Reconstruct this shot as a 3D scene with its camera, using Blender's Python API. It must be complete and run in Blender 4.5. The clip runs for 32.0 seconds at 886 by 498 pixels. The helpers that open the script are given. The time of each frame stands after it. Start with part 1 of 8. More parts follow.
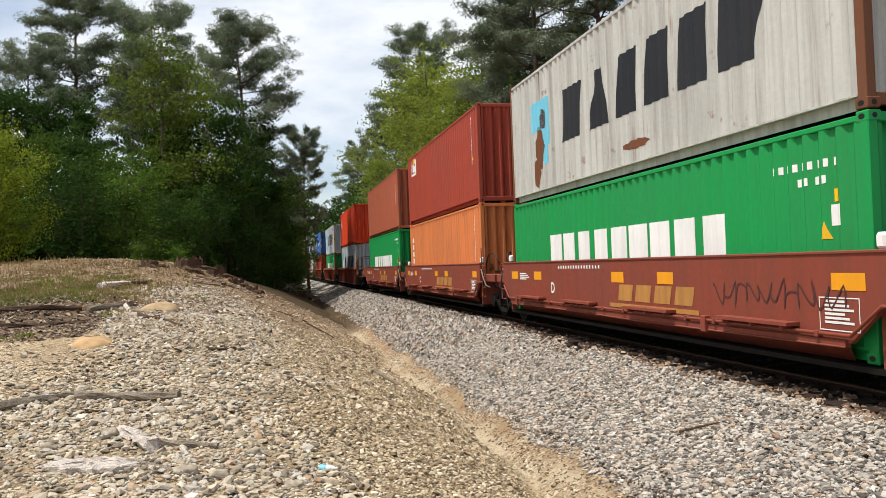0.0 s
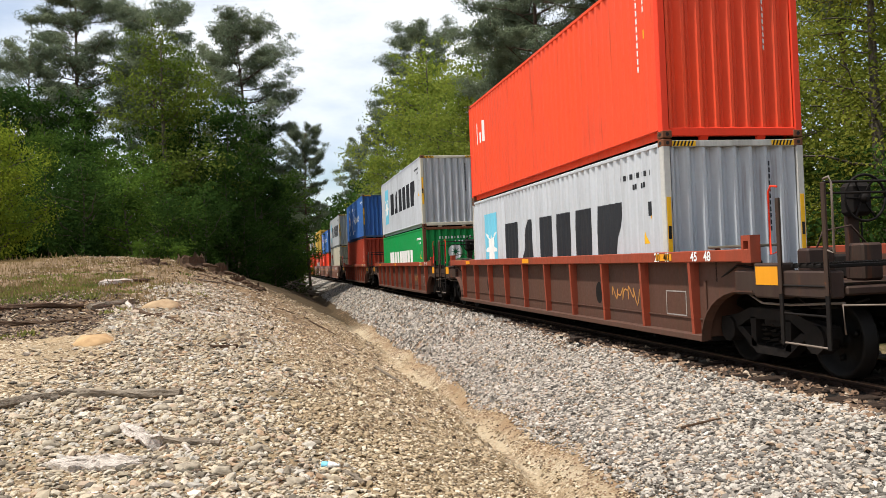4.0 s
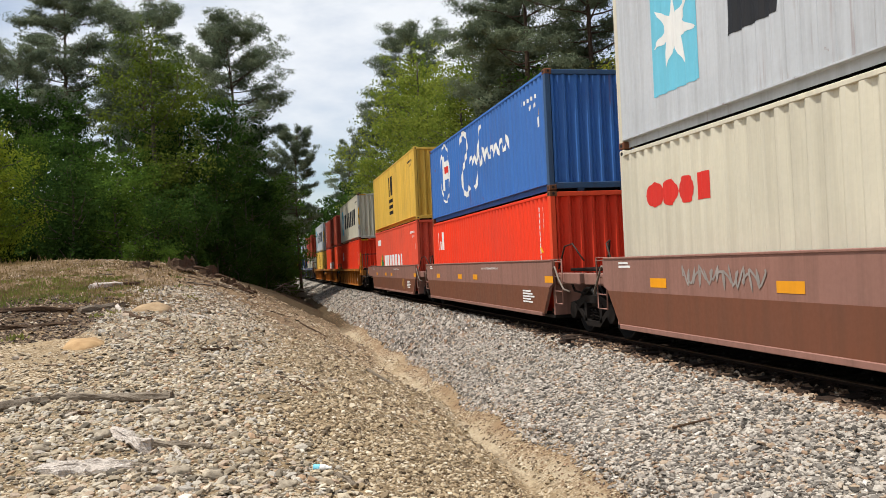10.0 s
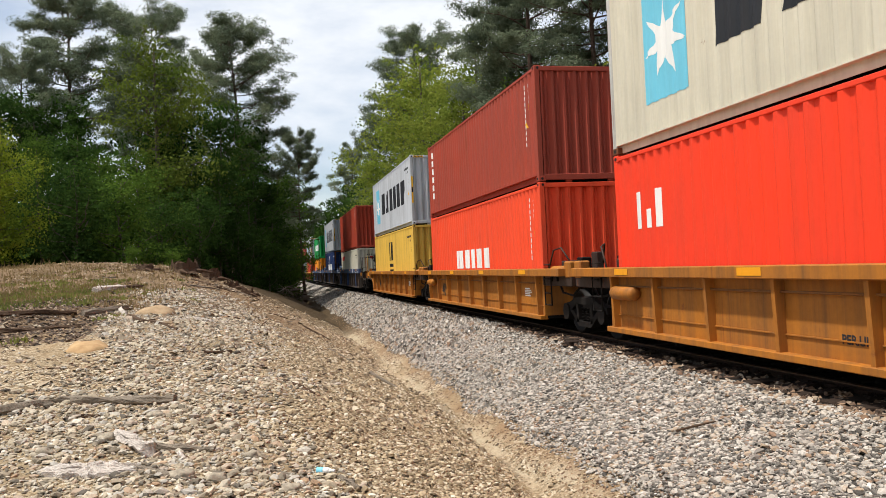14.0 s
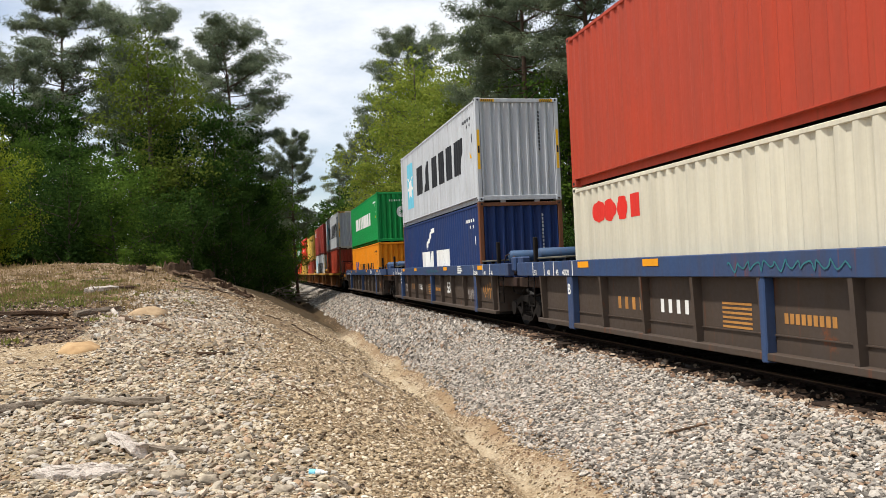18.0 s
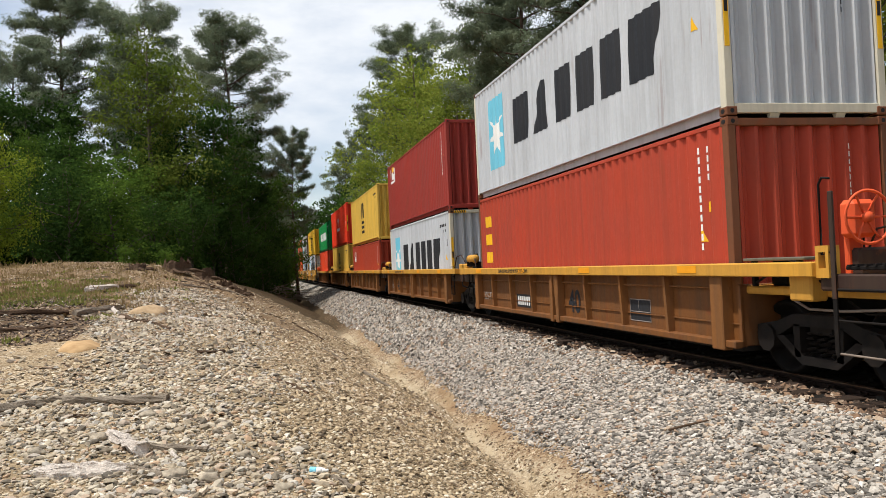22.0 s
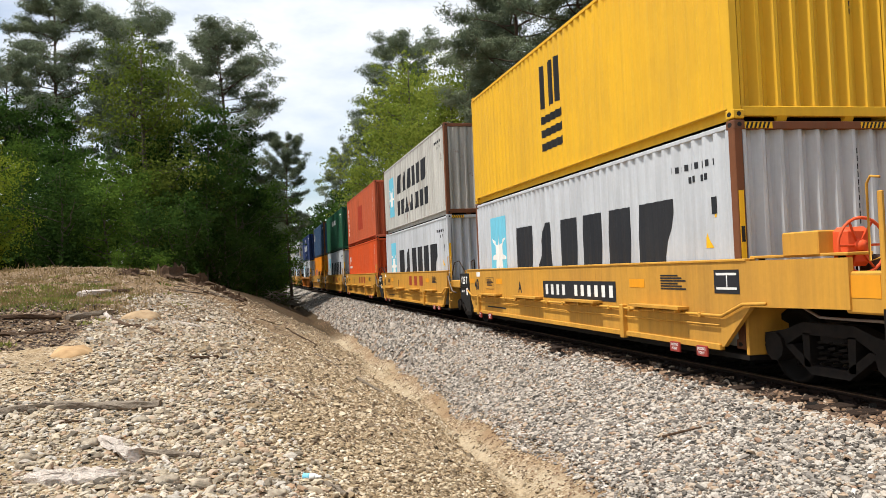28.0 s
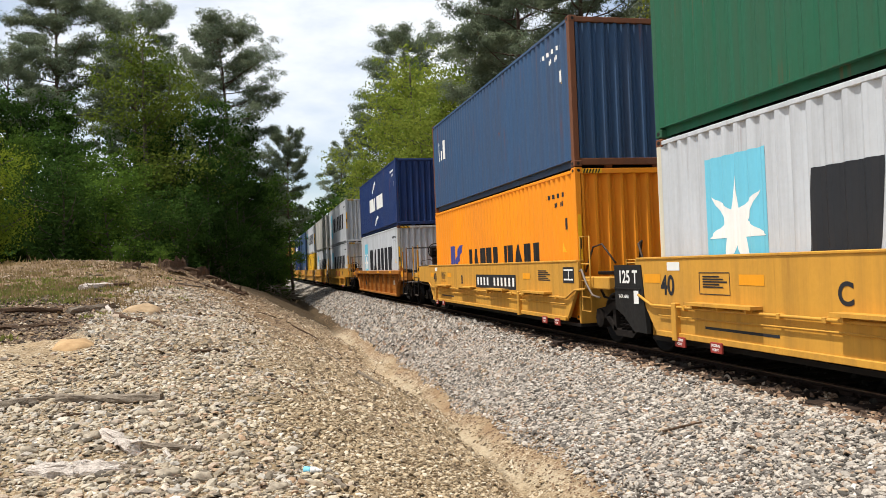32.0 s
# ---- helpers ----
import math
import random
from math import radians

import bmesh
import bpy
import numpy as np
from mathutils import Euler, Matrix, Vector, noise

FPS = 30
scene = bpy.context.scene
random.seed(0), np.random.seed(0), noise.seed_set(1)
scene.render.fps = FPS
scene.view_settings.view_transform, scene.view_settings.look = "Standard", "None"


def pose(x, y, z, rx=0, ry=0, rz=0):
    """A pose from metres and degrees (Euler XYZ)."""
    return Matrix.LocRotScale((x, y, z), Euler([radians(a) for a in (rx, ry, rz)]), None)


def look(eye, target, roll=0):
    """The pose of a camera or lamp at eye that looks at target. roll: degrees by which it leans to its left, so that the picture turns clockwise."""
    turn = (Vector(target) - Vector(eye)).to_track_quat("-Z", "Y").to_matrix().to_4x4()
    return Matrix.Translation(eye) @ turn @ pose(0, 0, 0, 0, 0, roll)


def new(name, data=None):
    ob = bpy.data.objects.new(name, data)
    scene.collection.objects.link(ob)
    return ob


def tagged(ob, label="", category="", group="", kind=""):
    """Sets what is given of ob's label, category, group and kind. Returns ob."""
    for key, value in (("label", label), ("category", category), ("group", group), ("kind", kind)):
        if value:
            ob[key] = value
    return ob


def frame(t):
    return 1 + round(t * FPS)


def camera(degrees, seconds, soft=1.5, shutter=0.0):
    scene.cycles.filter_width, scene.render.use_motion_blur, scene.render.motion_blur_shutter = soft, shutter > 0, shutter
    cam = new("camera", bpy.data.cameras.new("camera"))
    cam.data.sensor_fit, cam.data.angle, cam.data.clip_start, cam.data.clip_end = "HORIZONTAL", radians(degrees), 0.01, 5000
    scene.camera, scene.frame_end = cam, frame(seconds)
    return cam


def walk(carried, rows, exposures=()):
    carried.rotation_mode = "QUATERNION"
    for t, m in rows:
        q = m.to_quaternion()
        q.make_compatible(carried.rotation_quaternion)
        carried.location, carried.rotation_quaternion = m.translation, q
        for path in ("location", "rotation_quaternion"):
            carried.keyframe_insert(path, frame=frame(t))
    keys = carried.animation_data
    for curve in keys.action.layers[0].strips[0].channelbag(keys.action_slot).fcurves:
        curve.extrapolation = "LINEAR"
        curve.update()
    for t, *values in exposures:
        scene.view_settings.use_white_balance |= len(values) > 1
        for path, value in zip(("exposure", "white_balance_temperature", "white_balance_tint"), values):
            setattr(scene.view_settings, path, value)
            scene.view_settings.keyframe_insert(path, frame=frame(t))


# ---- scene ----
cam = camera(57.8, 32.0, soft=0.7)
EYE = (0.0, 0.0, 1.54)
# seconds, yaw, pitch, roll of the hand-held camera
TURNS = [
    (0, -11.95, 1.08, 2.10),
    (0.5, -12.11, 0.92, 2.22),
    (1, -11.99, 0.94, 2.07),
    (1.5, -11.85, 1.02, 2.17),
    (2, -11.81, 0.80, 2.01),
    (2.5, -11.75, 0.87, 2.28),
    (3, -12.00, 1.04, 2.45),
    (3.5, -11.78, 0.92, 2.28),
    (5.5, -12.22, 0.80, 2.30),
    (6, -12.04, 1.04, 2.27),
    (6.5, -12.15, 0.73, 2.47),
    (7, -12.04, 0.62, 2.48),
    (7.5, -11.91, 0.39, 2.73),
    (8, -12.01, 0.52, 2.78),
    (8.5, -11.64, 0.74, 2.95),
    (9, -12.47, 1.14, 3.00),
    (9.5, -12.55, 1.06, 2.50),
    (10, -12.47, 0.95, 2.52),
    (10.5, -12.69, 1.29, 2.74),
    (11, -12.37, 1.60, 2.56),
    (11.5, -12.36, 1.49, 2.46),
    (12, -12.45, 1.19, 2.76),
    (12.5, -12.43, 1.19, 2.75),
    (13, -12.54, 0.89, 3.02),
    (13.5, -12.59, 1.07, 2.75),
    (14, -12.26, 1.16, 2.56),
    (14.5, -12.44, 1.47, 2.48),
    (16.5, -12.47, 1.64, 2.64),
    (17, -12.46, 1.73, 2.56),
    (17.5, -12.40, 1.58, 2.40),
    (18, -12.72, 1.27, 2.39),
    (18.5, -12.73, 1.24, 2.46),
    (19, -12.78, 1.35, 2.44),
    (19.5, -12.82, 1.31, 2.52),
    (20, -12.70, 0.99, 2.74),
    (20.5, -12.73, 1.02, 2.91),
    (21, -12.64, 1.00, 2.83),
    (21.5, -12.77, 1.05, 2.71),
    (22, -12.72, 1.10, 2.56),
    (22.5, -12.72, 1.18, 2.54),
    (23, -12.73, 1.17, 2.73),
    (23.5, -12.74, 1.50, 2.52),
    (24, -12.55, 1.33, 2.64),
    (24.5, -12.55, 1.37, 2.63),
    (25, -12.59, 1.52, 2.36),
    (25.5, -12.66, 1.52, 2.52),
    (27.5, -12.65, 1.45, 2.96),
    (28, -13.14, 1.51, 2.37),
    (28.5, -13.03, 1.47, 2.25),
    (29, -13.24, 1.18, 2.13),
    (29.5, -13.01, 1.32, 2.07),
    (30, -13.19, 1.20, 2.31),
    (30.5, -13.14, 1.27, 2.32),
    (31, -12.85, 1.13, 2.35),
    (31.5, -12.95, 1.20, 2.23),
    (32, -13.06, 1.11, 2.21),
]
# seconds, stops: the camera's own exposure drifts as the train passes
STOPS = [(0, 0.15), (1, 0.18), (2, 0.26), (3, 0.28), (6, 0.30), (7, 0.20), (8, 0.28), (9, 0.34), (10, 0.04), (11, 0.22), (12, 0.18), (13, 0.11), (14, 0.13), (17, 0.21), (18, 0.18),
         (19, 0.13), (20, 0.11), (21, 0.18), (22, 0.10), (23, 0.06), (24, 0.13), (25, 0.15), (28, 0.26), (30, -0.02), (32, 0.22)]
walk(cam, [(t, pose(*EYE, 90 + pitch, roll, yaw)) for t, yaw, pitch, roll in TURNS], STOPS)

# ---- light ----
SUN_AZ, SUN_EL = -96.0, 67.0  # degrees from the track's line, and above the horizon
world = bpy.data.worlds.new("hazy_sky")
scene.world = world
world.use_nodes = True
wt = world.node_tree
wt.nodes.clear()
w_out = wt.nodes.new("ShaderNodeOutputWorld")
w_bg = wt.nodes.new("ShaderNodeBackground")
w_sky = wt.nodes.new("ShaderNodeTexSky")
w_sky.sky_type = "NISHITA"
w_sky.sun_disc = False
w_sky.sun_elevation = radians(SUN_EL)
w_sky.sun_rotation = radians(SUN_AZ % 360)
w_sky.dust_density = 1.2
w_tc = wt.nodes.new("ShaderNodeTexCoord")
w_map = wt.nodes.new("ShaderNodeMapping")
w_map.inputs["Scale"].default_value = (1.0, 1.0, 2.6)
w_noise = wt.nodes.new("ShaderNodeTexNoise")
w_noise.inputs["Scale"].default_value = 2.3
w_noise.inputs["Detail"].default_value = 7.0
w_noise.inputs["Roughness"].default_value = 0.55
w_ramp = wt.nodes.new("ShaderNodeMapRange")
w_ramp.inputs["From Min"].default_value = 0.38
w_ramp.inputs["From Max"].default_value = 0.62
w_ramp.inputs["To Min"].default_value = 0.12
w_ramp.inputs["To Max"].default_value = 0.97
w_mix = wt.nodes.new("ShaderNodeMix")
w_mix.data_type = "RGBA"
w_mix.inputs[7].default_value = (7.0, 7.25, 7.6, 1)
wt.links.new(w_tc.outputs["Generated"], w_map.inputs["Vector"])
wt.links.new(w_map.outputs[0], w_noise.inputs["Vector"])
wt.links.new(w_noise.outputs[0], w_ramp.inputs["Value"])
wt.links.new(w_ramp.outputs[0], w_mix.inputs[0])
wt.links.new(w_sky.outputs[0], w_mix.inputs[6])
# a hazy sky is a little brighter towards the horizon
w_sep = wt.nodes.new("ShaderNodeSeparateXYZ")
wt.links.new(w_tc.outputs["Generated"], w_sep.inputs[0])
w_up = wt.nodes.new("ShaderNodeMapRange")
w_up.inputs["From Min"].default_value = 0.32
w_up.inputs["From Max"].default_value = 1.0
w_up.inputs["To Min"].default_value = 0.99
w_up.inputs["To Max"].default_value = 0.85
wt.links.new(w_sep.outputs[2], w_up.inputs["Value"])
w_mul = wt.nodes.new("ShaderNodeVectorMath")
w_mul.operation = "SCALE"
wt.links.new(w_mix.outputs[2], w_mul.inputs[0])
wt.links.new(w_up.outputs[0], w_mul.inputs["Scale"])
wt.links.new(w_mul.outputs[0], w_bg.inputs["Color"])
wt.links.new(w_bg.outputs[0], w_out.inputs["Surface"])
w_bg.inputs["Strength"].default_value = 0.13

sun = new("sun", bpy.data.lights.new("sun", "SUN"))
sun.data.energy = 4.9
sun.data.angle = radians(2.0)
sun.data.color = (1.0, 0.95, 0.88)
_s = Vector((math.sin(radians(SUN_AZ)) * math.cos(radians(SUN_EL)), math.cos(radians(SUN_AZ)) * math.cos(radians(SUN_EL)), math.sin(radians(SUN_EL))))
sun.matrix_world = look(_s * 60, (0, 0, 0))

# ---- materials ----


def lin(r, g, b):
    """Linear colour from 0..255 display values."""
    return tuple(((c / 255 + 0.055) / 1.055) ** 2.4 if c > 10 else c / 255 / 12.92 for c in (r, g, b))


def fresh(name):
    m = bpy.data.materials.new(name)
    m.use_nodes = True
    nt = m.node_tree
    return m, nt, nt.nodes["Principled BSDF"]


def n_vec(nt, scale=(1, 1, 1), jitter=True):
    """Object coordinates, shifted at random from object to object."""
    tc = nt.nodes.new("ShaderNodeTexCoord")
    mp = nt.nodes.new("ShaderNodeMapping")
    mp.inputs["Scale"].default_value = scale
    nt.links.new(tc.outputs["Object"], mp.inputs["Vector"])
    if jitter:
        oi = nt.nodes.new("ShaderNodeObjectInfo")
        mul = nt.nodes.new("ShaderNodeMath")
        mul.operation = "MULTIPLY"
        mul.inputs[1].default_value = 37.0
        nt.links.new(oi.outputs["Random"], mul.inputs[0])
        nt.links.new(mul.outputs[0], mp.inputs["Location"])
    return mp.outputs[0]


def n_noise(nt, vec, scale, detail=4.0, rough=0.55):
    n = nt.nodes.new("ShaderNodeTexNoise")
    n.inputs["Scale"].default_value = scale
    n.inputs["Detail"].default_value = detail
    n.inputs["Roughness"].default_value = rough
    nt.links.new(vec, n.inputs["Vector"])
    return n.outputs[0]


def n_range(nt, val, a, b, c=0.0, d=1.0):
    r = nt.nodes.new("ShaderNodeMapRange")
    for i, v in ((1, a), (2, b), (3, c), (4, d)):
        r.inputs[i].default_value = v
    nt.links.new(val, r.inputs[0])
    return r.outputs[0]


def n_mix(nt, fac, a, b):
    m = nt.nodes.new("ShaderNodeMix")
    m.data_type = "RGBA"
    for i, v in ((0, fac), (6, a), (7, b)):
        if isinstance(v, (int, float)):
            m.inputs[i].default_value = v
        elif isinstance(v, tuple):
            m.inputs[i].default_value = (*v[:3], 1)
        else:
            nt.links.new(v, m.inputs[i])
    return m.outputs[2]


def n_math(nt, op, a, b=0.0):
    m = nt.nodes.new("ShaderNodeMath")
    m.operation = op
    for i, v in ((0, a), (1, b)):
        if isinstance(v, (int, float)):
            m.inputs[i].default_value = v
        else:
            nt.links.new(v, m.inputs[i])
    return m.outputs[0]


def n_bump(nt, bsdf, height, strength, dist):
    b = nt.nodes.new("ShaderNodeBump")
    b.inputs["Strength"].default_value = strength
    b.inputs["Distance"].default_value = dist
    nt.links.new(height, b.inputs["Height"])
    nt.links.new(b.outputs[0], bsdf.inputs["Normal"])


def paint(name, rgb, rust=0.2, dirt=0.3, rough=0.58, rusty=(96, 52, 28), grime=(70, 58, 46)):
    """Weathered paint on steel: fading, rain streaks, rust spots."""
    m, nt, bsdf = fresh(name)
    base = tuple(min(0.86, c * 1.1) for c in lin(*rgb))
    v = n_vec(nt)
    vs = n_vec(nt, (5.0, 5.0, 0.22))
    fade = n_noise(nt, v, 0.5, 3)
    col = n_mix(nt, n_range(nt, fade, 0.3, 0.7, 0.0, 0.55), base, tuple(min(1, c * 0.72 + 0.02) for c in base))
    streak = n_range(nt, n_noise(nt, vs, 1.0, 5, 0.65), 0.42, 0.72, 0.0, dirt * 1.15)
    col = n_mix(nt, streak, col, lin(*grime))
    fine = n_noise(nt, v, 14.0, 6, 0.7)
    col = n_mix(nt, n_range(nt, fine, 0.35, 0.75, 0.0, dirt * 0.35), col, lin(*grime))
    big = n_noise(nt, v, 1.7, 7, 0.68)
    spots = n_range(nt, big, 0.72 - 0.22 * rust, 0.78 - 0.16 * rust, 0.0, 0.9 if rust > 0.05 else 0.0)
    if rust > 0.08:
        runs = n_noise(nt, n_vec(nt, (9.0, 9.0, 0.3)), 1.0, 4, 0.6)
        where = n_range(nt, n_noise(nt, v, 0.9, 3), 0.48, 0.62)
        run_mask = n_math(nt, "MULTIPLY", n_range(nt, runs, 0.6 - 0.08 * rust, 0.68, 0.0, min(0.75, 0.25 + rust)), where)
        col = n_mix(nt, run_mask, col, tuple(c * 1.3 for c in lin(*rusty)))
    rustc = n_mix(nt, fine, lin(*rusty), tuple(c * 1.9 for c in lin(*rusty)))
    col = n_mix(nt, spots, col, rustc)
    nt.links.new(col, bsdf.inputs["Base Color"])
    nt.links.new(n_range(nt, fine, 0.2, 0.8, rough - 0.1, rough + 0.2), bsdf.inputs["Roughness"])
    bsdf.inputs["Specular IOR Level"].default_value = 0.22
    n_bump(nt, bsdf, n_math(nt, "ADD", n_noise(nt, v, 2.2, 3), n_math(nt, "MULTIPLY", fine, 0.15)), 0.25, 0.02)
    return m


def grainy(name, c1, c2, scale=6.0, rough=0.9, bump=0.4, dist=0.02, stretch=(1, 1, 1), c3=None):
    """A dull mottled surface: wood, bark, rock, soil."""
    m, nt, bsdf = fresh(name)
    v = n_vec(nt, stretch)
    a = n_noise(nt, v, scale, 7, 0.65)
    b = n_noise(nt, v, scale * 0.17, 3)
    col = n_mix(nt, n_range(nt, a, 0.3, 0.7), lin(*c1), lin(*c2))
    if c3:
        col = n_mix(nt, n_range(nt, b, 0.42, 0.62), col, lin(*c3))
    nt.links.new(col, bsdf.inputs["Base Color"])
    bsdf.inputs["Roughness"].default_value = rough
    bsdf.inputs["Specular IOR Level"].default_value = 0.2
    n_bump(nt, bsdf, a, bump, dist)
    return m


def pebbles(name, tones, bump=0.5):
    """Crushed stone: each stone has its own tone."""
    m, nt, bsdf = fresh(name)
    geo = nt.nodes.new("ShaderNodeNewGeometry")
    ramp = nt.nodes.new("ShaderNodeValToRGB")
    ramp.color_ramp.interpolation = "LINEAR"
    els = ramp.color_ramp.elements
    while len(els) < len(tones):
        els.new(0.5)
    for e, (p, c) in zip(els, tones):
        e.position = p
        e.color = (*lin(*c), 1)
    nt.links.new(geo.outputs["Random Per Island"], ramp.inputs[0])
    v = n_vec(nt, jitter=False)
    f = n_noise(nt, v, 45.0, 4, 0.7)
    col = n_mix(nt, n_range(nt, f, 0.3, 0.7, 0.0, 0.45), ramp.outputs[0], lin(105, 98, 88))
    nt.links.new(col, bsdf.inputs["Base Color"])
    bsdf.inputs["Roughness"].default_value = 0.85
    bsdf.inputs["Specular IOR Level"].default_value = 0.25
    n_bump(nt, bsdf, f, bump, 0.01)
    return m


def leaves(name, c1, c2, c3, through_light=0.3):
    """Foliage: tones vary leaf by leaf, clump by clump and tree by tree; some light passes through."""
    m, nt, bsdf = fresh(name)
    nt.nodes.remove(bsdf)
    out = nt.nodes["Material Output"]
    geo = nt.nodes.new("ShaderNodeNewGeometry")
    oi = nt.nodes.new("ShaderNodeObjectInfo")
    v = n_vec(nt)
    clump = n_noise(nt, v, 1.1, 3)
    tone = n_math(nt, "ADD", n_range(nt, geo.outputs["Random Per Island"], 0, 1, 0.0, 0.4), n_range(nt, clump, 0.35, 0.65, 0.0, 0.6))
    col = n_mix(nt, tone, lin(*c1), lin(*c2))
    col = n_mix(nt, n_range(nt, n_noise(nt, v, 0.4, 3), 0.45, 0.68, 0.0, 0.8), col, lin(*c3))
    col = n_mix(nt, n_range(nt, oi.outputs["Random"], 0, 1, 0.0, 0.35), col, lin(*[c * 0.75 for c in c1]))
    d = nt.nodes.new("ShaderNodeBsdfDiffuse")
    tr = nt.nodes.new("ShaderNodeBsdfTranslucent")
    mx = nt.nodes.new("ShaderNodeMixShader")
    mx.inputs[0].default_value = through_light
    nt.links.new(col, d.inputs[0])
    nt.links.new(col, tr.inputs[0])
    nt.links.new(d.outputs[0], mx.inputs[1])
    nt.links.new(tr.outputs[0], mx.inputs[2])
    nt.links.new(mx.outputs[0], out.inputs[0])
    return m


def soil_material():
    """Sandy bank: tan soil, brown litter, and a pale washed sand channel with a wavering edge."""
    m, nt, bsdf = fresh("sandy_bank_soil")
    v = n_vec(nt, jitter=False)
    fine = n_noise(nt, v, 38.0, 5, 0.75)
    mid = n_noise(nt, v, 3.2, 6, 0.65)
    big = n_noise(nt, v, 0.45, 4, 0.6)
    col = n_mix(nt, n_range(nt, fine, 0.3, 0.7), lin(98, 82, 62), lin(176, 156, 124))
    col = n_mix(nt, n_range(nt, mid, 0.5, 0.72, 0.0, 0.75), col, lin(138, 112, 80))
    col = n_mix(nt, n_range(nt, big, 0.5, 0.66, 0.0, 0.55), col, lin(186, 158, 118))
    chip, high = n_chips(nt, v, 30.0, [(0.0, (84, 70, 54)), (0.35, (136, 116, 90)), (0.7, (178, 158, 128)), (1.0, (214, 200, 176))])
    stony = n_range(nt, n_noise(nt, v, 0.6, 4, 0.6), 0.4, 0.52, 0.1, 0.9)
    col = n_mix(nt, stony, col, chip)
    sep = nt.nodes.new("ShaderNodeSeparateXYZ")
    tc = nt.nodes.new("ShaderNodeTexCoord")
    nt.links.new(tc.outputs["Object"], sep.inputs[0])
    wob = n_math(nt, "MULTIPLY", n_math(nt, "SUBTRACT", n_noise(nt, v, 0.8, 5, 0.65), 0.5), 1.0)
    off = n_math(nt, "ABSOLUTE", n_math(nt, "SUBTRACT", n_math(nt, "ADD", sep.outputs[0], wob), 3.17))
    strip = n_math(nt, "ABSOLUTE", n_math(nt, "SUBTRACT", n_math(nt, "ADD", sep.outputs[0], n_math(nt, "MULTIPLY", wob, 0.6)), 3.5))
    litter = n_range(nt, strip, 0.55, 0.08, 0.0, 0.9)
    col = n_mix(nt, n_math(nt, "MULTIPLY", litter, n_range(nt, n_noise(nt, v, 1.5, 5, 0.65), 0.4, 0.62)), col, n_mix(nt, fine, lin(104, 82, 60), lin(164, 136, 104)))
    wash = n_math(nt, "MULTIPLY", n_range(nt, off, 0.34, 0.04, 0.0, 0.75), n_range(nt, n_noise(nt, v, 0.9, 5, 0.65), 0.4, 0.56, 0.15, 1.0))
    col = n_mix(nt, wash, col, n_mix(nt, fine, lin(156, 142, 116), lin(204, 190, 164)))
    dx = n_math(nt, "DIVIDE", n_math(nt, "ADD", sep.outputs[0], 5.3), 2.4)
    dy = n_math(nt, "DIVIDE", n_math(nt, "SUBTRACT", sep.outputs[1], 15.8), 2.0)
    rr = n_math(nt, "ADD", n_math(nt, "ADD", n_math(nt, "MULTIPLY", dx, dx), n_math(nt, "MULTIPLY", dy, dy)), n_math(nt, "MULTIPLY", mid, 1.2))
    mulch = n_range(nt, rr, 1.9, 1.2, 0.0, 0.85)
    col = n_mix(nt, mulch, col, n_mix(nt, fine, lin(54, 42, 34), lin(98, 79, 63)))
    crest = n_range(nt, n_math(nt, "ADD", sep.outputs[1], n_math(nt, "MULTIPLY", n_math(nt, "ADD", mid, big), 5.0)), 18.5, 22.0, 0.0, 0.85)
    crest = n_math(nt, "MULTIPLY", crest, n_range(nt, sep.outputs[0], 2.4, 1.4))
    col = n_mix(nt, crest, col, n_mix(nt, fine, lin(80, 63, 46), lin(150, 124, 94)))
    flank = n_math(nt, "MULTIPLY", n_range(nt, sep.outputs[0], 0.0, 1.2, 0.0, 0.75), n_range(nt, sep.outputs[0], 2.9, 2.6))
    col = n_mix(nt, flank, col, n_mix(nt, 0.65, n_mix(nt, fine, lin(98, 82, 60), lin(164, 142, 108)), chip))
    forest = n_range(nt, n_math(nt, "ADD", sep.outputs[1], n_math(nt, "MULTIPLY", big, 6.0)), 34.0, 40.0)
    col = n_mix(nt, forest, col, n_mix(nt, fine, lin(52, 42, 30), lin(92, 76, 54)))
    right = n_range(nt, n_math(nt, "ADD", sep.outputs[0], n_math(nt, "MULTIPLY", mid, 2.0)), 11.5, 13.5)
    col = n_mix(nt, right, col, n_mix(nt, fine, lin(60, 58, 34), lin(96, 84, 56)))
    nt.links.new(col, bsdf.inputs["Base Color"])
    bsdf.inputs["Roughness"].default_value = 0.95
    bsdf.inputs["Specular IOR Level"].default_value = 0.15
    n_bump(nt, bsdf, n_math(nt, "ADD", n_math(nt, "ADD", fine, mid), n_math(nt, "MULTIPLY", high, n_math(nt, "MULTIPLY", stony, 0.7))), 0.8, 0.03)
    return m


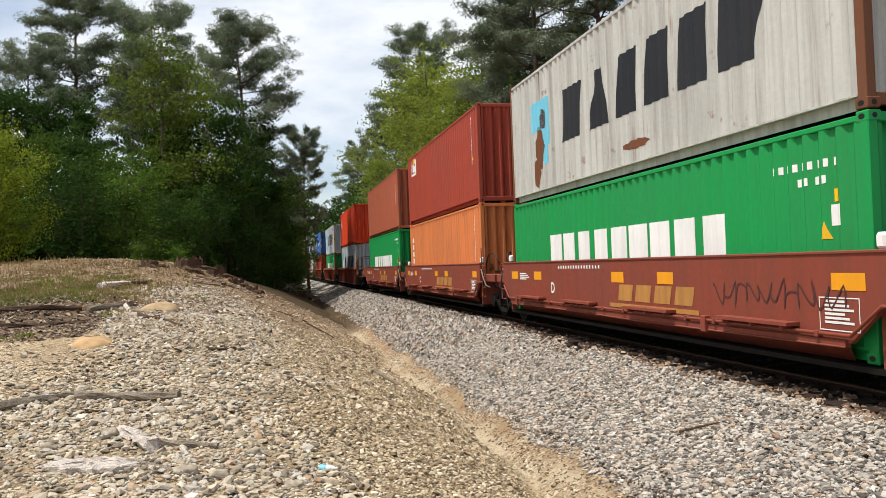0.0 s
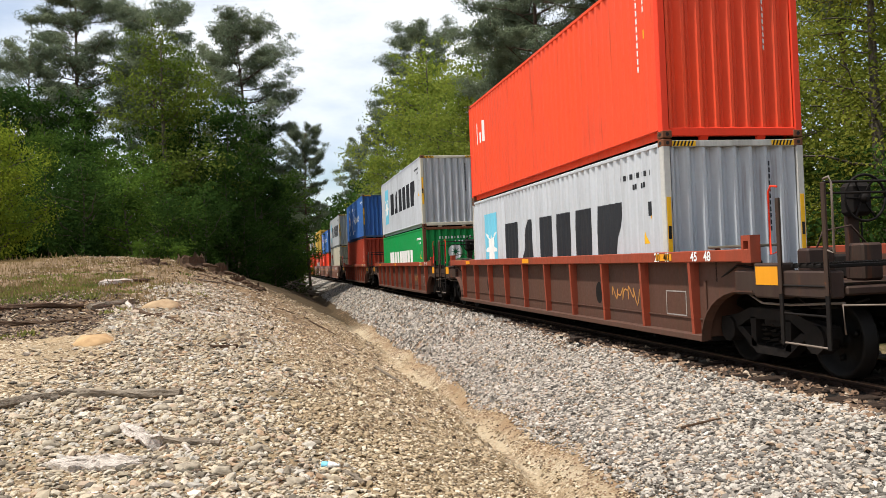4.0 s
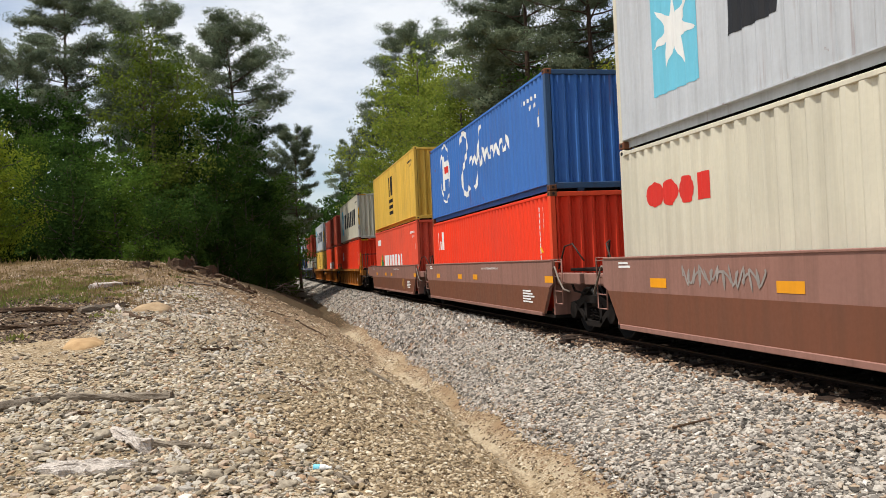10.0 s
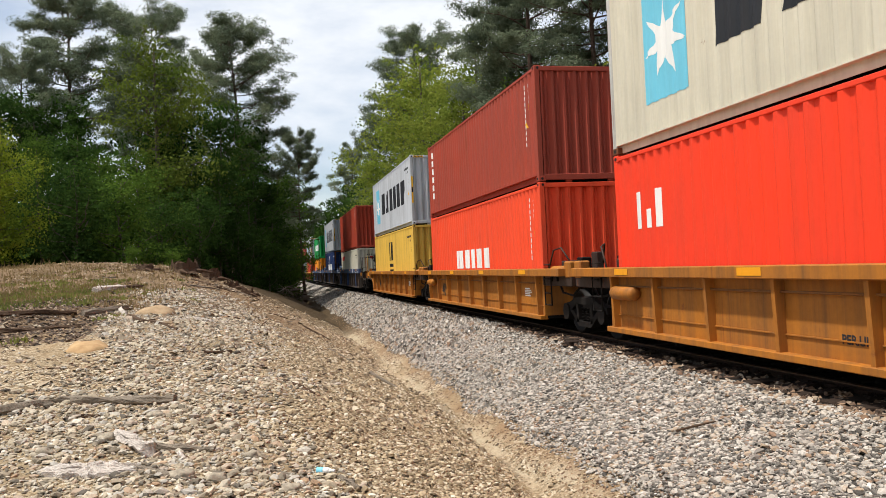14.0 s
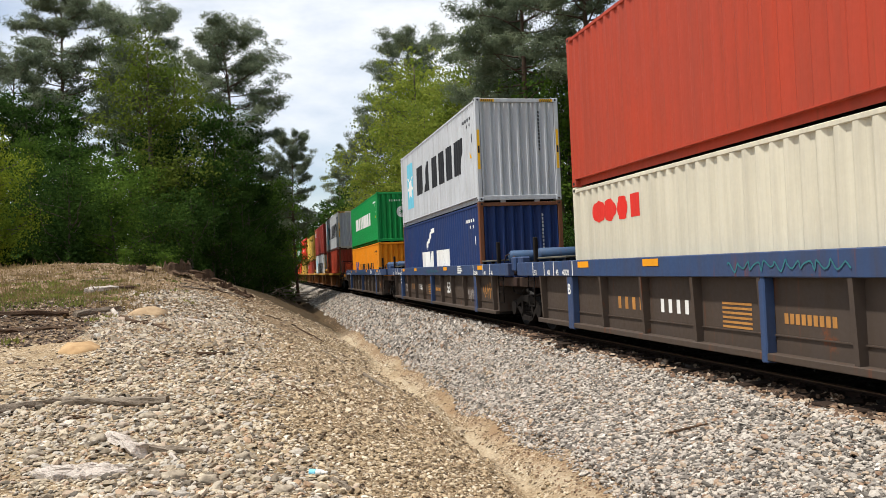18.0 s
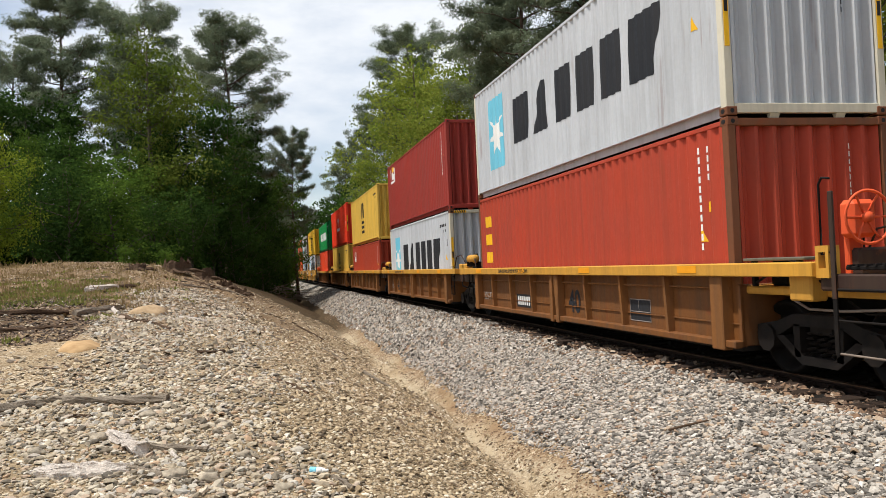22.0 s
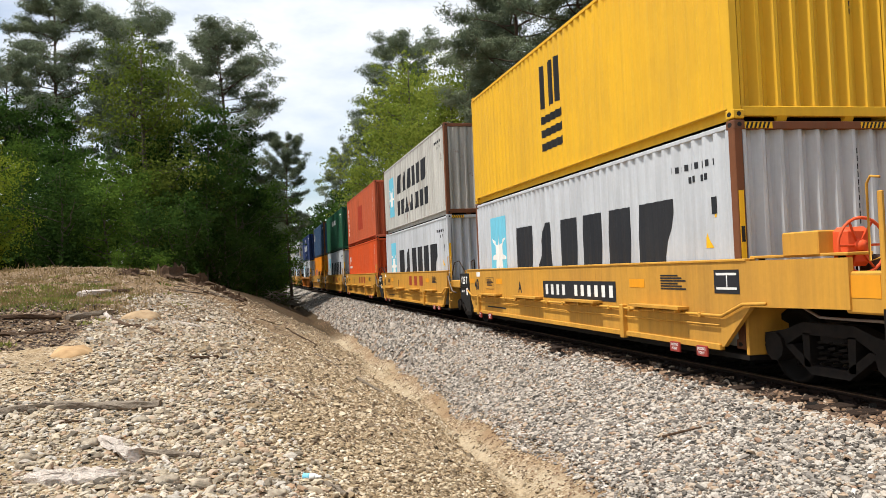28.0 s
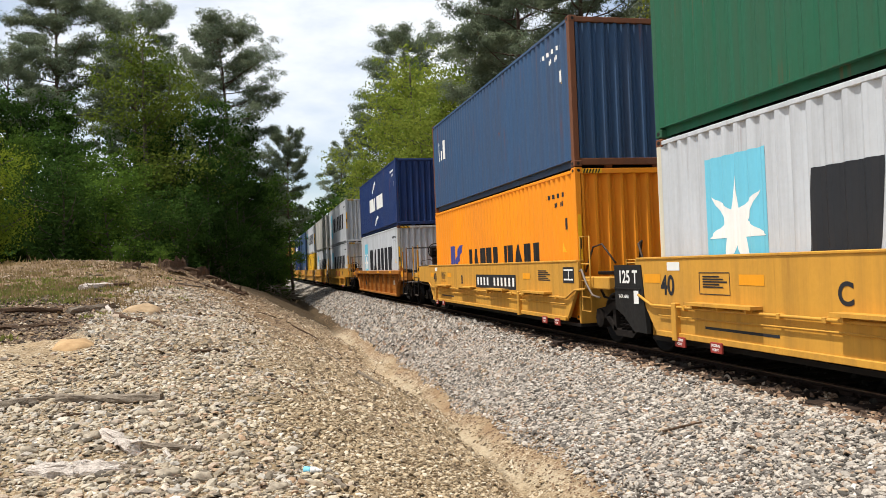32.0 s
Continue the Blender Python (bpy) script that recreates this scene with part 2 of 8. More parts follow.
def n_chips(nt, vec, scale, tones):
    """Broken stone as cells, each of its own tone: colour and height."""
    wob = nt.nodes.new("ShaderNodeVectorMath")
    wob.operation = "ADD"
    nz = nt.nodes.new("ShaderNodeTexNoise")
    nz.inputs["Scale"].default_value = scale * 0.7
    nt.links.new(vec, nz.inputs["Vector"])
    sc = nt.nodes.new("ShaderNodeVectorMath")
    sc.operation = "SCALE"
    sc.inputs["Scale"].default_value = 0.7 / scale
    nt.links.new(nz.outputs[1], sc.inputs[0])
    nt.links.new(vec, wob.inputs[0])
    nt.links.new(sc.outputs[0], wob.inputs[1])
    vo = nt.nodes.new("ShaderNodeTexVoronoi")
    vo.inputs["Scale"].default_value = scale
    nt.links.new(wob.outputs[0], vo.inputs["Vector"])
    sep = nt.nodes.new("ShaderNodeSeparateColor")
    nt.links.new(vo.outputs["Color"], sep.inputs[0])
    ramp = nt.nodes.new("ShaderNodeValToRGB")
    els = ramp.color_ramp.elements
    while len(els) < len(tones):
        els.new(0.5)
    for e, (p, c) in zip(els, tones):
        e.position = p
        e.color = (*lin(*c), 1)
    nt.links.new(sep.outputs[0], ramp.inputs[0])
    high = n_math(nt, "ADD", n_range(nt, vo.outputs["Distance"], 0.15, 0.75, 1.0, 0.0), n_math(nt, "MULTIPLY", sep.outputs[1], 0.8))
    return ramp.outputs[0], high


def chips_bed(name):
    m, nt, bsdf = fresh(name)
    v = n_vec(nt, jitter=False)
    col, high = n_chips(nt, v, 26.0, [(0.0, (60, 56, 51)), (0.35, (116, 109, 101)), (0.7, (170, 161, 149)), (1.0, (210, 201, 187))])
    nt.links.new(col, bsdf.inputs["Base Color"])
    bsdf.inputs["Roughness"].default_value = 0.9
    bsdf.inputs["Specular IOR Level"].default_value = 0.2
    n_bump(nt, bsdf, high, 1.0, 0.03)
    return m


M = {}
M["soil"] = soil_material()
M["ballast_bed"] = chips_bed("ballast_bed_gravel")
# oily stone, its tones taken near black to hold the train's shade
M["oily_shade_stone"] = pebbles("oily_stone_with_shade", [(0.0, (22, 19, 17)), (0.6, (40, 35, 31)), (1.0, (62, 55, 48))])
M["oily_shade_bed"] = grainy("oily_bed_with_shade", (16, 14, 12), (36, 32, 28), 20.0, 0.95, 1.0, 0.05)
M["ballast"] = pebbles("crushed_granite_ballast", [(0.0, (56, 54, 51)), (0.28, (128, 122, 115)), (0.5, (174, 166, 155)), (0.72, (194, 187, 176)), (0.86, (170, 149, 125)), (0.94, (132, 102, 80)), (1.0, (232, 226, 216))])
M["bank_stone"] = pebbles("tan_bank_gravel", [(0.0, (78, 72, 64)), (0.25, (154, 140, 118)), (0.5, (196, 182, 157)), (0.75, (176, 170, 160)), (0.9, (174, 142, 110)), (1.0, (232, 224, 206))])
M["flank_stone"] = pebbles("olive_brown_fine_gravel", [(0.0, (84, 70, 54)), (0.3, (146, 126, 96)), (0.6, (182, 161, 128)), (0.85, (200, 183, 154)), (1.0, (226, 214, 192))])
M["litter"] = pebbles("wood_chip_litter", [(0.0, (70, 54, 42)), (0.4, (118, 94, 70)), (0.7, (164, 138, 104)), (1.0, (190, 176, 154))])
M["mulch"] = pebbles("dark_bark_mulch", [(0.0, (44, 32, 26)), (0.5, (84, 64, 50)), (0.85, (122, 98, 76)), (1.0, (168, 146, 118))])
M["gully_litter"] = pebbles("brown_leaf_litter", [(0.0, (70, 50, 36)), (0.5, (116, 86, 62)), (0.85, (152, 124, 94)), (1.0, (186, 168, 140))])
# creosote and rust, darkened further for the shade under the cars
M["tie"] = grainy("creosoted_tie_wood", (28, 21, 17), (60, 46, 36), 9.0, 0.9, 0.5, 0.02, (1, 6, 6))
M["rail"] = grainy("rusty_rail_steel", (22, 14, 10), (48, 31, 21), 12.0, 0.7, 0.2, 0.005)
M["rail_head"] = fresh("worn_rail_head")[0]
_b = M["rail_head"].node_tree.nodes["Principled BSDF"]
_b.inputs["Base Color"].default_value = (0.2, 0.13, 0.09, 1)
_b.inputs["Metallic"].default_value = 1.0
_b.inputs["Roughness"].default_value = 0.5
# near-black steels: shade below the cars is put into these colours
M["black_steel"] = grainy("sooty_shaded_steel", (9, 7, 6), (27, 21, 17), 7.0, 0.75, 0.3, 0.01)
M["truck"] = grainy("dusty_shaded_steel", (11, 9, 8), (32, 26, 22), 7.0, 0.75, 0.3, 0.01)
M["wheel"] = grainy("brown_wheel_steel", (8, 7, 6), (20, 16, 13), 8.0, 0.6, 0.2, 0.005)
M["tread"] = M["rail_head"]
M["bark_pine"] = grainy("plated_pine_bark", (58, 46, 40), (106, 88, 76), 5.0, 0.95, 0.9, 0.05, (3, 3, 0.8))
M["bark_grey"] = grainy("grey_hardwood_bark", (62, 56, 48), (104, 96, 84), 6.0, 0.95, 0.7, 0.03, (3, 3, 0.7))
M["needles"] = leaves("grey_green_pine_needles", (104, 116, 92), (144, 152, 124), (84, 97, 80), 0.36)
M["leaf_mid"] = leaves("mid_green_leaves", (68, 96, 38), (106, 130, 52), (50, 74, 32), 0.45)
M["leaf_light"] = leaves("spring_yellow_green_leaves", (116, 132, 50), (158, 164, 74), (82, 106, 44), 0.48)
M["leaf_near"] = leaves("olive_green_leaves", (104, 116, 44), (158, 158, 66), (66, 86, 34), 0.5)
M["leaf_bright"] = leaves("sunlit_yellow_green_leaves", (112, 130, 40), (150, 160, 56), (70, 98, 36), 0.45)
M["leaf_edge"] = leaves("mixed_spring_leaves", (86, 104, 42), (134, 144, 62), (62, 84, 36), 0.45)
M["leaf_wood"] = leaves("olive_wood_leaves", (92, 108, 44), (150, 152, 68), (54, 74, 32), 0.5)
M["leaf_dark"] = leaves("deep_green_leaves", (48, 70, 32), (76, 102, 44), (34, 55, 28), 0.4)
M["grass_dry"] = leaves("straw_grass", (130, 112, 78), (166, 146, 106), (104, 90, 62), 0.3)
M["grass_green"] = leaves("green_weeds", (112, 120, 62), (150, 148, 84), (88, 100, 52), 0.35)
M["dead_wood"] = grainy("weathered_grey_wood", (76, 66, 56), (150, 138, 122), 14.0, 0.9, 0.6, 0.02, (1, 6, 6))
M["dark_wood"] = grainy("rotting_brown_wood", (52, 40, 32), (100, 80, 62), 9.0, 0.95, 0.7, 0.03, (2, 5, 5))
M["stump_top"] = grainy("sawn_stump_wood", (120, 98, 74), (164, 140, 108), 9.0, 0.9, 0.3, 0.01)
M["sandstone"] = grainy("tan_sand_lump", (142, 120, 92), (176, 152, 120), 6.0, 0.95, 0.5, 0.03)
M["sandstone_orange"] = grainy("orange_sand_lump", (158, 128, 92), (182, 152, 112), 6.0, 0.95, 0.5, 0.03)
M["grey_rock"] = grainy("grey_granite_rock", (120, 110, 96), (178, 166, 146), 14.0, 0.85, 0.5, 0.02)
M["pale_slab"] = grainy("bleached_bark_slab", (160, 146, 134), (232, 222, 210), 26.0, 0.9, 1.0, 0.04, (1, 2.5, 2.5), c3=(218, 206, 194))
M["rusty_stone"] = pebbles("rust_stained_track_stone", [(0.0, (56, 40, 30)), (0.4, (104, 76, 56)), (0.75, (146, 116, 90)), (1.0, (186, 168, 146))])
M["blue_plastic"] = paint("pale_blue_plastic", (120, 190, 214), 0.0, 0.05, 0.3)
M["white_plastic"] = paint("white_plastic", (214, 214, 210), 0.0, 0.1, 0.35)

# container and car paints
P = {}
for _n, _c, _r, _d in (
    ("grey", (186, 190, 194), 0.1, 0.22), ("oldgrey", (188, 187, 180), 0.45, 0.4), ("cream", (202, 196, 176), 0.08, 0.18),
    ("fresh_green", (10, 140, 68), 0.06, 0.12), ("green2", (24, 88, 62), 0.2, 0.25), ("maroon", (144, 47, 38), 0.12, 0.2),
    ("rust_red", (156, 62, 44), 0.15, 0.2), ("rust_tan", (166, 88, 62), 0.15, 0.2), ("brick", (166, 60, 38), 0.12, 0.2), ("orange_tan", (206, 120, 68), 0.3, 0.25),
    ("red", (240, 58, 26), 0.05, 0.1), ("orange_red", (228, 74, 38), 0.12, 0.14), ("salmon", (222, 84, 60), 0.12, 0.12), ("burnt_orange", (192, 92, 58), 0.2, 0.2), ("deep_orange", (208, 82, 34), 0.15, 0.15),
    ("royal_blue", (58, 108, 178), 0.15, 0.16), ("navy", (22, 48, 96), 0.15, 0.16), ("slate", (48, 78, 112), 0.2, 0.3),
    ("yellow", (214, 166, 34), 0.06, 0.12), ("dull_yellow", (220, 178, 76), 0.2, 0.25), ("bright_orange", (255, 138, 18), 0.04, 0.06),
    ("car_brown", (128, 60, 44), 0.12, 0.25), ("car_rust", (82, 54, 43), 0.15, 0.4), ("car_rust_chord", (146, 62, 38), 0.2, 0.3),
    ("car_plum", (142, 103, 91), 0.12, 0.3), ("car_plum_low", (112, 68, 48), 0.12, 0.3), ("car_yellow", (166, 102, 28), 0.4, 0.5), ("car_clean_yellow", (194, 142, 52), 0.1, 0.25),
    ("car_blue", (44, 68, 106), 0.25, 0.35), ("car_grey", (68, 58, 51), 0.35, 0.5), ("car_yellow_dk", (112, 68, 27), 0.5, 0.5),
    ("white", (226, 226, 222), 0.0, 0.12), ("ink", (30, 33, 38), 0.0, 0.1), ("sky_blue", (108, 186, 208), 0.05, 0.1),
    ("mark_yellow", (232, 176, 24), 0.0, 0.1), ("reflector", (222, 148, 20), 0.0, 0.1), ("logo_gold", (176, 124, 62), 0.0, 0.3),
    ("machine_rust", (48, 31, 25), 0.5, 0.5), ("rib_brown", (126, 80, 36), 0.4, 0.4), ("teal", (40, 110, 120), 0.0, 0.3), ("board_grey", (92, 90, 78), 0.1, 0.4), ("hose_grey", (120, 108, 98), 0.0, 0.3),
    ("mark_red", (206, 44, 34), 0.0, 0.1), ("mark_black", (20, 20, 20), 0.0, 0.05), ("faded_red", (150, 60, 36), 0.0, 0.2),
    ("logo_violet", (62, 66, 130), 0.0, 0.1), ("safety_orange", (214, 84, 42), 0.05, 0.15), ("scrawl", (150, 142, 136), 0.0, 0.3),
    ("scrawl_dark", (76, 42, 42), 0.0, 0.2), ("logo_green", (30, 110, 70), 0.0, 0.1), ("rusted", (110, 66, 40), 0.6, 0.4),
):
    P[_n] = paint("paint_" + _n, _c, _r, _d)

# ---- geometry helpers ----
MESH = {}


def to_mesh(name, bm, material=None, smooth=False):
    me = bpy.data.meshes.new(name)
    bm.to_mesh(me)
    bm.free()
    me.materials.append(material)
    if smooth:
        me.polygons.foreach_set("use_smooth", [True] * len(me.polygons))
    return me


def raw_mesh(name, verts, faces, material, smooth=False):
    me = bpy.data.meshes.new(name)
    me.from_pydata([tuple(v) for v in verts], [], [tuple(f) for f in faces])
    me.materials.append(material)
    if smooth:
        me.polygons.foreach_set("use_smooth", [True] * len(me.polygons))
    return me


FAR_OFF = [False]
TINY = ("rung", "grab_iron", "walkway_bar", "pipe_clamp", "bent_pipe", "cut_lever", "chain", "hose_loop", "jacking_word", "jacking_plate", "board_bracket", "machine_box", "bent_lever", "grey_hose", "air_hose", "brake_pipe", "ladder_bar", "tank_strap", "valve_box", "spring", "brake_beam", "weld_seam", "rail_post", "pipe_bracket")


def part(name, data, parent, label="", material=None, at=(0, 0, 0), smooth=False):
    """One mesh object under a thing or a part; data is a mesh or a bmesh. Cars that stay far off get no small parts."""
    if FAR_OFF[0] and name in TINY:
        return None
    if isinstance(data, bmesh.types.BMesh):
        data = to_mesh(name, data, material, smooth)
        material = None
    ob = new(name, data)
    if material is not None:
        ob.material_slots[0].link = "OBJECT"
        ob.material_slots[0].material = material
    ob.parent = parent
    ob.location = at
    if label:
        ob["label"] = label
    return ob


def cached(key, build):
    if key not in MESH:
        MESH[key] = build()
    return MESH[key]


def box(bm, x0, x1, y0, y1, z0, z1):
    v = [bm.verts.new(p) for p in ((x0, y0, z0), (x1, y0, z0), (x1, y1, z0), (x0, y1, z0), (x0, y0, z1), (x1, y0, z1), (x1, y1, z1), (x0, y1, z1))]
    for f in ((3, 2, 1, 0), (4, 5, 6, 7), (0, 1, 5, 4), (1, 2, 6, 5), (2, 3, 7, 6), (3, 0, 4, 7)):
        bm.faces.new([v[i] for i in f])
    return v


def soften(bm, size):
    bmesh.ops.bevel(bm, geom=bm.edges[:], offset=size, segments=1, affect="EDGES")


def box_mesh(name, x0, x1, y0, y1, z0, z1, material=None, bevel=0.0):
    key = (name, x0, x1, y0, y1, z0, z1, material.name if material else "", bevel)

    def build():
        bm = bmesh.new()
        box(bm, x0, x1, y0, y1, z0, z1)
        if bevel:
            soften(bm, bevel)
        return to_mesh(name, bm, material)
    return cached(key, build)


def tube(bm, pts, radii, n=6, cap=True):
    """A tube along a line of points; radii is one number or one for each point."""
    pts = [Vector(p) for p in pts]
    if isinstance(radii, (int, float)):
        radii = [radii] * len(pts)
    rings = []
    up = Vector((0.31, 0.2, 0.93)).normalized()
    for i, p in enumerate(pts):
        d = (pts[min(i + 1, len(pts) - 1)] - pts[max(i - 1, 0)]).normalized()
        a = d.cross(up)
        if a.length < 1e-3:
            a = d.cross(Vector((1, 0, 0)))
        a.normalize()
        b = d.cross(a)
        rings.append([bm.verts.new(p + (a * math.cos(k * math.tau / n) + b * math.sin(k * math.tau / n)) * radii[i]) for k in range(n)])
    for r0, r1 in zip(rings, rings[1:]):
        for k in range(n):
            bm.faces.new((r0[k], r0[(k + 1) % n], r1[(k + 1) % n], r1[k]))
    if cap:
        bm.faces.new(rings[0][::-1])
        bm.faces.new(rings[-1])


def prism(bm, outline, x0, x1):
    """A plate: an outline of (y, z) points, thick from x0 to x1."""
    a = [bm.verts.new((x0, y, z)) for y, z in outline]
    b = [bm.verts.new((x1, y, z)) for y, z in outline]
    bm.faces.new(a)
    bm.faces.new(b[::-1])
    for i in range(len(a)):
        j = (i + 1) % len(a)
        bm.faces.new((a[j], a[i], b[i], b[j]))


def thing(name, label, category, group="", at=(0, 0, 0), kind=""):
    ob = new(name)
    ob.empty_display_size = 0.2
    ob.location = at
    return tagged(ob, label, category, group, kind)


def text_tris(text, height):
    """Triangles of a line of letters of that height, starting at the origin, and its width."""
    cu = bpy.data.curves.new("letters", "FONT")
    cu.body = text
    cu.size = height / 0.72
    cu.offset = 0.035 * height
    ob = bpy.data.objects.new("letters", cu)
    scene.collection.objects.link(ob)
    me = bpy.data.meshes.new_from_object(ob.evaluated_get(bpy.context.evaluated_depsgraph_get()))
    me.calc_loop_triangles()
    tris = [[tuple(me.vertices[i].co[:2]) for i in t.vertices] for t in me.loop_triangles]
    bpy.data.objects.remove(ob)
    bpy.data.curves.remove(cu)
    bpy.data.meshes.remove(me)
    return tris, max(p[0] for t in tris for p in t)

# ---- ground ----
TRACK_X = 7.139   # centre of the track; rail tops at z = 0
GULLY_X, GULLY_Z = 3.1, -1.2


def wave(x, y, k, s):
    return np.sin(x * k + s) * np.cos(y * k * 0.83 + s * 1.7) + 0.6 * np.sin(x * k * 2.1 - y * k * 1.3 + s * 0.6)


def ramp01(v, a, b):
    u = np.clip((v - a) / (b - a), 0, 1)
    return u * u * (3 - 2 * u)


def ground_z(x, y):
    """Height of the bank, the gully, the track bed and the forest floor."""
    x, y = np.asarray(x, float), np.asarray(y, float)
    top = 0.0 + 0.085 * np.clip(y - 6.0, 0, 24) - 1.7 * ramp01(y, 31, 62) + 0.02 * np.clip(-x - 3, 0, 12)
    top = top + 0.09 * wave(x, y, 0.55, 1.0) + 0.03 * wave(x, y, 1.9, 2.2)
    gx = GULLY_X + 0.16 * np.sin(y * 0.55) + 0.1 * np.sin(y * 1.3 + 1)
    flank = GULLY_Z + 0.52 * (gx - x) + 0.025 * wave(x, y, 2.3, 0.4)
    k = 2.6
    left = -np.log(np.exp(-k * np.clip(top, -8, 8)) + np.exp(-k * np.clip(flank, -8, 8))) / k
    bed = np.minimum(GULLY_Z + 0.44 * (x - gx), -0.22)
    fall = np.where(x > 9.2, np.maximum(-0.22 - 0.4 * (x - 9.2), -0.7), -0.22)
    right = np.where(x > 11.5, -0.7 + 0.7 * ramp01(x, 11.5, 14.0) + 0.05 * np.clip(x - 14, 0, 40), fall)
    out = np.where(x < gx, left, np.where(x < 8.0, bed, right))
    low = 0.05 * np.exp(-((x - gx) / 0.18) ** 2)
    return out - low


def grid_mesh(name, xs, ys, zfun, material):
    X, Y = np.meshgrid(xs, ys)
    Z = zfun(X, Y)
    nx, ny = len(xs), len(ys)
    verts = np.stack([X.ravel(), Y.ravel(), Z.ravel()], 1)
    i = (np.arange(ny - 1)[:, None] * nx + np.arange(nx - 1)[None]).ravel()
    faces = np.stack([i, i + 1, i + nx + 1, i + nx], 1)
    return raw_mesh(name, verts.tolist(), faces.tolist(), material, smooth=True)


def steps(*runs):
    """Values from run to run, each (start, end, spacing)."""
    out = []
    for a, b, s in runs:
        out += list(np.arange(a, b - 1e-6, s))
    return np.array(out + [runs[-1][1]])


ground = new("ground", grid_mesh("ground", steps((-1500, -100, 200), (-100, -20, 8), (-20, -8, 0.8), (-8, 4.2, 0.12), (4.2, 14, 0.5), (14, 40, 4), (40, 100, 12), (100, 1500, 200)),
                                 steps((-600, -40, 80), (-40, 0, 4), (0, 3, 0.5), (3, 30, 0.15), (30, 70, 0.6), (70, 160, 4), (160, 400, 20), (400, 3000, 300)), ground_z, M["soil"]))
tagged(ground, "sandy tan bank with gravel beside the railway", "ground", kind="structure")


def ballast_z(x, y):
    gx = GULLY_X + 0.16 * np.sin(y * 0.55) + 0.1 * np.sin(y * 1.3 + 1)
    edge = 0.03 * wave(x, y, 3.0, 0.9)
    s = np.minimum(GULLY_Z + 0.08 + 0.44 * (x - gx - 0.1) + edge, -0.1 + 0.012 * wave(x, y, 5.0, 0.3))
    s = s - 0.4 * ramp01(3.72 - 0.06 * np.sin(y * 1.7) - x, 0.0, 0.25)
    return np.where(x > 8.9, -0.15 - 0.45 * (x - 8.9), s)


bed = new("ballast_bed", grid_mesh("ballast_bed", steps((3.3, 5.6, 0.12)), steps((-30, 2, 2), (2, 40, 0.2), (40, 90, 0.8), (90, 420, 10)), ballast_z, M["ballast_bed"]))
tagged(bed, "grey crushed-stone ballast shoulder of the track", "ballast", kind="structure")
# the bed's colour turns shade-dark from x = 5.6, where the shadow starts
inner = new("track_bed", grid_mesh("track_bed", steps((5.6, 9.0, 0.4), (9.0, 10.2, 0.3)), steps((-30, 2, 2), (2, 40, 0.4), (40, 90, 2), (90, 420, 10)), ballast_z, M["oily_shade_bed"]))
tagged(inner, "oily stone bed, darkened for the shade under the train", "ballast", kind="structure")


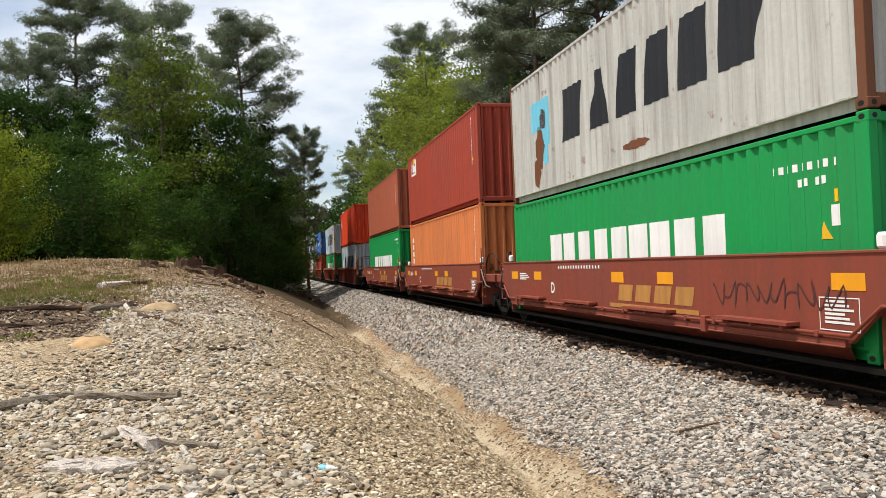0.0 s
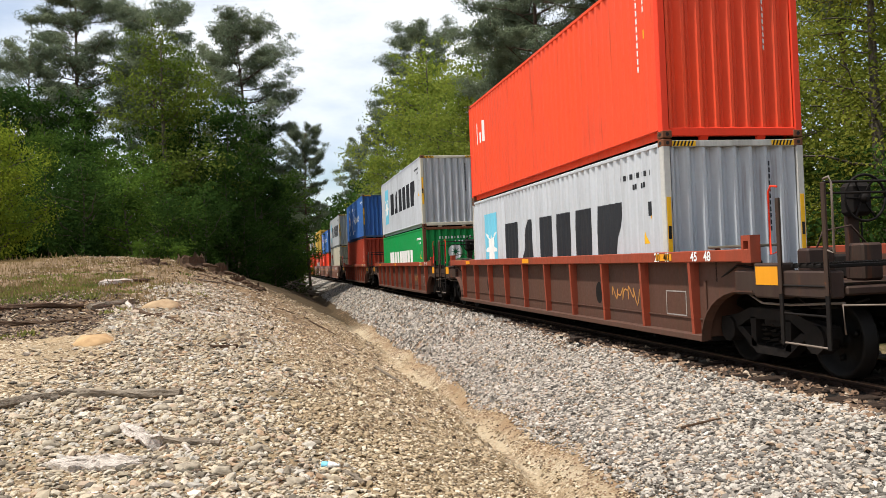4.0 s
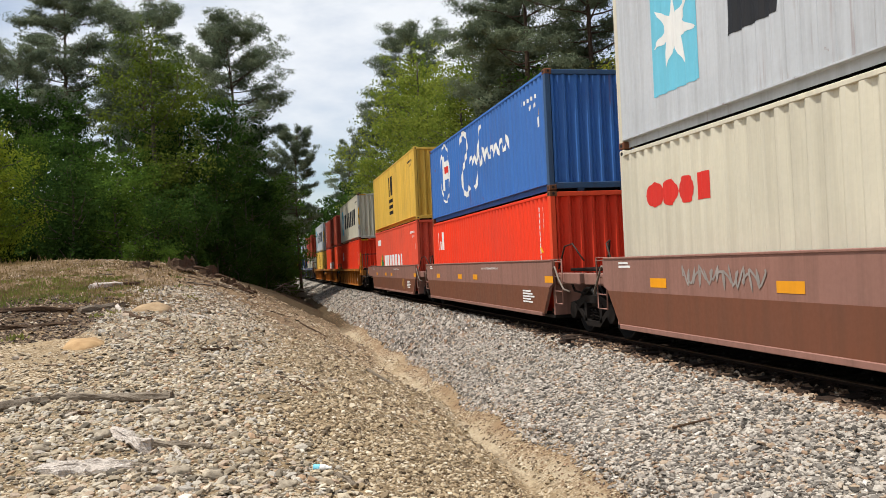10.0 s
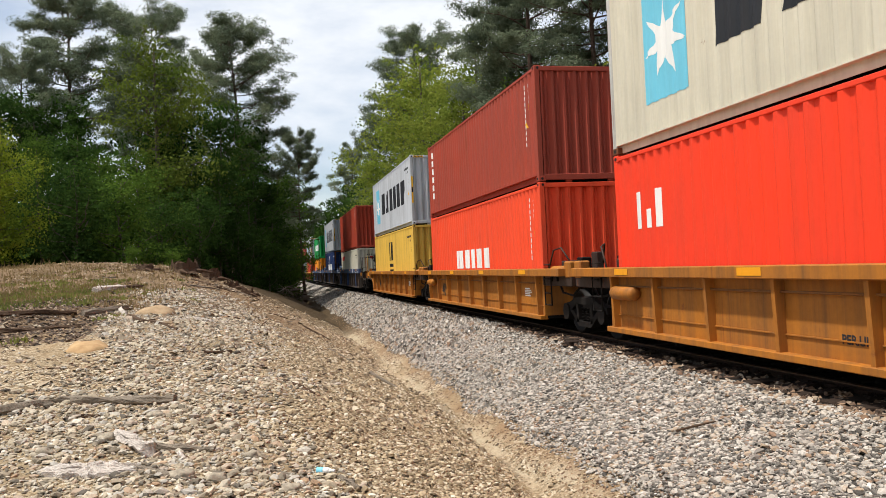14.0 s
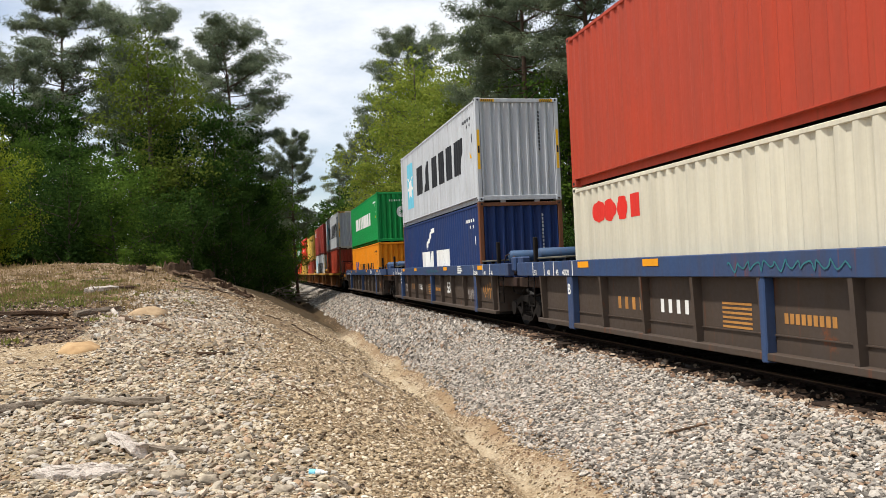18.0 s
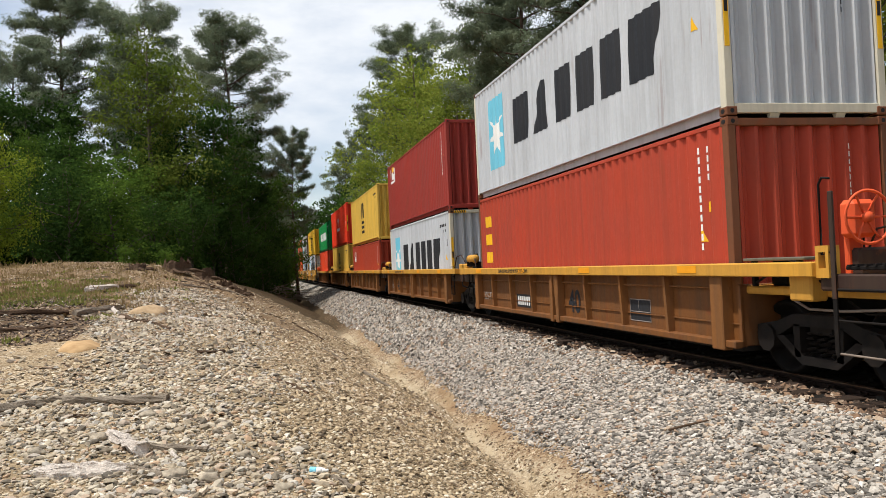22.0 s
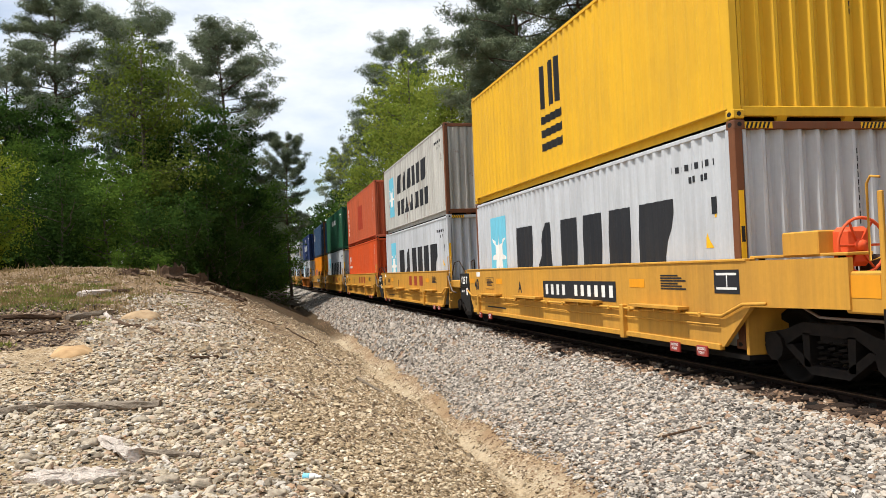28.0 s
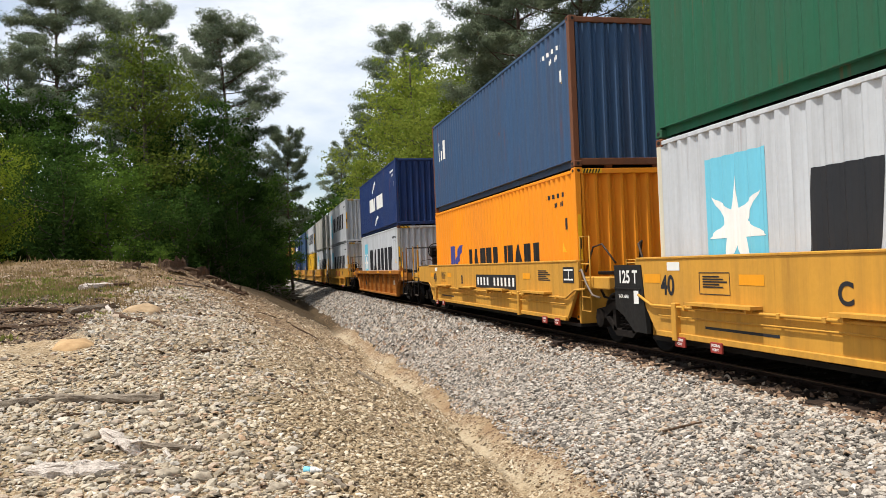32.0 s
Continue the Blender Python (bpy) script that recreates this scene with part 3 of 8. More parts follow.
def scatter(name, pts, sizes, material, label, flat=0.65, long=1.0, category="gravel", blocky=False):
    """Stones as one mesh: pts (n, 3), sizes (n,); blocky ones are rounded pebbles, the others wedges."""
    n = len(pts)
    rng = np.random.default_rng(5)
    if blocky:
        # a rounded pebble: two offset rings of five and a top
        ring = [(math.cos(k * math.tau / 5), math.sin(k * math.tau / 5), -0.5) for k in range(5)]
        ring += [(0.93 * math.cos((k + 0.5) * math.tau / 5), 0.93 * math.sin((k + 0.5) * math.tau / 5), 0.28) for k in range(5)]
        base = np.array(ring + [(0.0, 0.0, 0.72)]) * 0.52
        faces_q = []
        faces_t = [f for k in range(5) for f in ([k, (k + 1) % 5, 5 + k], [(k + 1) % 5, 5 + (k + 1) % 5, 5 + k], [5 + k, 5 + (k + 1) % 5, 10])]
    else:
        base = None
        faces_q, faces_t = [[0, 1, 5, 4], [2, 3, 4, 5]], [[1, 2, 5], [3, 0, 4]]
    # a wedge with four base corners and a short ridge
    wedge = np.array([[-1, -1, -0.6], [1, -1, -0.6], [1, 1, -0.6], [-1, 1, -0.6], [-0.4, 0, 0.8], [0.5, 0, 0.8]], float) * 0.5
    shape = wedge if base is None else base
    nv = len(shape)
    v = shape[None] * (1 + rng.uniform(-0.28, 0.28, (n, nv, 3)))
    if not blocky:
        v[:, 4:, :] += rng.uniform(-0.22, 0.22, (n, nv - 4, 3)) * np.array([1, 1.1, 0.9])
    v *= np.stack([rng.uniform(0.85, 1.4, n) * long, rng.uniform(0.65, 1.1, n), rng.uniform(0.7, 1.2, n) * flat / 0.65], 1)[:, None]
    a, b, c = rng.uniform(0, math.tau, n), rng.normal(0, 0.27, n), rng.normal(0, 0.27, n)
    ca, sa, cb, sb, cc, sc = np.cos(a), np.sin(a), np.cos(b), np.sin(b), np.cos(c), np.sin(c)
    o, z = np.ones(n), np.zeros(n)
    rz = np.stack([ca, -sa, z, sa, ca, z, z, z, o], 1).reshape(n, 3, 3)
    rx = np.stack([o, z, z, z, cb, -sb, z, sb, cb], 1).reshape(n, 3, 3)
    ry = np.stack([cc, z, sc, z, o, z, -sc, z, cc], 1).reshape(n, 3, 3)
    v = np.einsum("nij,nkj->nki", rx @ ry @ rz, v) * sizes[:, None, None] + pts[:, None]
    quads = (np.array(faces_q, int).reshape(-1, 4)[None] + nv * np.arange(n)[:, None, None]).reshape(-1, 4)
    tris = (np.array(faces_t, int).reshape(-1, 3)[None] + nv * np.arange(n)[:, None, None]).reshape(-1, 3)
    loops = np.concatenate([quads.reshape(-1), tris.reshape(-1)]).astype(np.int32)
    starts = np.concatenate([np.arange(0, quads.size, 4), quads.size + np.arange(0, tris.size, 3)]).astype(np.int32)
    me = bpy.data.meshes.new(name)
    me.vertices.add(nv * n)
    me.vertices.foreach_set("co", v.reshape(-1))
    me.loops.add(len(loops))
    me.loops.foreach_set("vertex_index", loops)
    me.polygons.add(len(starts))
    me.polygons.foreach_set("loop_start", starts)
    me.update(calc_edges=True)
    me.validate()
    me.shade_flat()
    me.materials.append(material)
    return tagged(new(name, me), label, category, kind="stuff")


rng = np.random.default_rng(11)


def spread(n, x0, x1, y0, y1, power=1.0):
    """Random places, denser towards y0 for a power above 1."""
    return rng.uniform(x0, x1, n), y0 + (y1 - y0) * rng.uniform(0, 1, n) ** power


def stones_on(zfun, x, y, sizes, sink=0.15):
    return np.stack([x, y, zfun(x, y) + sizes * sink], 1)


def over_bed(x, y):
    return np.maximum(ballast_z(x, y), ground_z(x, y))


_x, _y = spread(56000, 3.45, 6.0, 4.6, 22, 1.7)
_fringe = _x > 3.5 + 0.07 * np.sin(_y * 2.1) + rng.exponential(0.1, len(_x)) * (rng.uniform(0, 1, len(_x)) < 0.9)
_fringe &= _x < 5.5 + 0.3 * np.abs((_y - 1.0) / 0.5 - np.round((_y - 1.0) / 0.5)) + rng.uniform(0, 0.1, len(_x))
_x, _y = _x[_fringe], _y[_fringe]
_sz = np.clip(rng.lognormal(-3.36, 0.36, len(_x)), 0.02, 0.085)
_near = _y < 13.0
for _part, _m in ((_near, True), (~_near, False)):
    scatter("ballast_stones", stones_on(over_bed, _x[_part], _y[_part], _sz[_part]), _sz[_part], M["ballast"], "grey and white angular crushed granite ballast", 0.5, 1.15, blocky=_m)
_x, _y = spread(9000, 3.6, 5.95, 20, 75, 1.5)
_sz = rng.uniform(0.06, 0.11, 9000)
scatter("ballast_stones", stones_on(over_bed, _x, _y, _sz), _sz, M["ballast"], "grey crushed granite ballast further along", 0.8)
# stones under the train carry its shade in their colour
_x, _y = spread(3500, 5.8, 10.0, 4, 50, 1.4)
_sz = rng.uniform(0.05, 0.1, 3500)
scatter("track_ballast_stones", stones_on(ballast_z, _x, _y, _sz, 0.0), _sz, M["oily_shade_stone"], "dirty ballast between the sleepers, darkened for shade under the train")

# gravel on the bank: dense on the crest, finer and browner down the flank, thin on the sandy patch and the litter
_x, _y = spread(96000, -5.0, 3.3, 4.6, 30, 1.75)
_bare = ((_x + 3.5) / 1.25) ** 2 + ((_y - 11.6) / 2.4) ** 2 + 0.25 * wave(_x, _y, 2.0, 0.7)
_keep = (wave(_x, _y, 0.8, 3.0) + 0.5 * wave(_x, _y, 2.4, 1.1) + 2.0 - 0.7 * np.clip(-_x - 0.6 - 0.16 * _y, 0, 9) - 0.3 * np.clip(_y - 15.5, 0, 30) * (_x < 1.2) + rng.normal(0, 0.5, len(_x))) > 0
_keep &= (_bare > 1) | (rng.uniform(0, 1, len(_x)) < 0.12)
_keep &= (np.abs(_x - 3.12 - 0.2 * np.sin(_y * 1.1)) > 0.2) | (rng.uniform(0, 1, len(_x)) < 0.3)
_keep &= (_x > -2.95 + 0.25 * wave(_x, _y, 1.6, 0.4)) | (_y < 12.2) | (rng.uniform(0, 1, len(_x)) < 0.1)
_x, _y = _x[_keep], _y[_keep]
_flank = _x > 0.45 - 0.03 * _y + 0.35 * wave(_x, _y, 1.3, 0.2) + rng.normal(0, 0.3, len(_x))
_sz = np.clip(rng.lognormal(-3.5, 0.48, len(_x)), 0.012, 0.095) * np.where(_flank, 0.82, 1.0)
_near = (_y < 13.0) & ~_flank
for _part, _m in ((_near, True), (~_near & ~_flank, False)):
    scatter("bank_gravel", stones_on(ground_z, _x[_part], _y[_part], _sz[_part], 0.18), _sz[_part], M["bank_stone"], "tan and grey loose stones on the bank", 0.5, 1.15, blocky=_m)
for _part, _m in ((_flank & (_y < 9.5), True), (_flank & (_y >= 9.5), False)):
    scatter("flank_gravel", stones_on(ground_z, _x[_part], _y[_part], _sz[_part], 0.18), _sz[_part], M["flank_stone"], "fine olive-brown gravel on the sloping flank", 0.5, 1.1, blocky=_m)
_x, _y = spread(3200, 5.45, 6.25, 4.6, 40, 1.5)
_sz = rng.uniform(0.025, 0.07, len(_x))
scatter("rusty_ballast_stones", stones_on(over_bed, _x, _y, _sz, 0.3), _sz, M["rusty_stone"], "rust-stained stones along the sleeper ends", 0.5, 1.2)
_x, _y = spread(26000, -7.5, 2.9, 5, 36, 0.9)
_keep = (wave(_x, _y, 0.7, 5.0) + 0.18 * (_y - 14.0) + 1.9 * (((_x + 4.0) / 1.4) ** 2 + ((_y - 14.6) / 1.8) ** 2 < 1) + rng.normal(0, 0.8, len(_x))) > 0
_x, _y = _x[_keep], _y[_keep]
_sz = rng.uniform(0.012, 0.04, len(_x)) * np.where(rng.uniform(0, 1, len(_x)) < 0.08, 2.0, 1.0)
scatter("wood_litter", stones_on(ground_z, _x, _y, _sz, 0.2), _sz, M["litter"], "brown and grey wood chips and bark litter", 0.3, 2.6, "wood litter")
_x, _y = spread(7000, -8.0, -2.9, 13.2, 18.2, 1.0)
_sz = rng.uniform(0.015, 0.05, 7000)
scatter("bark_mulch", stones_on(ground_z, _x, _y, _sz, 0.2), _sz, M["mulch"], "dark brown bark mulch between the fallen logs", 0.3, 2.4, "wood litter")
_x, _y = spread(6000, 3.22, 3.85, 5, 45, 1.5)
_sz = rng.uniform(0.012, 0.034, 6000)
scatter("gully_litter", stones_on(over_bed, _x, _y, _sz, 0.1), _sz, M["gully_litter"], "brown leaves, twigs and small stones along the gully", 0.35, 1.5, "wood litter")


def gz(x, y):
    return float(ground_z(x, y))


# ---- track ----
track = thing("railway_track", "single railway track with rusty rails on dark sleepers", "railway track", kind="structure", at=(TRACK_X, 0, 0))
for side in (-1, 1):
    bm = bmesh.new()
    prof = [(-0.07, -0.185), (0.07, -0.185), (0.07, -0.17), (0.012, -0.15), (0.012, -0.05), (0.036, -0.035), (0.036, -0.012), (-0.036, -0.012), (-0.036, -0.035), (-0.012, -0.05), (-0.012, -0.15), (-0.07, -0.17)]
    rows_y = [-30, 420]
    rings = [[bm.verts.new((side * 0.754 + u, y, w)) for u, w in prof] for y in rows_y]
    for k in range(len(prof)):
        bm.faces.new((rings[0][k], rings[0][(k + 1) % len(prof)], rings[1][(k + 1) % len(prof)], rings[1][k]))
    rail = part("rail", bm, track, "rusty steel rail with a worn bright head", M["rail"])
    part("rail_head", box_mesh("rail_head", side * 0.754 - 0.036, side * 0.754 + 0.036, -30, 420, -0.0125, 0.0, M["rail_head"]), rail)


def tie_mesh():
    bm = bmesh.new()
    box(bm, -1.36, 1.36, -0.115, 0.115, -0.36, -0.075)
    soften(bm, 0.012)
    return to_mesh("sleeper", bm, M["tie"])


for i in range(190):
    y = 1.0 + i * 0.5
    s = part("sleeper", cached("sleeper", tie_mesh), track, at=(random.uniform(-0.1, 0.04), y + random.uniform(-0.03, 0.03), random.uniform(-0.01, 0.012)))
    s.rotation_euler = (0, 0, random.uniform(-0.02, 0.02))


def plate_mesh():
    bm = bmesh.new()
    box(bm, -0.18, 0.18, -0.09, 0.09, -0.0775, -0.06)
    for u in (-0.1, 0.1):
        for v in (-0.05, 0.05):
            box(bm, u - 0.012, u + 0.012, v - 0.012, v + 0.012, -0.065, -0.035)
    return to_mesh("tie_plate", bm, M["rail"])


for i in range(60):
    part("tie_plate", cached("tie_plate", plate_mesh), track, at=(-0.754, 4.0 + i * 0.5, 0))

# ---- containers ----
HALF_L, HALF_W = 6.096, 1.219
HC, STD = 2.896, 2.591
PITCH = 11.92 / 43
MOVERS = []   # thing, place along the train, height
SPINNERS = []  # wheelset, place on its car, place of the car along the train


def side_depth(y):
    """How far the corrugated side lies inside its outer face at y."""
    u = ((y + 5.96) % PITCH) / PITCH
    if u < 0.26:
        return 0.0
    if u < 0.5:
        return 0.036 * (u - 0.26) / 0.24
    if u < 0.76:
        return 0.036
    return 0.036 * (1 - (u - 0.76) / 0.24)


SIDE_BREAKS = [-5.96 + PITCH * (k + f) for k in range(43) for f in (0.0, 0.26, 0.5, 0.76)] + [5.96]
END_PITCH = 2.16 / 8
END_BREAKS = [-1.08 + END_PITCH * (k + f) for k in range(8) for f in (0.0, 0.18, 0.5, 0.68)] + [1.08]


def end_depth(x):
    u = ((x + 1.08) % END_PITCH) / END_PITCH
    if u < 0.18:
        return 0.0
    if u < 0.5:
        return 0.1 * (u - 0.18) / 0.32
    if u < 0.68:
        return 0.1
    return 0.1 * (1 - (u - 0.68) / 0.32)


def wall_sheet(breaks, depth, z0, z1, place):
    bm = bmesh.new()
    cols = []
    for b in breaks:
        d = depth(b + 1e-6) if b < breaks[-1] else 0.0
        cols.append([bm.verts.new(place(b, d, z)) for z in (z0, z1)])
    for a, b in zip(cols, cols[1:]):
        bm.faces.new((a[0], b[0], b[1], a[1]))
    return bm


def clip(poly, lo, hi):
    """A convex polygon of (a, b) points cut to lo <= a <= hi."""
    for sign, lim in ((1, lo), (-1, -hi)):
        out = []
        for i, p in enumerate(poly):
            q = poly[(i + 1) % len(poly)]
            dp, dq = sign * p[0] - lim, sign * q[0] - lim
            if dp >= 0:
                out.append(p)
            if (dp > 0 > dq) or (dp < 0 < dq):
                t = dp / (dp - dq)
                out.append((lim * sign, p[1] + (q[1] - p[1]) * t))
        poly = out
        if len(poly) < 3:
            return []
    return poly


def painted(polys, breaks, depth, place):
    """Paint that follows the corrugation: convex polygons of (a, b), folded along the sheet."""
    verts, faces, known = [], [], {}
    for poly in polys:
        lo, hi = min(p[0] for p in poly), max(p[0] for p in poly)
        for b0, b1 in zip(breaks, breaks[1:]):
            if b1 <= lo or b0 >= hi:
                continue
            c = clip(poly, b0, b1)
            if len(c) < 3:
                continue
            e = 1e-5
            d0, d1 = depth(b0 + e), depth(b1 - e)
            face = []
            for a, z in c:
                f = (a - b0) / (b1 - b0)
                key = (round(a, 4), round(z, 4))
                if key not in known:
                    known[key] = len(verts)
                    verts.append(place(a, d0 + (d1 - d0) * f, z))
                if known[key] not in face:
                    face.append(known[key])
            if len(face) > 2:
                faces.append(tuple(face))
    return verts, faces


def on_side(y, d, z):
    return (-(1.214 - d) - 0.004, y, z)


def on_end(x, d, z):
    return (x, -(6.06 - d) - 0.004, z)


def rect(u0, v0, u1, v1, slant=0.0):
    return [(u0, v0), (u1, v0), (u1 + slant, v1), (u0 + slant, v1)]


def glyph_blocks(u0, v0, u1, v1, kinds, slant=0.0, gap=0.16):
    """A row of plain solid blocks in place of a painted name. kinds: w wide, s square, n narrow, t tapered, f flared, _ a space."""
    width = {"w": 1.25, "t": 1.1, "s": 0.95, "n": 0.5, "f": 1.0, "_": 0.5}
    h, total = v1 - v0, sum(width[k] for k in kinds)
    out, a = [], u0
    for k in kinds:
        w = (u1 - u0) * width[k] / total
        b = a + w * (1 - gap)
        q = 0.24 * w if k == "t" else 0.0
        top_r = b - q + (0.2 * w if k == "f" else 0.0)
        if k != "_":
            out.append([(a, v0), (b, v0), (top_r + slant, v1), (a + q + slant, v1)])
        a += w
    return out


def disc(u, v, ru, rv, n=20):
    return [(u + ru * math.cos(i * math.tau / n), v + rv * math.sin(i * math.tau / n)) for i in range(n)]


def smooth_line(pts, k=4):
    """A rounded line through the points."""
    out = []
    n = len(pts)
    shut = pts[0] == pts[-1]
    for i in range(n - 1):
        p0 = pts[i - 1] if i else (pts[-2] if shut else pts[0])
        p3 = pts[i + 2] if i + 2 < n else (pts[1] if shut else pts[-1])
        p1, p2 = pts[i], pts[i + 1]
        for j in range(k):
            t = j / k
            out.append(tuple(0.5 * (2 * b + (c - a) * t + (2 * a - 5 * b + 4 * c - d) * t * t + (3 * b - a - 3 * c + d) * t ** 3) for a, b, c, d in zip(p0, p1, p2, p3)))
    return out + [pts[-1]]


def stroke(pts, w, round_=0):
    """A painted line as short convex pieces that meet edge to edge."""
    if round_:
        pts = smooth_line(pts, round_)
    n = len(pts)
    shut = math.hypot(pts[0][0] - pts[-1][0], pts[0][1] - pts[-1][1]) < 1e-6
    edges = []
    for i in range(n):
        a = pts[i - 1] if i else (pts[-2] if shut else pts[0])
        c = pts[i + 1] if i + 1 < n else (pts[1] if shut else pts[-1])
        b = pts[i]
        d1, d2 = (b[0] - a[0], b[1] - a[1]), (c[0] - b[0], c[1] - b[1])
        l1, l2 = math.hypot(*d1) or 1e9, math.hypot(*d2) or 1e9
        tx, ty = d1[0] / l1 + d2[0] / l2, d1[1] / l1 + d2[1] / l2
        l = math.hypot(tx, ty) or 1
        tx, ty = tx / l, ty / l
        ref = d1 if l1 < 1e8 else d2
        lr = math.hypot(*ref) or 1
        k = min(1.6, 1 / max(0.3, (tx * ref[0] + ty * ref[1]) / lr))
        edges.append((-ty * w / 2 * k, tx * w / 2 * k))
    out = []
    for i in range(n - 1):
        (a, b), (c, d) = pts[i], pts[i + 1]
        (ex, ey), (fx, fy) = edges[i], edges[i + 1]
        out.append([(a + ex, b + ey), (a - ex, b - ey), (c - fx, d - fy), (c + fx, d + fy)])
    return out


def star(u, v, r, n=7, inner=0.36):
    out = []
    for i in range(n):
        a = math.pi / 2 + i * math.tau / n
        h = math.pi / n
        out.append([(u, v), (u + inner * r * math.cos(a - h), v + inner * r * math.sin(a - h)), (u + r * math.cos(a), v + r * math.sin(a)), (u + inner * r * math.cos(a + h), v + inner * r * math.sin(a + h))])
    return out


def bars_column(u, v_top, v_bot, n, w=0.07):
    s = (v_top - v_bot) / n
    return [rect(u, v_top - (i + 0.7) * s, u + w, v_top - i * s) for i in range(n)]


def bars_row(u0, u1, v, n, h=0.09):
    s = (u1 - u0) / n
    return [rect(u0 + i * s, v, u0 + (i + 0.42) * s, v + h) for i in range(n)]


def wiggle(u0, u1, v, amp, n, seed):
    r = random.Random(seed)
    return [(u0 + (u1 - u0) * i / n, v + amp * math.sin(i * 2.1 + r.uniform(-0.5, 0.5)) * r.uniform(0.5, 1.0)) for i in range(n + 1)]


def logo_layers(kind, h):
    """Name of a part, its paint, and its shapes, for the painted devices on a long side. u runs from the rear end."""
    if kind == "star_blocks":
        return [("name_blocks", "ink", glyph_blocks(3.3, 1.0, 10.6, 2.05, "wtsssf", 0.12, 0.3)),
                ("emblem_square", "sky_blue", [rect(1.28, 0.62, 2.62, 2.42)]), ("emblem_star", "white", star(1.95, 1.5, 0.66))]
    if kind == "star_faded":
        return [("name_blocks", "ink", glyph_blocks(3.5, 1.0, 10.6, 2.05, "wtsssf", 0.12, 0.3)),
                ("emblem_square", "sky_blue", [rect(1.55, 1.5, 2.7, 2.15), rect(2.2, 1.1, 2.7, 1.5), rect(2.35, 0.7, 2.65, 1.1)]),
                ("rust_patch", "rusted", [disc(2.1, 1.1, 0.3, 0.5, 9), disc(1.9, 0.55, 0.22, 0.35, 8), disc(2.3, 1.7, 0.2, 0.25, 7), disc(6.9, 0.45, 0.5, 0.08, 9)])]
    if kind == "star_two_rows":
        return [("name_blocks", "ink", glyph_blocks(3.4, 1.5, 9.3, 2.25, "wtsssf", 0.1, 0.3) + glyph_blocks(3.3, 0.6, 9.7, 1.2, "ssttsss", 0.1, 0.3)),
                ("emblem_square", "sky_blue", [rect(1.3, 0.65, 2.6, 2.35)]), ("emblem_star", "white", star(1.95, 1.5, 0.62))]
    if kind == "white_blocks":
        return [("name_blocks", "white", glyph_blocks(2.6, 1.02, 9.65, 1.72, "sssssssss", 0.0, 0.2))]
    if kind == "script":
        ring = [(2.3 + 0.62 * math.cos(a * math.tau / 24), 1.5 + 0.95 * math.sin(a * math.tau / 24)) for a in range(25)]
        s = [(4.45, 2.15), (4.8, 2.4), (5.2, 2.3), (5.35, 1.9), (5.0, 1.55), (4.65, 1.2), (4.7, 0.75), (5.1, 0.55), (5.45, 0.75)]
        w = wiggle(5.6, 9.4, 1.45, 0.24, 26, 4)
        return [("script_line", "white", stroke(s, 0.15, 4) + stroke(w, 0.1, 4) + stroke([(6.0, 0.75), (6.12, 0.62), (6.28, 0.8), (6.5, 1.6), (6.75, 2.2), (6.95, 2.3)], 0.1, 4)),
                ("emblem_ring", "white", stroke(ring, 0.07) + [rect(1.95, 0.95, 2.2, 2.1), rect(2.2, 1.3, 2.75, 1.9)]),
                ("emblem_flag", "mark_red", [rect(2.2, 1.5, 2.7, 1.72)])]
    if kind == "stacked_dark":
        return [("name_blocks", "mark_black", [rect(u, 1.5, u + 0.26, 2.4) for u in (5.35, 5.75, 6.15)] + [rect(5.35, f, 6.5, f + 0.16) for f in (0.62, 0.9, 1.18)])]
    if kind == "triangle_blocks":
        return [("name_blocks", "white", glyph_blocks(3.1, 1.0, 8.4, 1.62, "ssssstn", 0.0) + [rect(0.9, 2.15, 2.0, 2.45)]),
                ("emblem_triangle", "logo_green", [[(1.4, 0.95), (2.9, 0.95), (2.3, 1.75)]]), ("emblem_stripe", "mark_yellow", [[(1.4, 0.95), (1.65, 0.95), (2.3, 1.6), (2.3, 1.75)]])]
    if kind == "corner_small":
        return [("name_blocks", "white", [rect(0.75, 1.6, 0.95, 2.2), rect(1.07, 1.6, 1.27, 1.9), rect(1.4, 1.6, 1.6, 2.2)])]
    if kind == "red_small":
        return [("name_blocks", "mark_red", [disc(1.15, 2.05, 0.25, 0.2, 14), disc(1.62, 2.05, 0.24, 0.2, 14), disc(2.1, 2.05, 0.24, 0.2, 14), rect(2.4, 1.87, 2.7, 2.25)])]
    if kind == "swoosh_blocks":
        return [("name_blocks", "white", glyph_blocks(3.85, 1.02, 8.4, 1.72, "swt_ssw", 0.0, 0.12)),
                ("emblem_swoosh", "white", stroke([(4.75, 1.85), (4.95, 2.05), (5.3, 2.15), (5.55, 2.4), (6.1, 2.45)], 0.16, 4))]
    if kind == "high_swoosh":
        return [("name_blocks", "white", glyph_blocks(3.85, 1.1, 8.4, 1.75, "swt_ssw", 0.0, 0.12)),
                ("emblem_swoosh", "white", stroke([(4.95, 2.0), (5.5, 2.3), (6.1, 2.5)], 0.16, 4) + stroke([(5.7, 0.35), (6.2, 0.6), (6.8, 0.75)], 0.16, 4))]
    if kind == "violet_blocks":
        return [("name_blocks", "mark_black", glyph_blocks(4.1, 0.95, 10.2, 1.55, "stsss_nstss", 0.0, 0.25)),
                ("emblem_device", "logo_violet", [rect(2.0, 0.7, 2.5, 1.7), [(2.5, 1.2), (3.0, 1.7), (3.5, 1.7), (2.8, 1.1)], [(2.5, 1.1), (2.8, 1.2), (3.5, 0.7), (3.0, 0.7)]])]
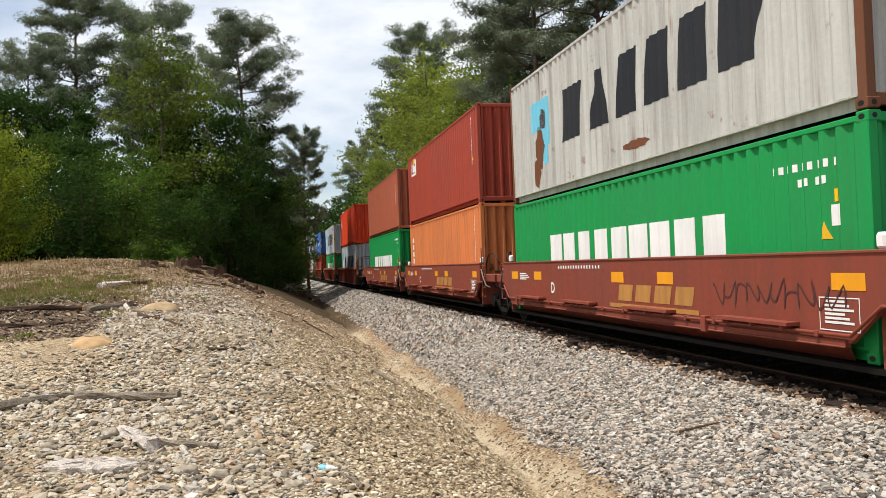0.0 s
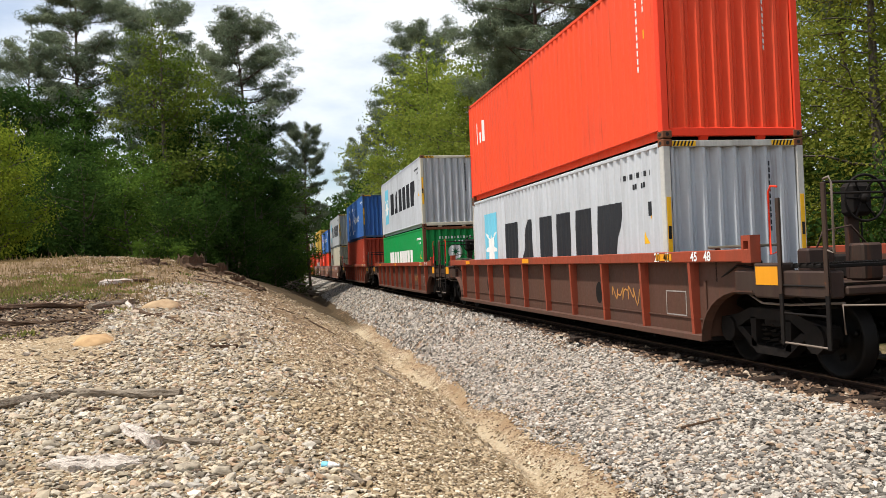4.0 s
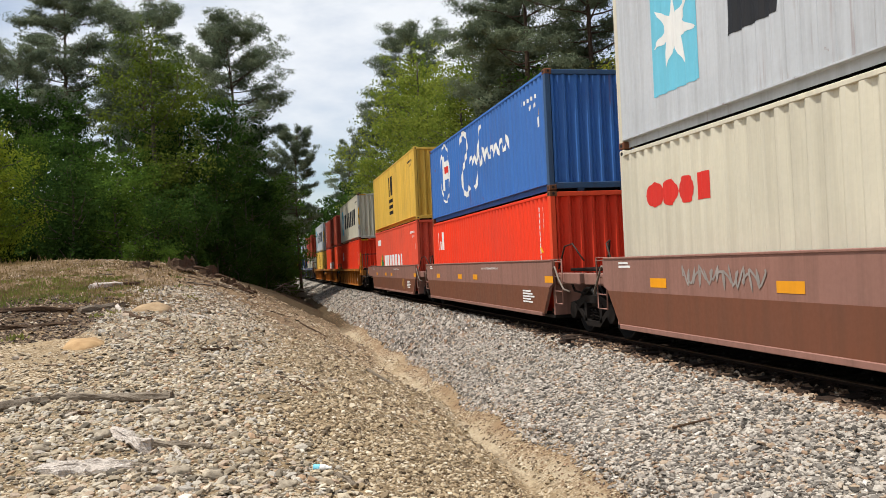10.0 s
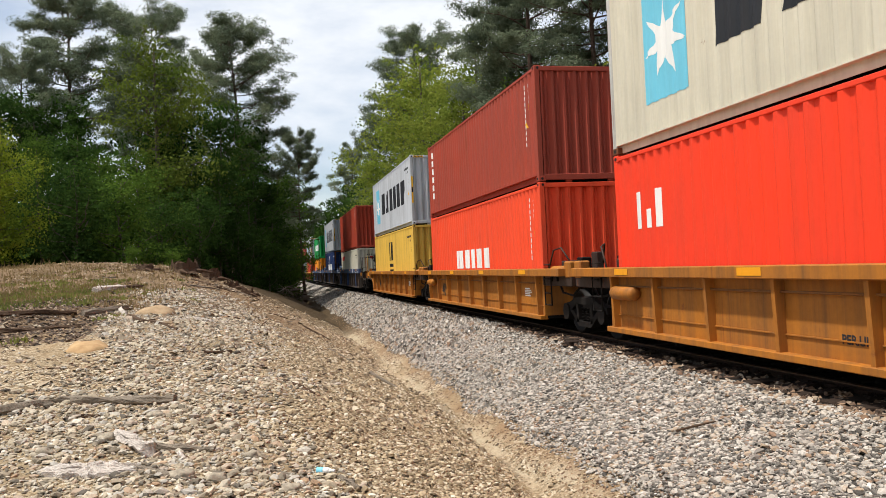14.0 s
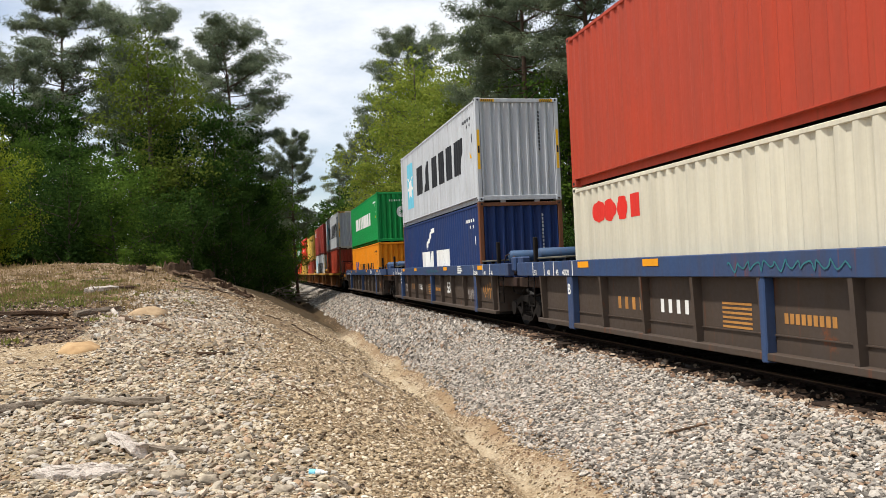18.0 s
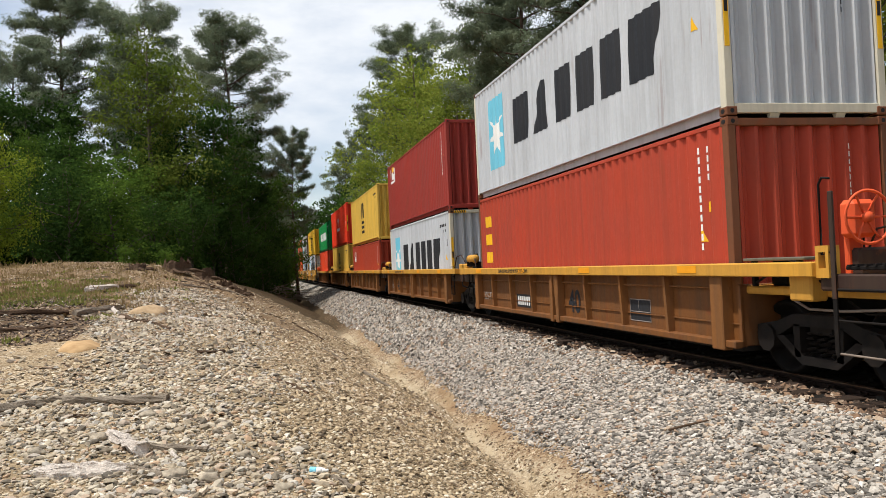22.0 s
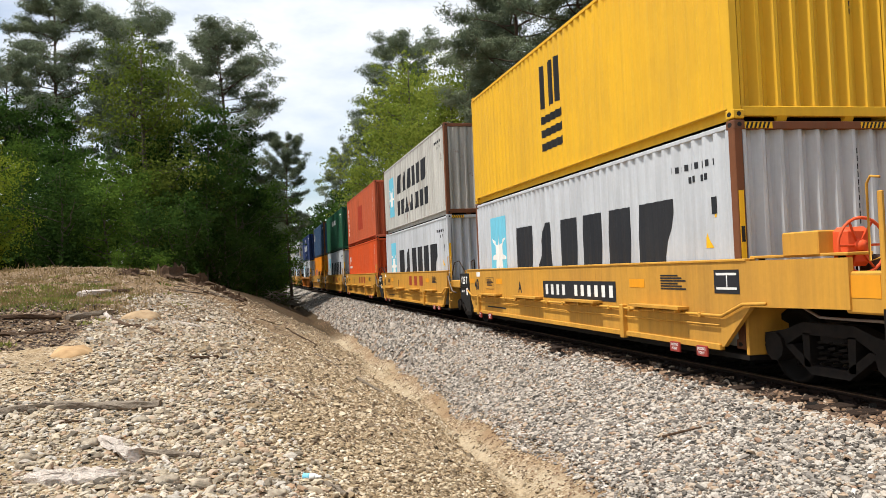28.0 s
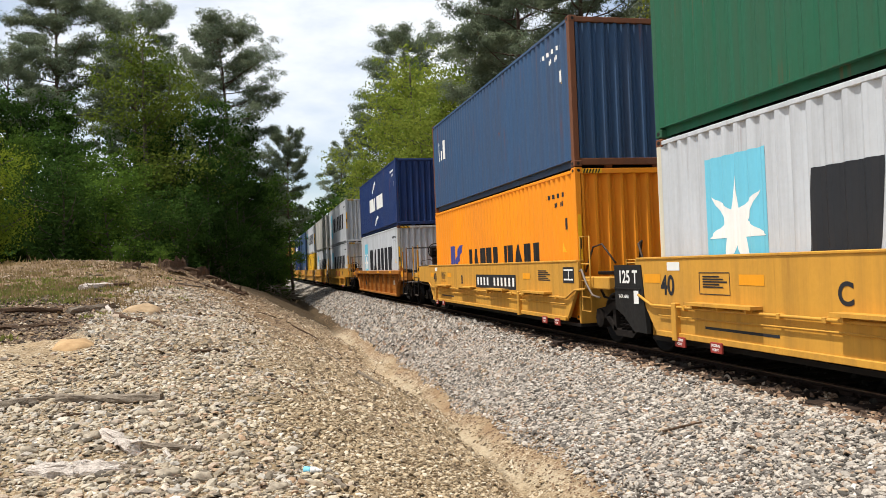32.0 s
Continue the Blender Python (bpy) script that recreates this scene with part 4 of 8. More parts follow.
    if kind == "white_word":
        return [("name_blocks", "white", glyph_blocks(3.9, 1.02, 7.9, 1.58, "nsssss", 0.0, 0.3))]
    if kind == "white_column":
        return [("name_blocks", "white", bars_column(0.62, 2.3, 0.55, 6, 0.28))]
    if kind == "column_patch":
        return [("name_blocks", "white", bars_column(0.62, 2.3, 0.55, 6, 0.28)), ("darker_patch", "brick", [rect(5.2, 0.75, 7.2, 2.1)])]
    if kind == "gold_column":
        return [("name_blocks", "mark_yellow", [rect(0.55, 2.08 - i * 0.47, 1.15, 2.36 - i * 0.47) for i in range(4)])]
    if kind == "badge":
        return [("name_blocks", "white", [rect(0.85, 2.0, 1.85, 2.1), rect(0.85, 2.0, 0.95, 2.65), rect(1.75, 2.0, 1.85, 2.65), rect(1.1, 2.15, 1.3, 2.5), rect(1.4, 2.15, 1.6, 2.4)]),
                ("emblem_patch", "mark_yellow", [rect(1.25, 2.5, 1.75, 2.7)])]
    if kind == "flag_small":
        return [("name_blocks", "white", [disc(5.9, 2.0, 0.22, 0.22, 12), rect(5.7, 1.5, 5.85, 2.0)] + glyph_blocks(4.9, 1.15, 7.0, 1.4, "sssss", 0.0, 0.3))]
    if kind == "white_p":
        return [("name_blocks", "white", [rect(0.7, 1.75, 0.82, 2.2), rect(0.9, 1.9, 1.1, 2.2)] + glyph_blocks(0.6, 1.5, 1.7, 1.64, "sssssss", 0.0, 0.3))]
    if kind == "arc_word":
        return [("name_blocks", "white", glyph_blocks(4.6, 1.95, 7.6, 2.3, "ststsss", 0.0, 0.3))]
    return []


def long_marks(style, h):
    """Number bars, plates and stickers near the front end of a long side."""
    ink = style
    rows = bars_row(10.55, 11.75, h - 0.5, 9) + bars_row(11.0, 11.6, h - 0.68, 4) + [rect(11.55, h - 1.15, 11.72, h - 0.92)]
    return ink, rows


def container_mesh_set(h):
    """The bare meshes of a 40 ft container of height h."""
    def posts():
        bm = bmesh.new()
        box(bm, -1.219, -1.099, -6.09, -5.955, 0.1, h - 0.1)
        soften(bm, 0.01)
        return to_mesh("corner_post", bm)

    def casting():
        bm = bmesh.new()
        box(bm, -0.082, 0.082, -0.09, 0.09, -0.06, 0.06)
        soften(bm, 0.012)
        return to_mesh("corner_casting", bm)

    def hole():
        bm = bmesh.new()
        prism(bm, [(0.045 * math.cos(a * math.tau / 12), 0.03 * math.sin(a * math.tau / 12)) for a in range(12)], -0.0845, -0.06)
        return to_mesh("casting_hole", bm, P["mark_black"])

    def end_hole():
        bm = bmesh.new()
        for v in range(1):
            pts = [(0.03 * math.cos(a * math.tau / 12), 0.03 * math.sin(a * math.tau / 12)) for a in range(12)]
            a = [bm.verts.new((x, -0.0925, z)) for x, z in pts]
            bm.faces.new(a)
            b = [bm.verts.new((x, -0.07, z)) for x, z in pts]
            for i in range(12):
                bm.faces.new((a[i], a[(i + 1) % 12], b[(i + 1) % 12], b[i]))
        return to_mesh("casting_hole", bm, P["mark_black"])

    def side():
        return to_mesh("side_panel", wall_sheet(SIDE_BREAKS, side_depth, 0.16, h - 0.1, lambda y, d, z: (-(1.214 - d), y, z)))

    def end():
        return to_mesh("end_panel", wall_sheet(END_BREAKS, end_depth, 0.16, h - 0.1, lambda x, d, z: (x, -(6.06 - d), z)))

    def top_rail():
        bm = bmesh.new()
        box(bm, -1.219, -1.15, -5.96, 5.96, h - 0.1, h - 0.035)
        soften(bm, 0.008)
        return to_mesh("top_rail", bm)

    def bottom_rail():
        bm = bmesh.new()
        prism(bm, [(-5.96, 0.14), (5.96, 0.14), (5.96, 0.162), (-5.96, 0.162)], -1.217, -1.05)
        box(bm, -1.125, -1.115, -5.96, 5.96, 0.015, 0.141)
        return to_mesh("bottom_rail", bm)

    def roof():
        bm = bmesh.new()
        n = 40
        line = []
        for i in range(n):
            y0 = -5.96 + 11.92 * i / n
            line += [(y0, h - 0.05), (y0 + 0.04, h - 0.03), (y0 + 0.18, h - 0.03), (y0 + 0.22, h - 0.05)]
        prism(bm, line + [(5.96, h - 0.05), (5.96, h - 0.075), (-5.96, h - 0.075)], -1.15, 1.15)
        return to_mesh("roof", bm)

    def floor_():
        bm = bmesh.new()
        line = []
        for i in range(38):
            y0 = -5.8 + i * 0.313
            line += [(y0, 0.131), (y0, 0.02), (y0 + 0.045, 0.02), (y0 + 0.045, 0.131)]
        prism(bm, [(-5.96, 0.131)] + line + [(5.96, 0.131), (5.96, 0.16), (-5.96, 0.16)], -1.08, 1.08)
        return to_mesh("underframe", bm)

    def header():
        bm = bmesh.new()
        box(bm, -1.1, 1.1, -6.085, -5.99, h - 0.12, h - 0.02)
        soften(bm, 0.008)
        return to_mesh("end_header", bm)

    def sill():
        bm = bmesh.new()
        box(bm, -1.1, 1.1, -6.085, -5.99, 0.03, 0.16)
        soften(bm, 0.008)
        for x in (-0.5, 0.5):
            prism(bm, [(-6.083, 0.03), (-5.99, 0.03), (-6.03, -0.06)], x - 0.07, x + 0.07)
        return to_mesh("end_sill", bm)

    return {k: cached((k, h), f) for k, f in (("corner_post", posts), ("side_panel", side), ("end_panel", end), ("top_rail", top_rail), ("bottom_rail", bottom_rail), ("roof", roof), ("underframe", floor_), ("end_header", header), ("end_sill", sill))} | {
        "corner_casting": cached("corner_casting", casting), "casting_hole": cached("casting_hole", hole), "end_hole": cached("end_hole", end_hole)}


def half_turn(ob):
    ob.rotation_euler = (0, 0, math.pi)
    return ob


def container(label, colour, h, logo, at, z, post=None, marks="white", end_marks=True, hazard=False, end_logo="", far=False):
    root = thing("shipping_container", label, "container", "containers on the train", (TRACK_X, at, z))
    ms = container_mesh_set(h)
    col, edge = P[colour], P[post or colour]
    for name in ("side_panel", "top_rail", "bottom_rail", "end_panel", "end_header", "end_sill"):
        m = edge if name in ("end_header", "end_sill") and post else col
        part(name, ms[name], root, material=m)
        half_turn(part(name, ms[name], root, material=m))
    part("roof", ms["roof"], root, material=col)
    part("underframe", ms["underframe"], root, material=M["black_steel"])
    for i in range(4):
        p = part("corner_post", ms["corner_post"], root, material=edge)
        # near front, far rear by half a turn; the others mirrored by quarter placing
        if i == 1:
            half_turn(p)
        elif i == 2:
            p.location = (2.318, 0, 0)
        elif i == 3:
            p.location = (0, 12.045, 0)
    for sx in (-1, 1):
        for sy in (-1, 1):
            if far:
                continue
            for zz in (0.06, h - 0.06):
                c = part("corner_casting", ms["corner_casting"], root, material=P["rusted"] if post else edge, at=(sx * 1.139, sy * 6.006, zz))
                if sx < 0:
                    part("casting_hole", ms["casting_hole"], c)
                if sy < 0:
                    part("casting_hole", ms["end_hole"], c)
    for name, paint_name, polys in logo_layers(logo, h):
        lift = 0.003 if name in ("emblem_star", "emblem_flag", "emblem_stripe") else 0.0
        groups = [[p] for p in polys] if name == "name_blocks" else [polys]
        for j, g in enumerate(groups):
            def build(g=g, name=name):
                v, f = painted([[(6.096 - u, w) for u, w in p] for p in g], SIDE_BREAKS, side_depth, on_side)
                return raw_mesh(name, [(x - lift, y, w) for x, y, w in v], f, None)
            part("name_block" if name == "name_blocks" else name, cached(("logo", logo, name, j), build), root, material=P[paint_name])
    ink, rows = long_marks(marks, h)
    upright = colour in ("red", "orange_red", "deep_orange", "burnt_orange", "rust_tan", "orange_tan", "rust_red", "brick", "maroon")
    if upright:
        rows = bars_column(11.42, h - 0.3, h - 1.75, 11, 0.06) + bars_column(11.6, h - 0.3, h - 0.8, 4, 0.06)

    def build_marks():
        return raw_mesh("number_bars", *painted([[(6.096 - u, w) for u, w in p] for p in rows], SIDE_BREAKS, side_depth, on_side), None)
    tagged(part("side_numbering", cached(("side_marks", h, upright), build_marks), root, material=P[ink]), kind="stuff")

    for kind, pol in (("warning_triangle", [(11.36, 1.3), (11.56, 1.3), (11.46, 1.5)]), ("sticker", rect(11.6, 1.7, 11.7, 1.84))):
        if kind == "sticker" or colour in ("fresh_green", "brick", "grey", "bright_orange", "red", "rust_red"):
            def build_sticker(pol=pol, kind=kind):
                return raw_mesh(kind, *painted([[(6.096 - u, w) for u, w in pol]], SIDE_BREAKS, side_depth, on_side), None)
            part(kind, cached(kind, build_sticker), root, material=P["mark_yellow"])
    if end_marks:
        def build_end():
            pol = bars_column(0.62, h - 0.35, h - 1.5, 11, 0.07)
            return raw_mesh("end_number_bars", *painted(pol, END_BREAKS, end_depth, on_end), None)

        def build_end_row():
            pol = bars_row(-0.55, 0.85, h - 0.5, 11, 0.1) + bars_row(0.1, 0.7, h - 0.66, 4, 0.09)
            return raw_mesh("end_number_bars", *painted(pol, END_BREAKS, end_depth, on_end), None)
        if end_logo:
            tagged(part("end_numbering", cached(("end_row", h), build_end_row), root, material=P[marks]), kind="stuff")
        else:
            tagged(part("end_numbering", cached(("end_col", h), build_end), root, material=P[marks]), kind="stuff")
    if end_logo == "disc":
        def build_disc():
            return raw_mesh("end_emblem", *painted([disc(0.12, 1.55, 0.3, 0.3, 20)], END_BREAKS, end_depth, on_end), None)

        def build_rays():
            v, f = painted(star(0.12, 1.55, 0.2, 8, 0.3), END_BREAKS, end_depth, on_end)
            return raw_mesh("end_emblem_star", [(x, y - 0.003, w) for x, y, w in v], f, None)
        part("end_emblem", cached("end_disc", build_disc), root, material=P["white"])
        part("end_emblem_star", cached("end_rays", build_rays), root, material=P["logo_green"])
    elif end_logo == "red":
        def build_red():
            return raw_mesh("end_emblem", *painted([disc(-0.25, 1.95, 0.13, 0.1, 12), disc(0.0, 1.95, 0.13, 0.1, 12), rect(0.16, 1.86, 0.22, 2.05), rect(0.22, 1.86, 0.4, 1.92)], END_BREAKS, end_depth, on_end), None)
        part("end_emblem", cached("end_red", build_red), root, material=P["mark_red"])
    if hazard:
        def build_stripes(black):
            polys = [[(-1.05 + 0.06 * i + s, -0.11), (-1.02 + 0.06 * i + s, -0.11), (-0.99 + 0.06 * i + s, -0.03), (-1.02 + 0.06 * i + s, -0.03)] for i in range(6) for s in (0.0, 1.72)]
            if not black:
                polys = [rect(-1.06, -0.112, -0.66, -0.028), rect(0.66, -0.112, 1.06, -0.028)]
            y = -6.091 if black else -6.088
            return raw_mesh("hazard_stripe", [(x, y, w) for p in polys for x, w in p], [tuple(range(4 * i, 4 * i + 4)) for i in range(len(polys))], None)
        tagged(part("hazard_stripe", cached("haz_y", lambda: build_stripes(False)), root, material=P["mark_yellow"], at=(0, 0, h), label="yellow and black height warning stripes"), kind="stuff")
        tagged(part("hazard_stripe", cached("haz_b", lambda: build_stripes(True)), root, material=P["mark_black"], at=(0, 0, h)), kind="stuff")
        for x in (-1.16, 1.16):
            part("height_sticker", box_mesh("height_sticker", -0.035, 0.035, -6.096, -6.088, 0.9, 2.0, P["mark_yellow"]), root, "yellow height warning sticker", at=(x, 0, 0))
            part("height_sticker", box_mesh("height_sticker_word", -0.025, 0.025, -6.099, -6.095, 1.35, 1.55, P["mark_black"]), root, at=(x, 0, 0))
    MOVERS.append((root, at, z))
    return root


# ---- railway cars ----
WHEEL_R = 0.46
STYLES = {
    # look, side paint, chord paint, top, bottom, half length of the well, ribs
    "smooth_brown": ("reddish brown smooth-sided well car", "car_brown", "car_brown", 1.5, 0.58, 6.3, False),
    "smooth_plum": ("dusty brown smooth-sided well car", "car_plum", "car_plum", 1.47, 0.36, 6.3, False),
    "smooth_yellow": ("clean yellow smooth-sided well car", "car_clean_yellow", "car_clean_yellow", 1.5, 0.43, 6.3, False),
    "rib_rust": ("rusty dark brown ribbed well car", "car_rust", "car_rust_chord", 1.54, 0.3, 7.3, True),
    "rib_yellow": ("weathered yellow ribbed well car", "car_yellow", "car_yellow", 1.37, 0.28, 6.3, True),
    "rib_blue": ("blue and grey ribbed well car with scrawls", "car_grey", "car_blue", 1.56, 0.3, 7.9, True),
    "rib_dirty": ("grimy yellow ribbed well car", "car_yellow_dk", "car_clean_yellow", 1.39, 0.34, 6.3, True),
}
XS = 1.42  # half width of a car over its side sheets


def flat_marks(polys, x):
    """Painted marks on the flat near side: (y, z) polygons."""
    v, f = [], []
    for p in polys:
        f.append(tuple(range(len(v), len(v) + len(p))))
        v += [(x, y, z) for y, z in p]
    return v, f


TEXT = {}


def letters(text, height, y, z, x=-1.43):
    """Letters on the near side; they start at y and run towards the front."""
    if (text, height) not in TEXT:
        TEXT[(text, height)] = text_tris(text, height)[0]
    return flat_marks([[(y - a, z + b) for a, b in t] for t in TEXT[(text, height)]], x)


def wheelset(car, y, q):
    ws = new("wheelset")
    ws.empty_display_size = 0.1
    ws.parent = car
    ws.location = (0, y, WHEEL_R)

    def wheel():
        bm = bmesh.new()
        prof = [(0.0, 0.10), (0.07, 0.09), (0.09, 0.12), (0.1, 0.36), (0.0, 0.40), (-0.0, WHEEL_R - 0.005), (0.11, WHEEL_R), (0.125, WHEEL_R + 0.025), (0.145, WHEEL_R + 0.02), (0.145, 0.40), (0.125, 0.36), (0.11, 0.1)]
        n = 20
        rings = []
        for k in range(n):
            a = k * math.tau / n
            rings.append([bm.verts.new((u, r * math.cos(a), r * math.sin(a))) for u, r in prof])
        for k in range(n):
            for j in range(len(prof) - 1):
                bm.faces.new((rings[k][j], rings[(k + 1) % n][j], rings[(k + 1) % n][j + 1], rings[k][j + 1]))
        for k in range(3):  # cast marks on the plate
            a = k * math.tau / 3
            box(bm, 0.055, 0.098, 0.22 * math.cos(a) - 0.03, 0.22 * math.cos(a) + 0.03, 0.22 * math.sin(a) - 0.03, 0.22 * math.sin(a) + 0.03)
        return to_mesh("wheel", bm, M["wheel"], True)

    def axle():
        bm = bmesh.new()
        tube(bm, [(-1.05, 0, 0), (1.05, 0, 0)], 0.085, 10)
        return to_mesh("axle", bm, M["wheel"], True)
    part("wheel", cached("wheel", wheel), ws, at=(-0.83, 0, 0))
    half_turn(part("wheel", cached("wheel", wheel), ws, at=(0.83, 0, 0)))
    part("axle", cached("axle", axle), ws)
    SPINNERS.append((ws, y, q))


def truck(car, y, q):
    """Two wheelsets, side frames with springs, bolster."""
    def frame_():
        bm = bmesh.new()
        x0, x1 = -0.1, 0.06
        prism(bm, [(-1.12, 0.5), (-0.72, 0.5), (-0.42, 0.64), (0.42, 0.64), (0.72, 0.5), (1.12, 0.5), (1.1, 0.62), (0.72, 0.68), (0.4, 0.78), (-0.4, 0.78), (-0.72, 0.68), (-1.1, 0.62)], x0, x1)
        prism(bm, [(-0.75, 0.5), (-0.3, 0.2), (0.3, 0.2), (0.75, 0.5), (0.6, 0.52), (0.26, 0.3), (-0.26, 0.3), (-0.6, 0.52)], x0, x1)
        for s in (-1, 1):
            prism(bm, [(s * 0.3, 0.28), (s * 0.4, 0.28), (s * 0.42, 0.66), (s * 0.3, 0.66)], x0, x1)
            prism(bm, [(s * 0.89 + 0.17 * math.cos(a * math.tau / 10), 0.47 + 0.17 * math.sin(a * math.tau / 10)) for a in range(10)], x0 - 0.04, x1)
        return to_mesh("side_frame", bm, M["truck"])

    def spring():
        bm = bmesh.new()
        for i in range(3):
            yy = -0.18 + 0.18 * i
            pts = [(0.07 * math.cos(a * 1.75), yy + 0.07 * math.sin(a * 1.75), 0.3 + 0.3 * a / 18) for a in range(19)]
            tube(bm, pts, 0.022, 3)
        return to_mesh("spring", bm, M["truck"])
    for s in (-1, 1):
        f = part("side_frame", cached("side_frame", frame_), car, "sooty cast steel truck frame, darkened for shade under the car", at=(s * 1.0, y, 0))
        part("spring", cached("spring", spring), f)
    part("bolster", box_mesh("bolster", -1.05, 1.05, -0.2, 0.2, 0.55, 0.8, M["black_steel"], 0.02), car, at=(0, y, 0))
    for s in (-0.89, 0.89):
        wheelset(car, y + s, q)
    part("brake_beam", box_mesh("brake_beam", -0.95, 0.95, -0.05, 0.05, 0.3, 0.4, M["black_steel"], 0.01), car, at=(0, y + 0.42, 0))


def pipe_mesh(name, key, pts, r, material):
    def build():
        bm = bmesh.new()
        tube(bm, pts, r, 6)
        return to_mesh(name, bm, material, True)
    return cached((name, key, material.name), build)


def brake_wheel_mesh(material):
    def build():
        bm = bmesh.new()
        ring = [(0.29 * math.cos(a * math.tau / 24), 0, 0.29 * math.sin(a * math.tau / 24)) for a in range(25)]
        tube(bm, ring, 0.018, 6)
        for a in range(6):
            c, d = math.cos(a * math.tau / 6), math.sin(a * math.tau / 6)
            tube(bm, [(0.0, 0.05, 0.0), (0.17 * c, 0.03, 0.17 * d), (0.29 * c, 0, 0.29 * d)], 0.014, 5)
        tube(bm, [(0, -0.02, 0), (0, 0.2, 0)], 0.06, 10)
        return to_mesh("brake_wheel", bm, material, True)
    return cached(("brake_wheel", material.name), build)


def arch_plate(car, style, s):
    """The side sheet's end over the truck: a plate with a curved cut and a flange along the curve."""
    look_, side, chord, top, bottom, hw, ribs = STYLES[style]
    arc = [(0.98 - 0.98 * math.cos(k * math.pi / 16), bottom + (1.0 - bottom) * math.sin(k * math.pi / 16)) for k in range(9)]
    for sx in (-1, 1):
        def plate():
            bm = bmesh.new()
            x0, x1 = sx * (XS - 0.17), sx * (XS - 0.15)
            line = arc + [(1.25, 1.0)]
            for (y0, z0), (y1, z1) in zip(line, line[1:]):
                prism(bm, [(s * y0, z0), (s * y1, z1), (s * y1, top - 0.14), (s * y0, top - 0.14)], x0, x1)
            bmesh.ops.recalc_face_normals(bm, faces=bm.faces)
            return to_mesh("arch_plate", bm, P[side])

        def flange():
            bm = bmesh.new()
            x0, x1 = sx * (XS - 0.15), sx * (XS - 0.03)
            line = arc + [(1.25, 1.0)]
            for (y0, z0), (y1, z1) in zip(line, line[1:]):
                prism(bm, [(s * y0, z0), (s * y1, z1), (s * y1, z1 + 0.022), (s * y0 - s * 0.02, z0 + 0.012)], x0, x1)
            bmesh.ops.recalc_face_normals(bm, faces=bm.faces)
            return to_mesh("arch_flange", bm, P[side])
        part("arch_plate", cached(("arch", style, s, sx), plate), car, at=(0, s * hw, 0))
        part("arch_flange", cached(("arch_flange", style, s, sx), flange), car, at=(0, s * hw, 0))


def lug_mesh(material):
    """An upright lug with a slot through it."""
    def build():
        bm = bmesh.new()
        for y0, y1, z0, z1 in ((-0.1, -0.055, 0.0, 0.34), (0.055, 0.1, 0.0, 0.34), (-0.055, 0.055, 0.0, 0.1), (-0.055, 0.055, 0.27, 0.34)):
            box(bm, -0.07, 0.07, y0, y1, z0, z1)
        return to_mesh("guide_lug", bm, material)
    return cached(("guide_lug", material.name), build)


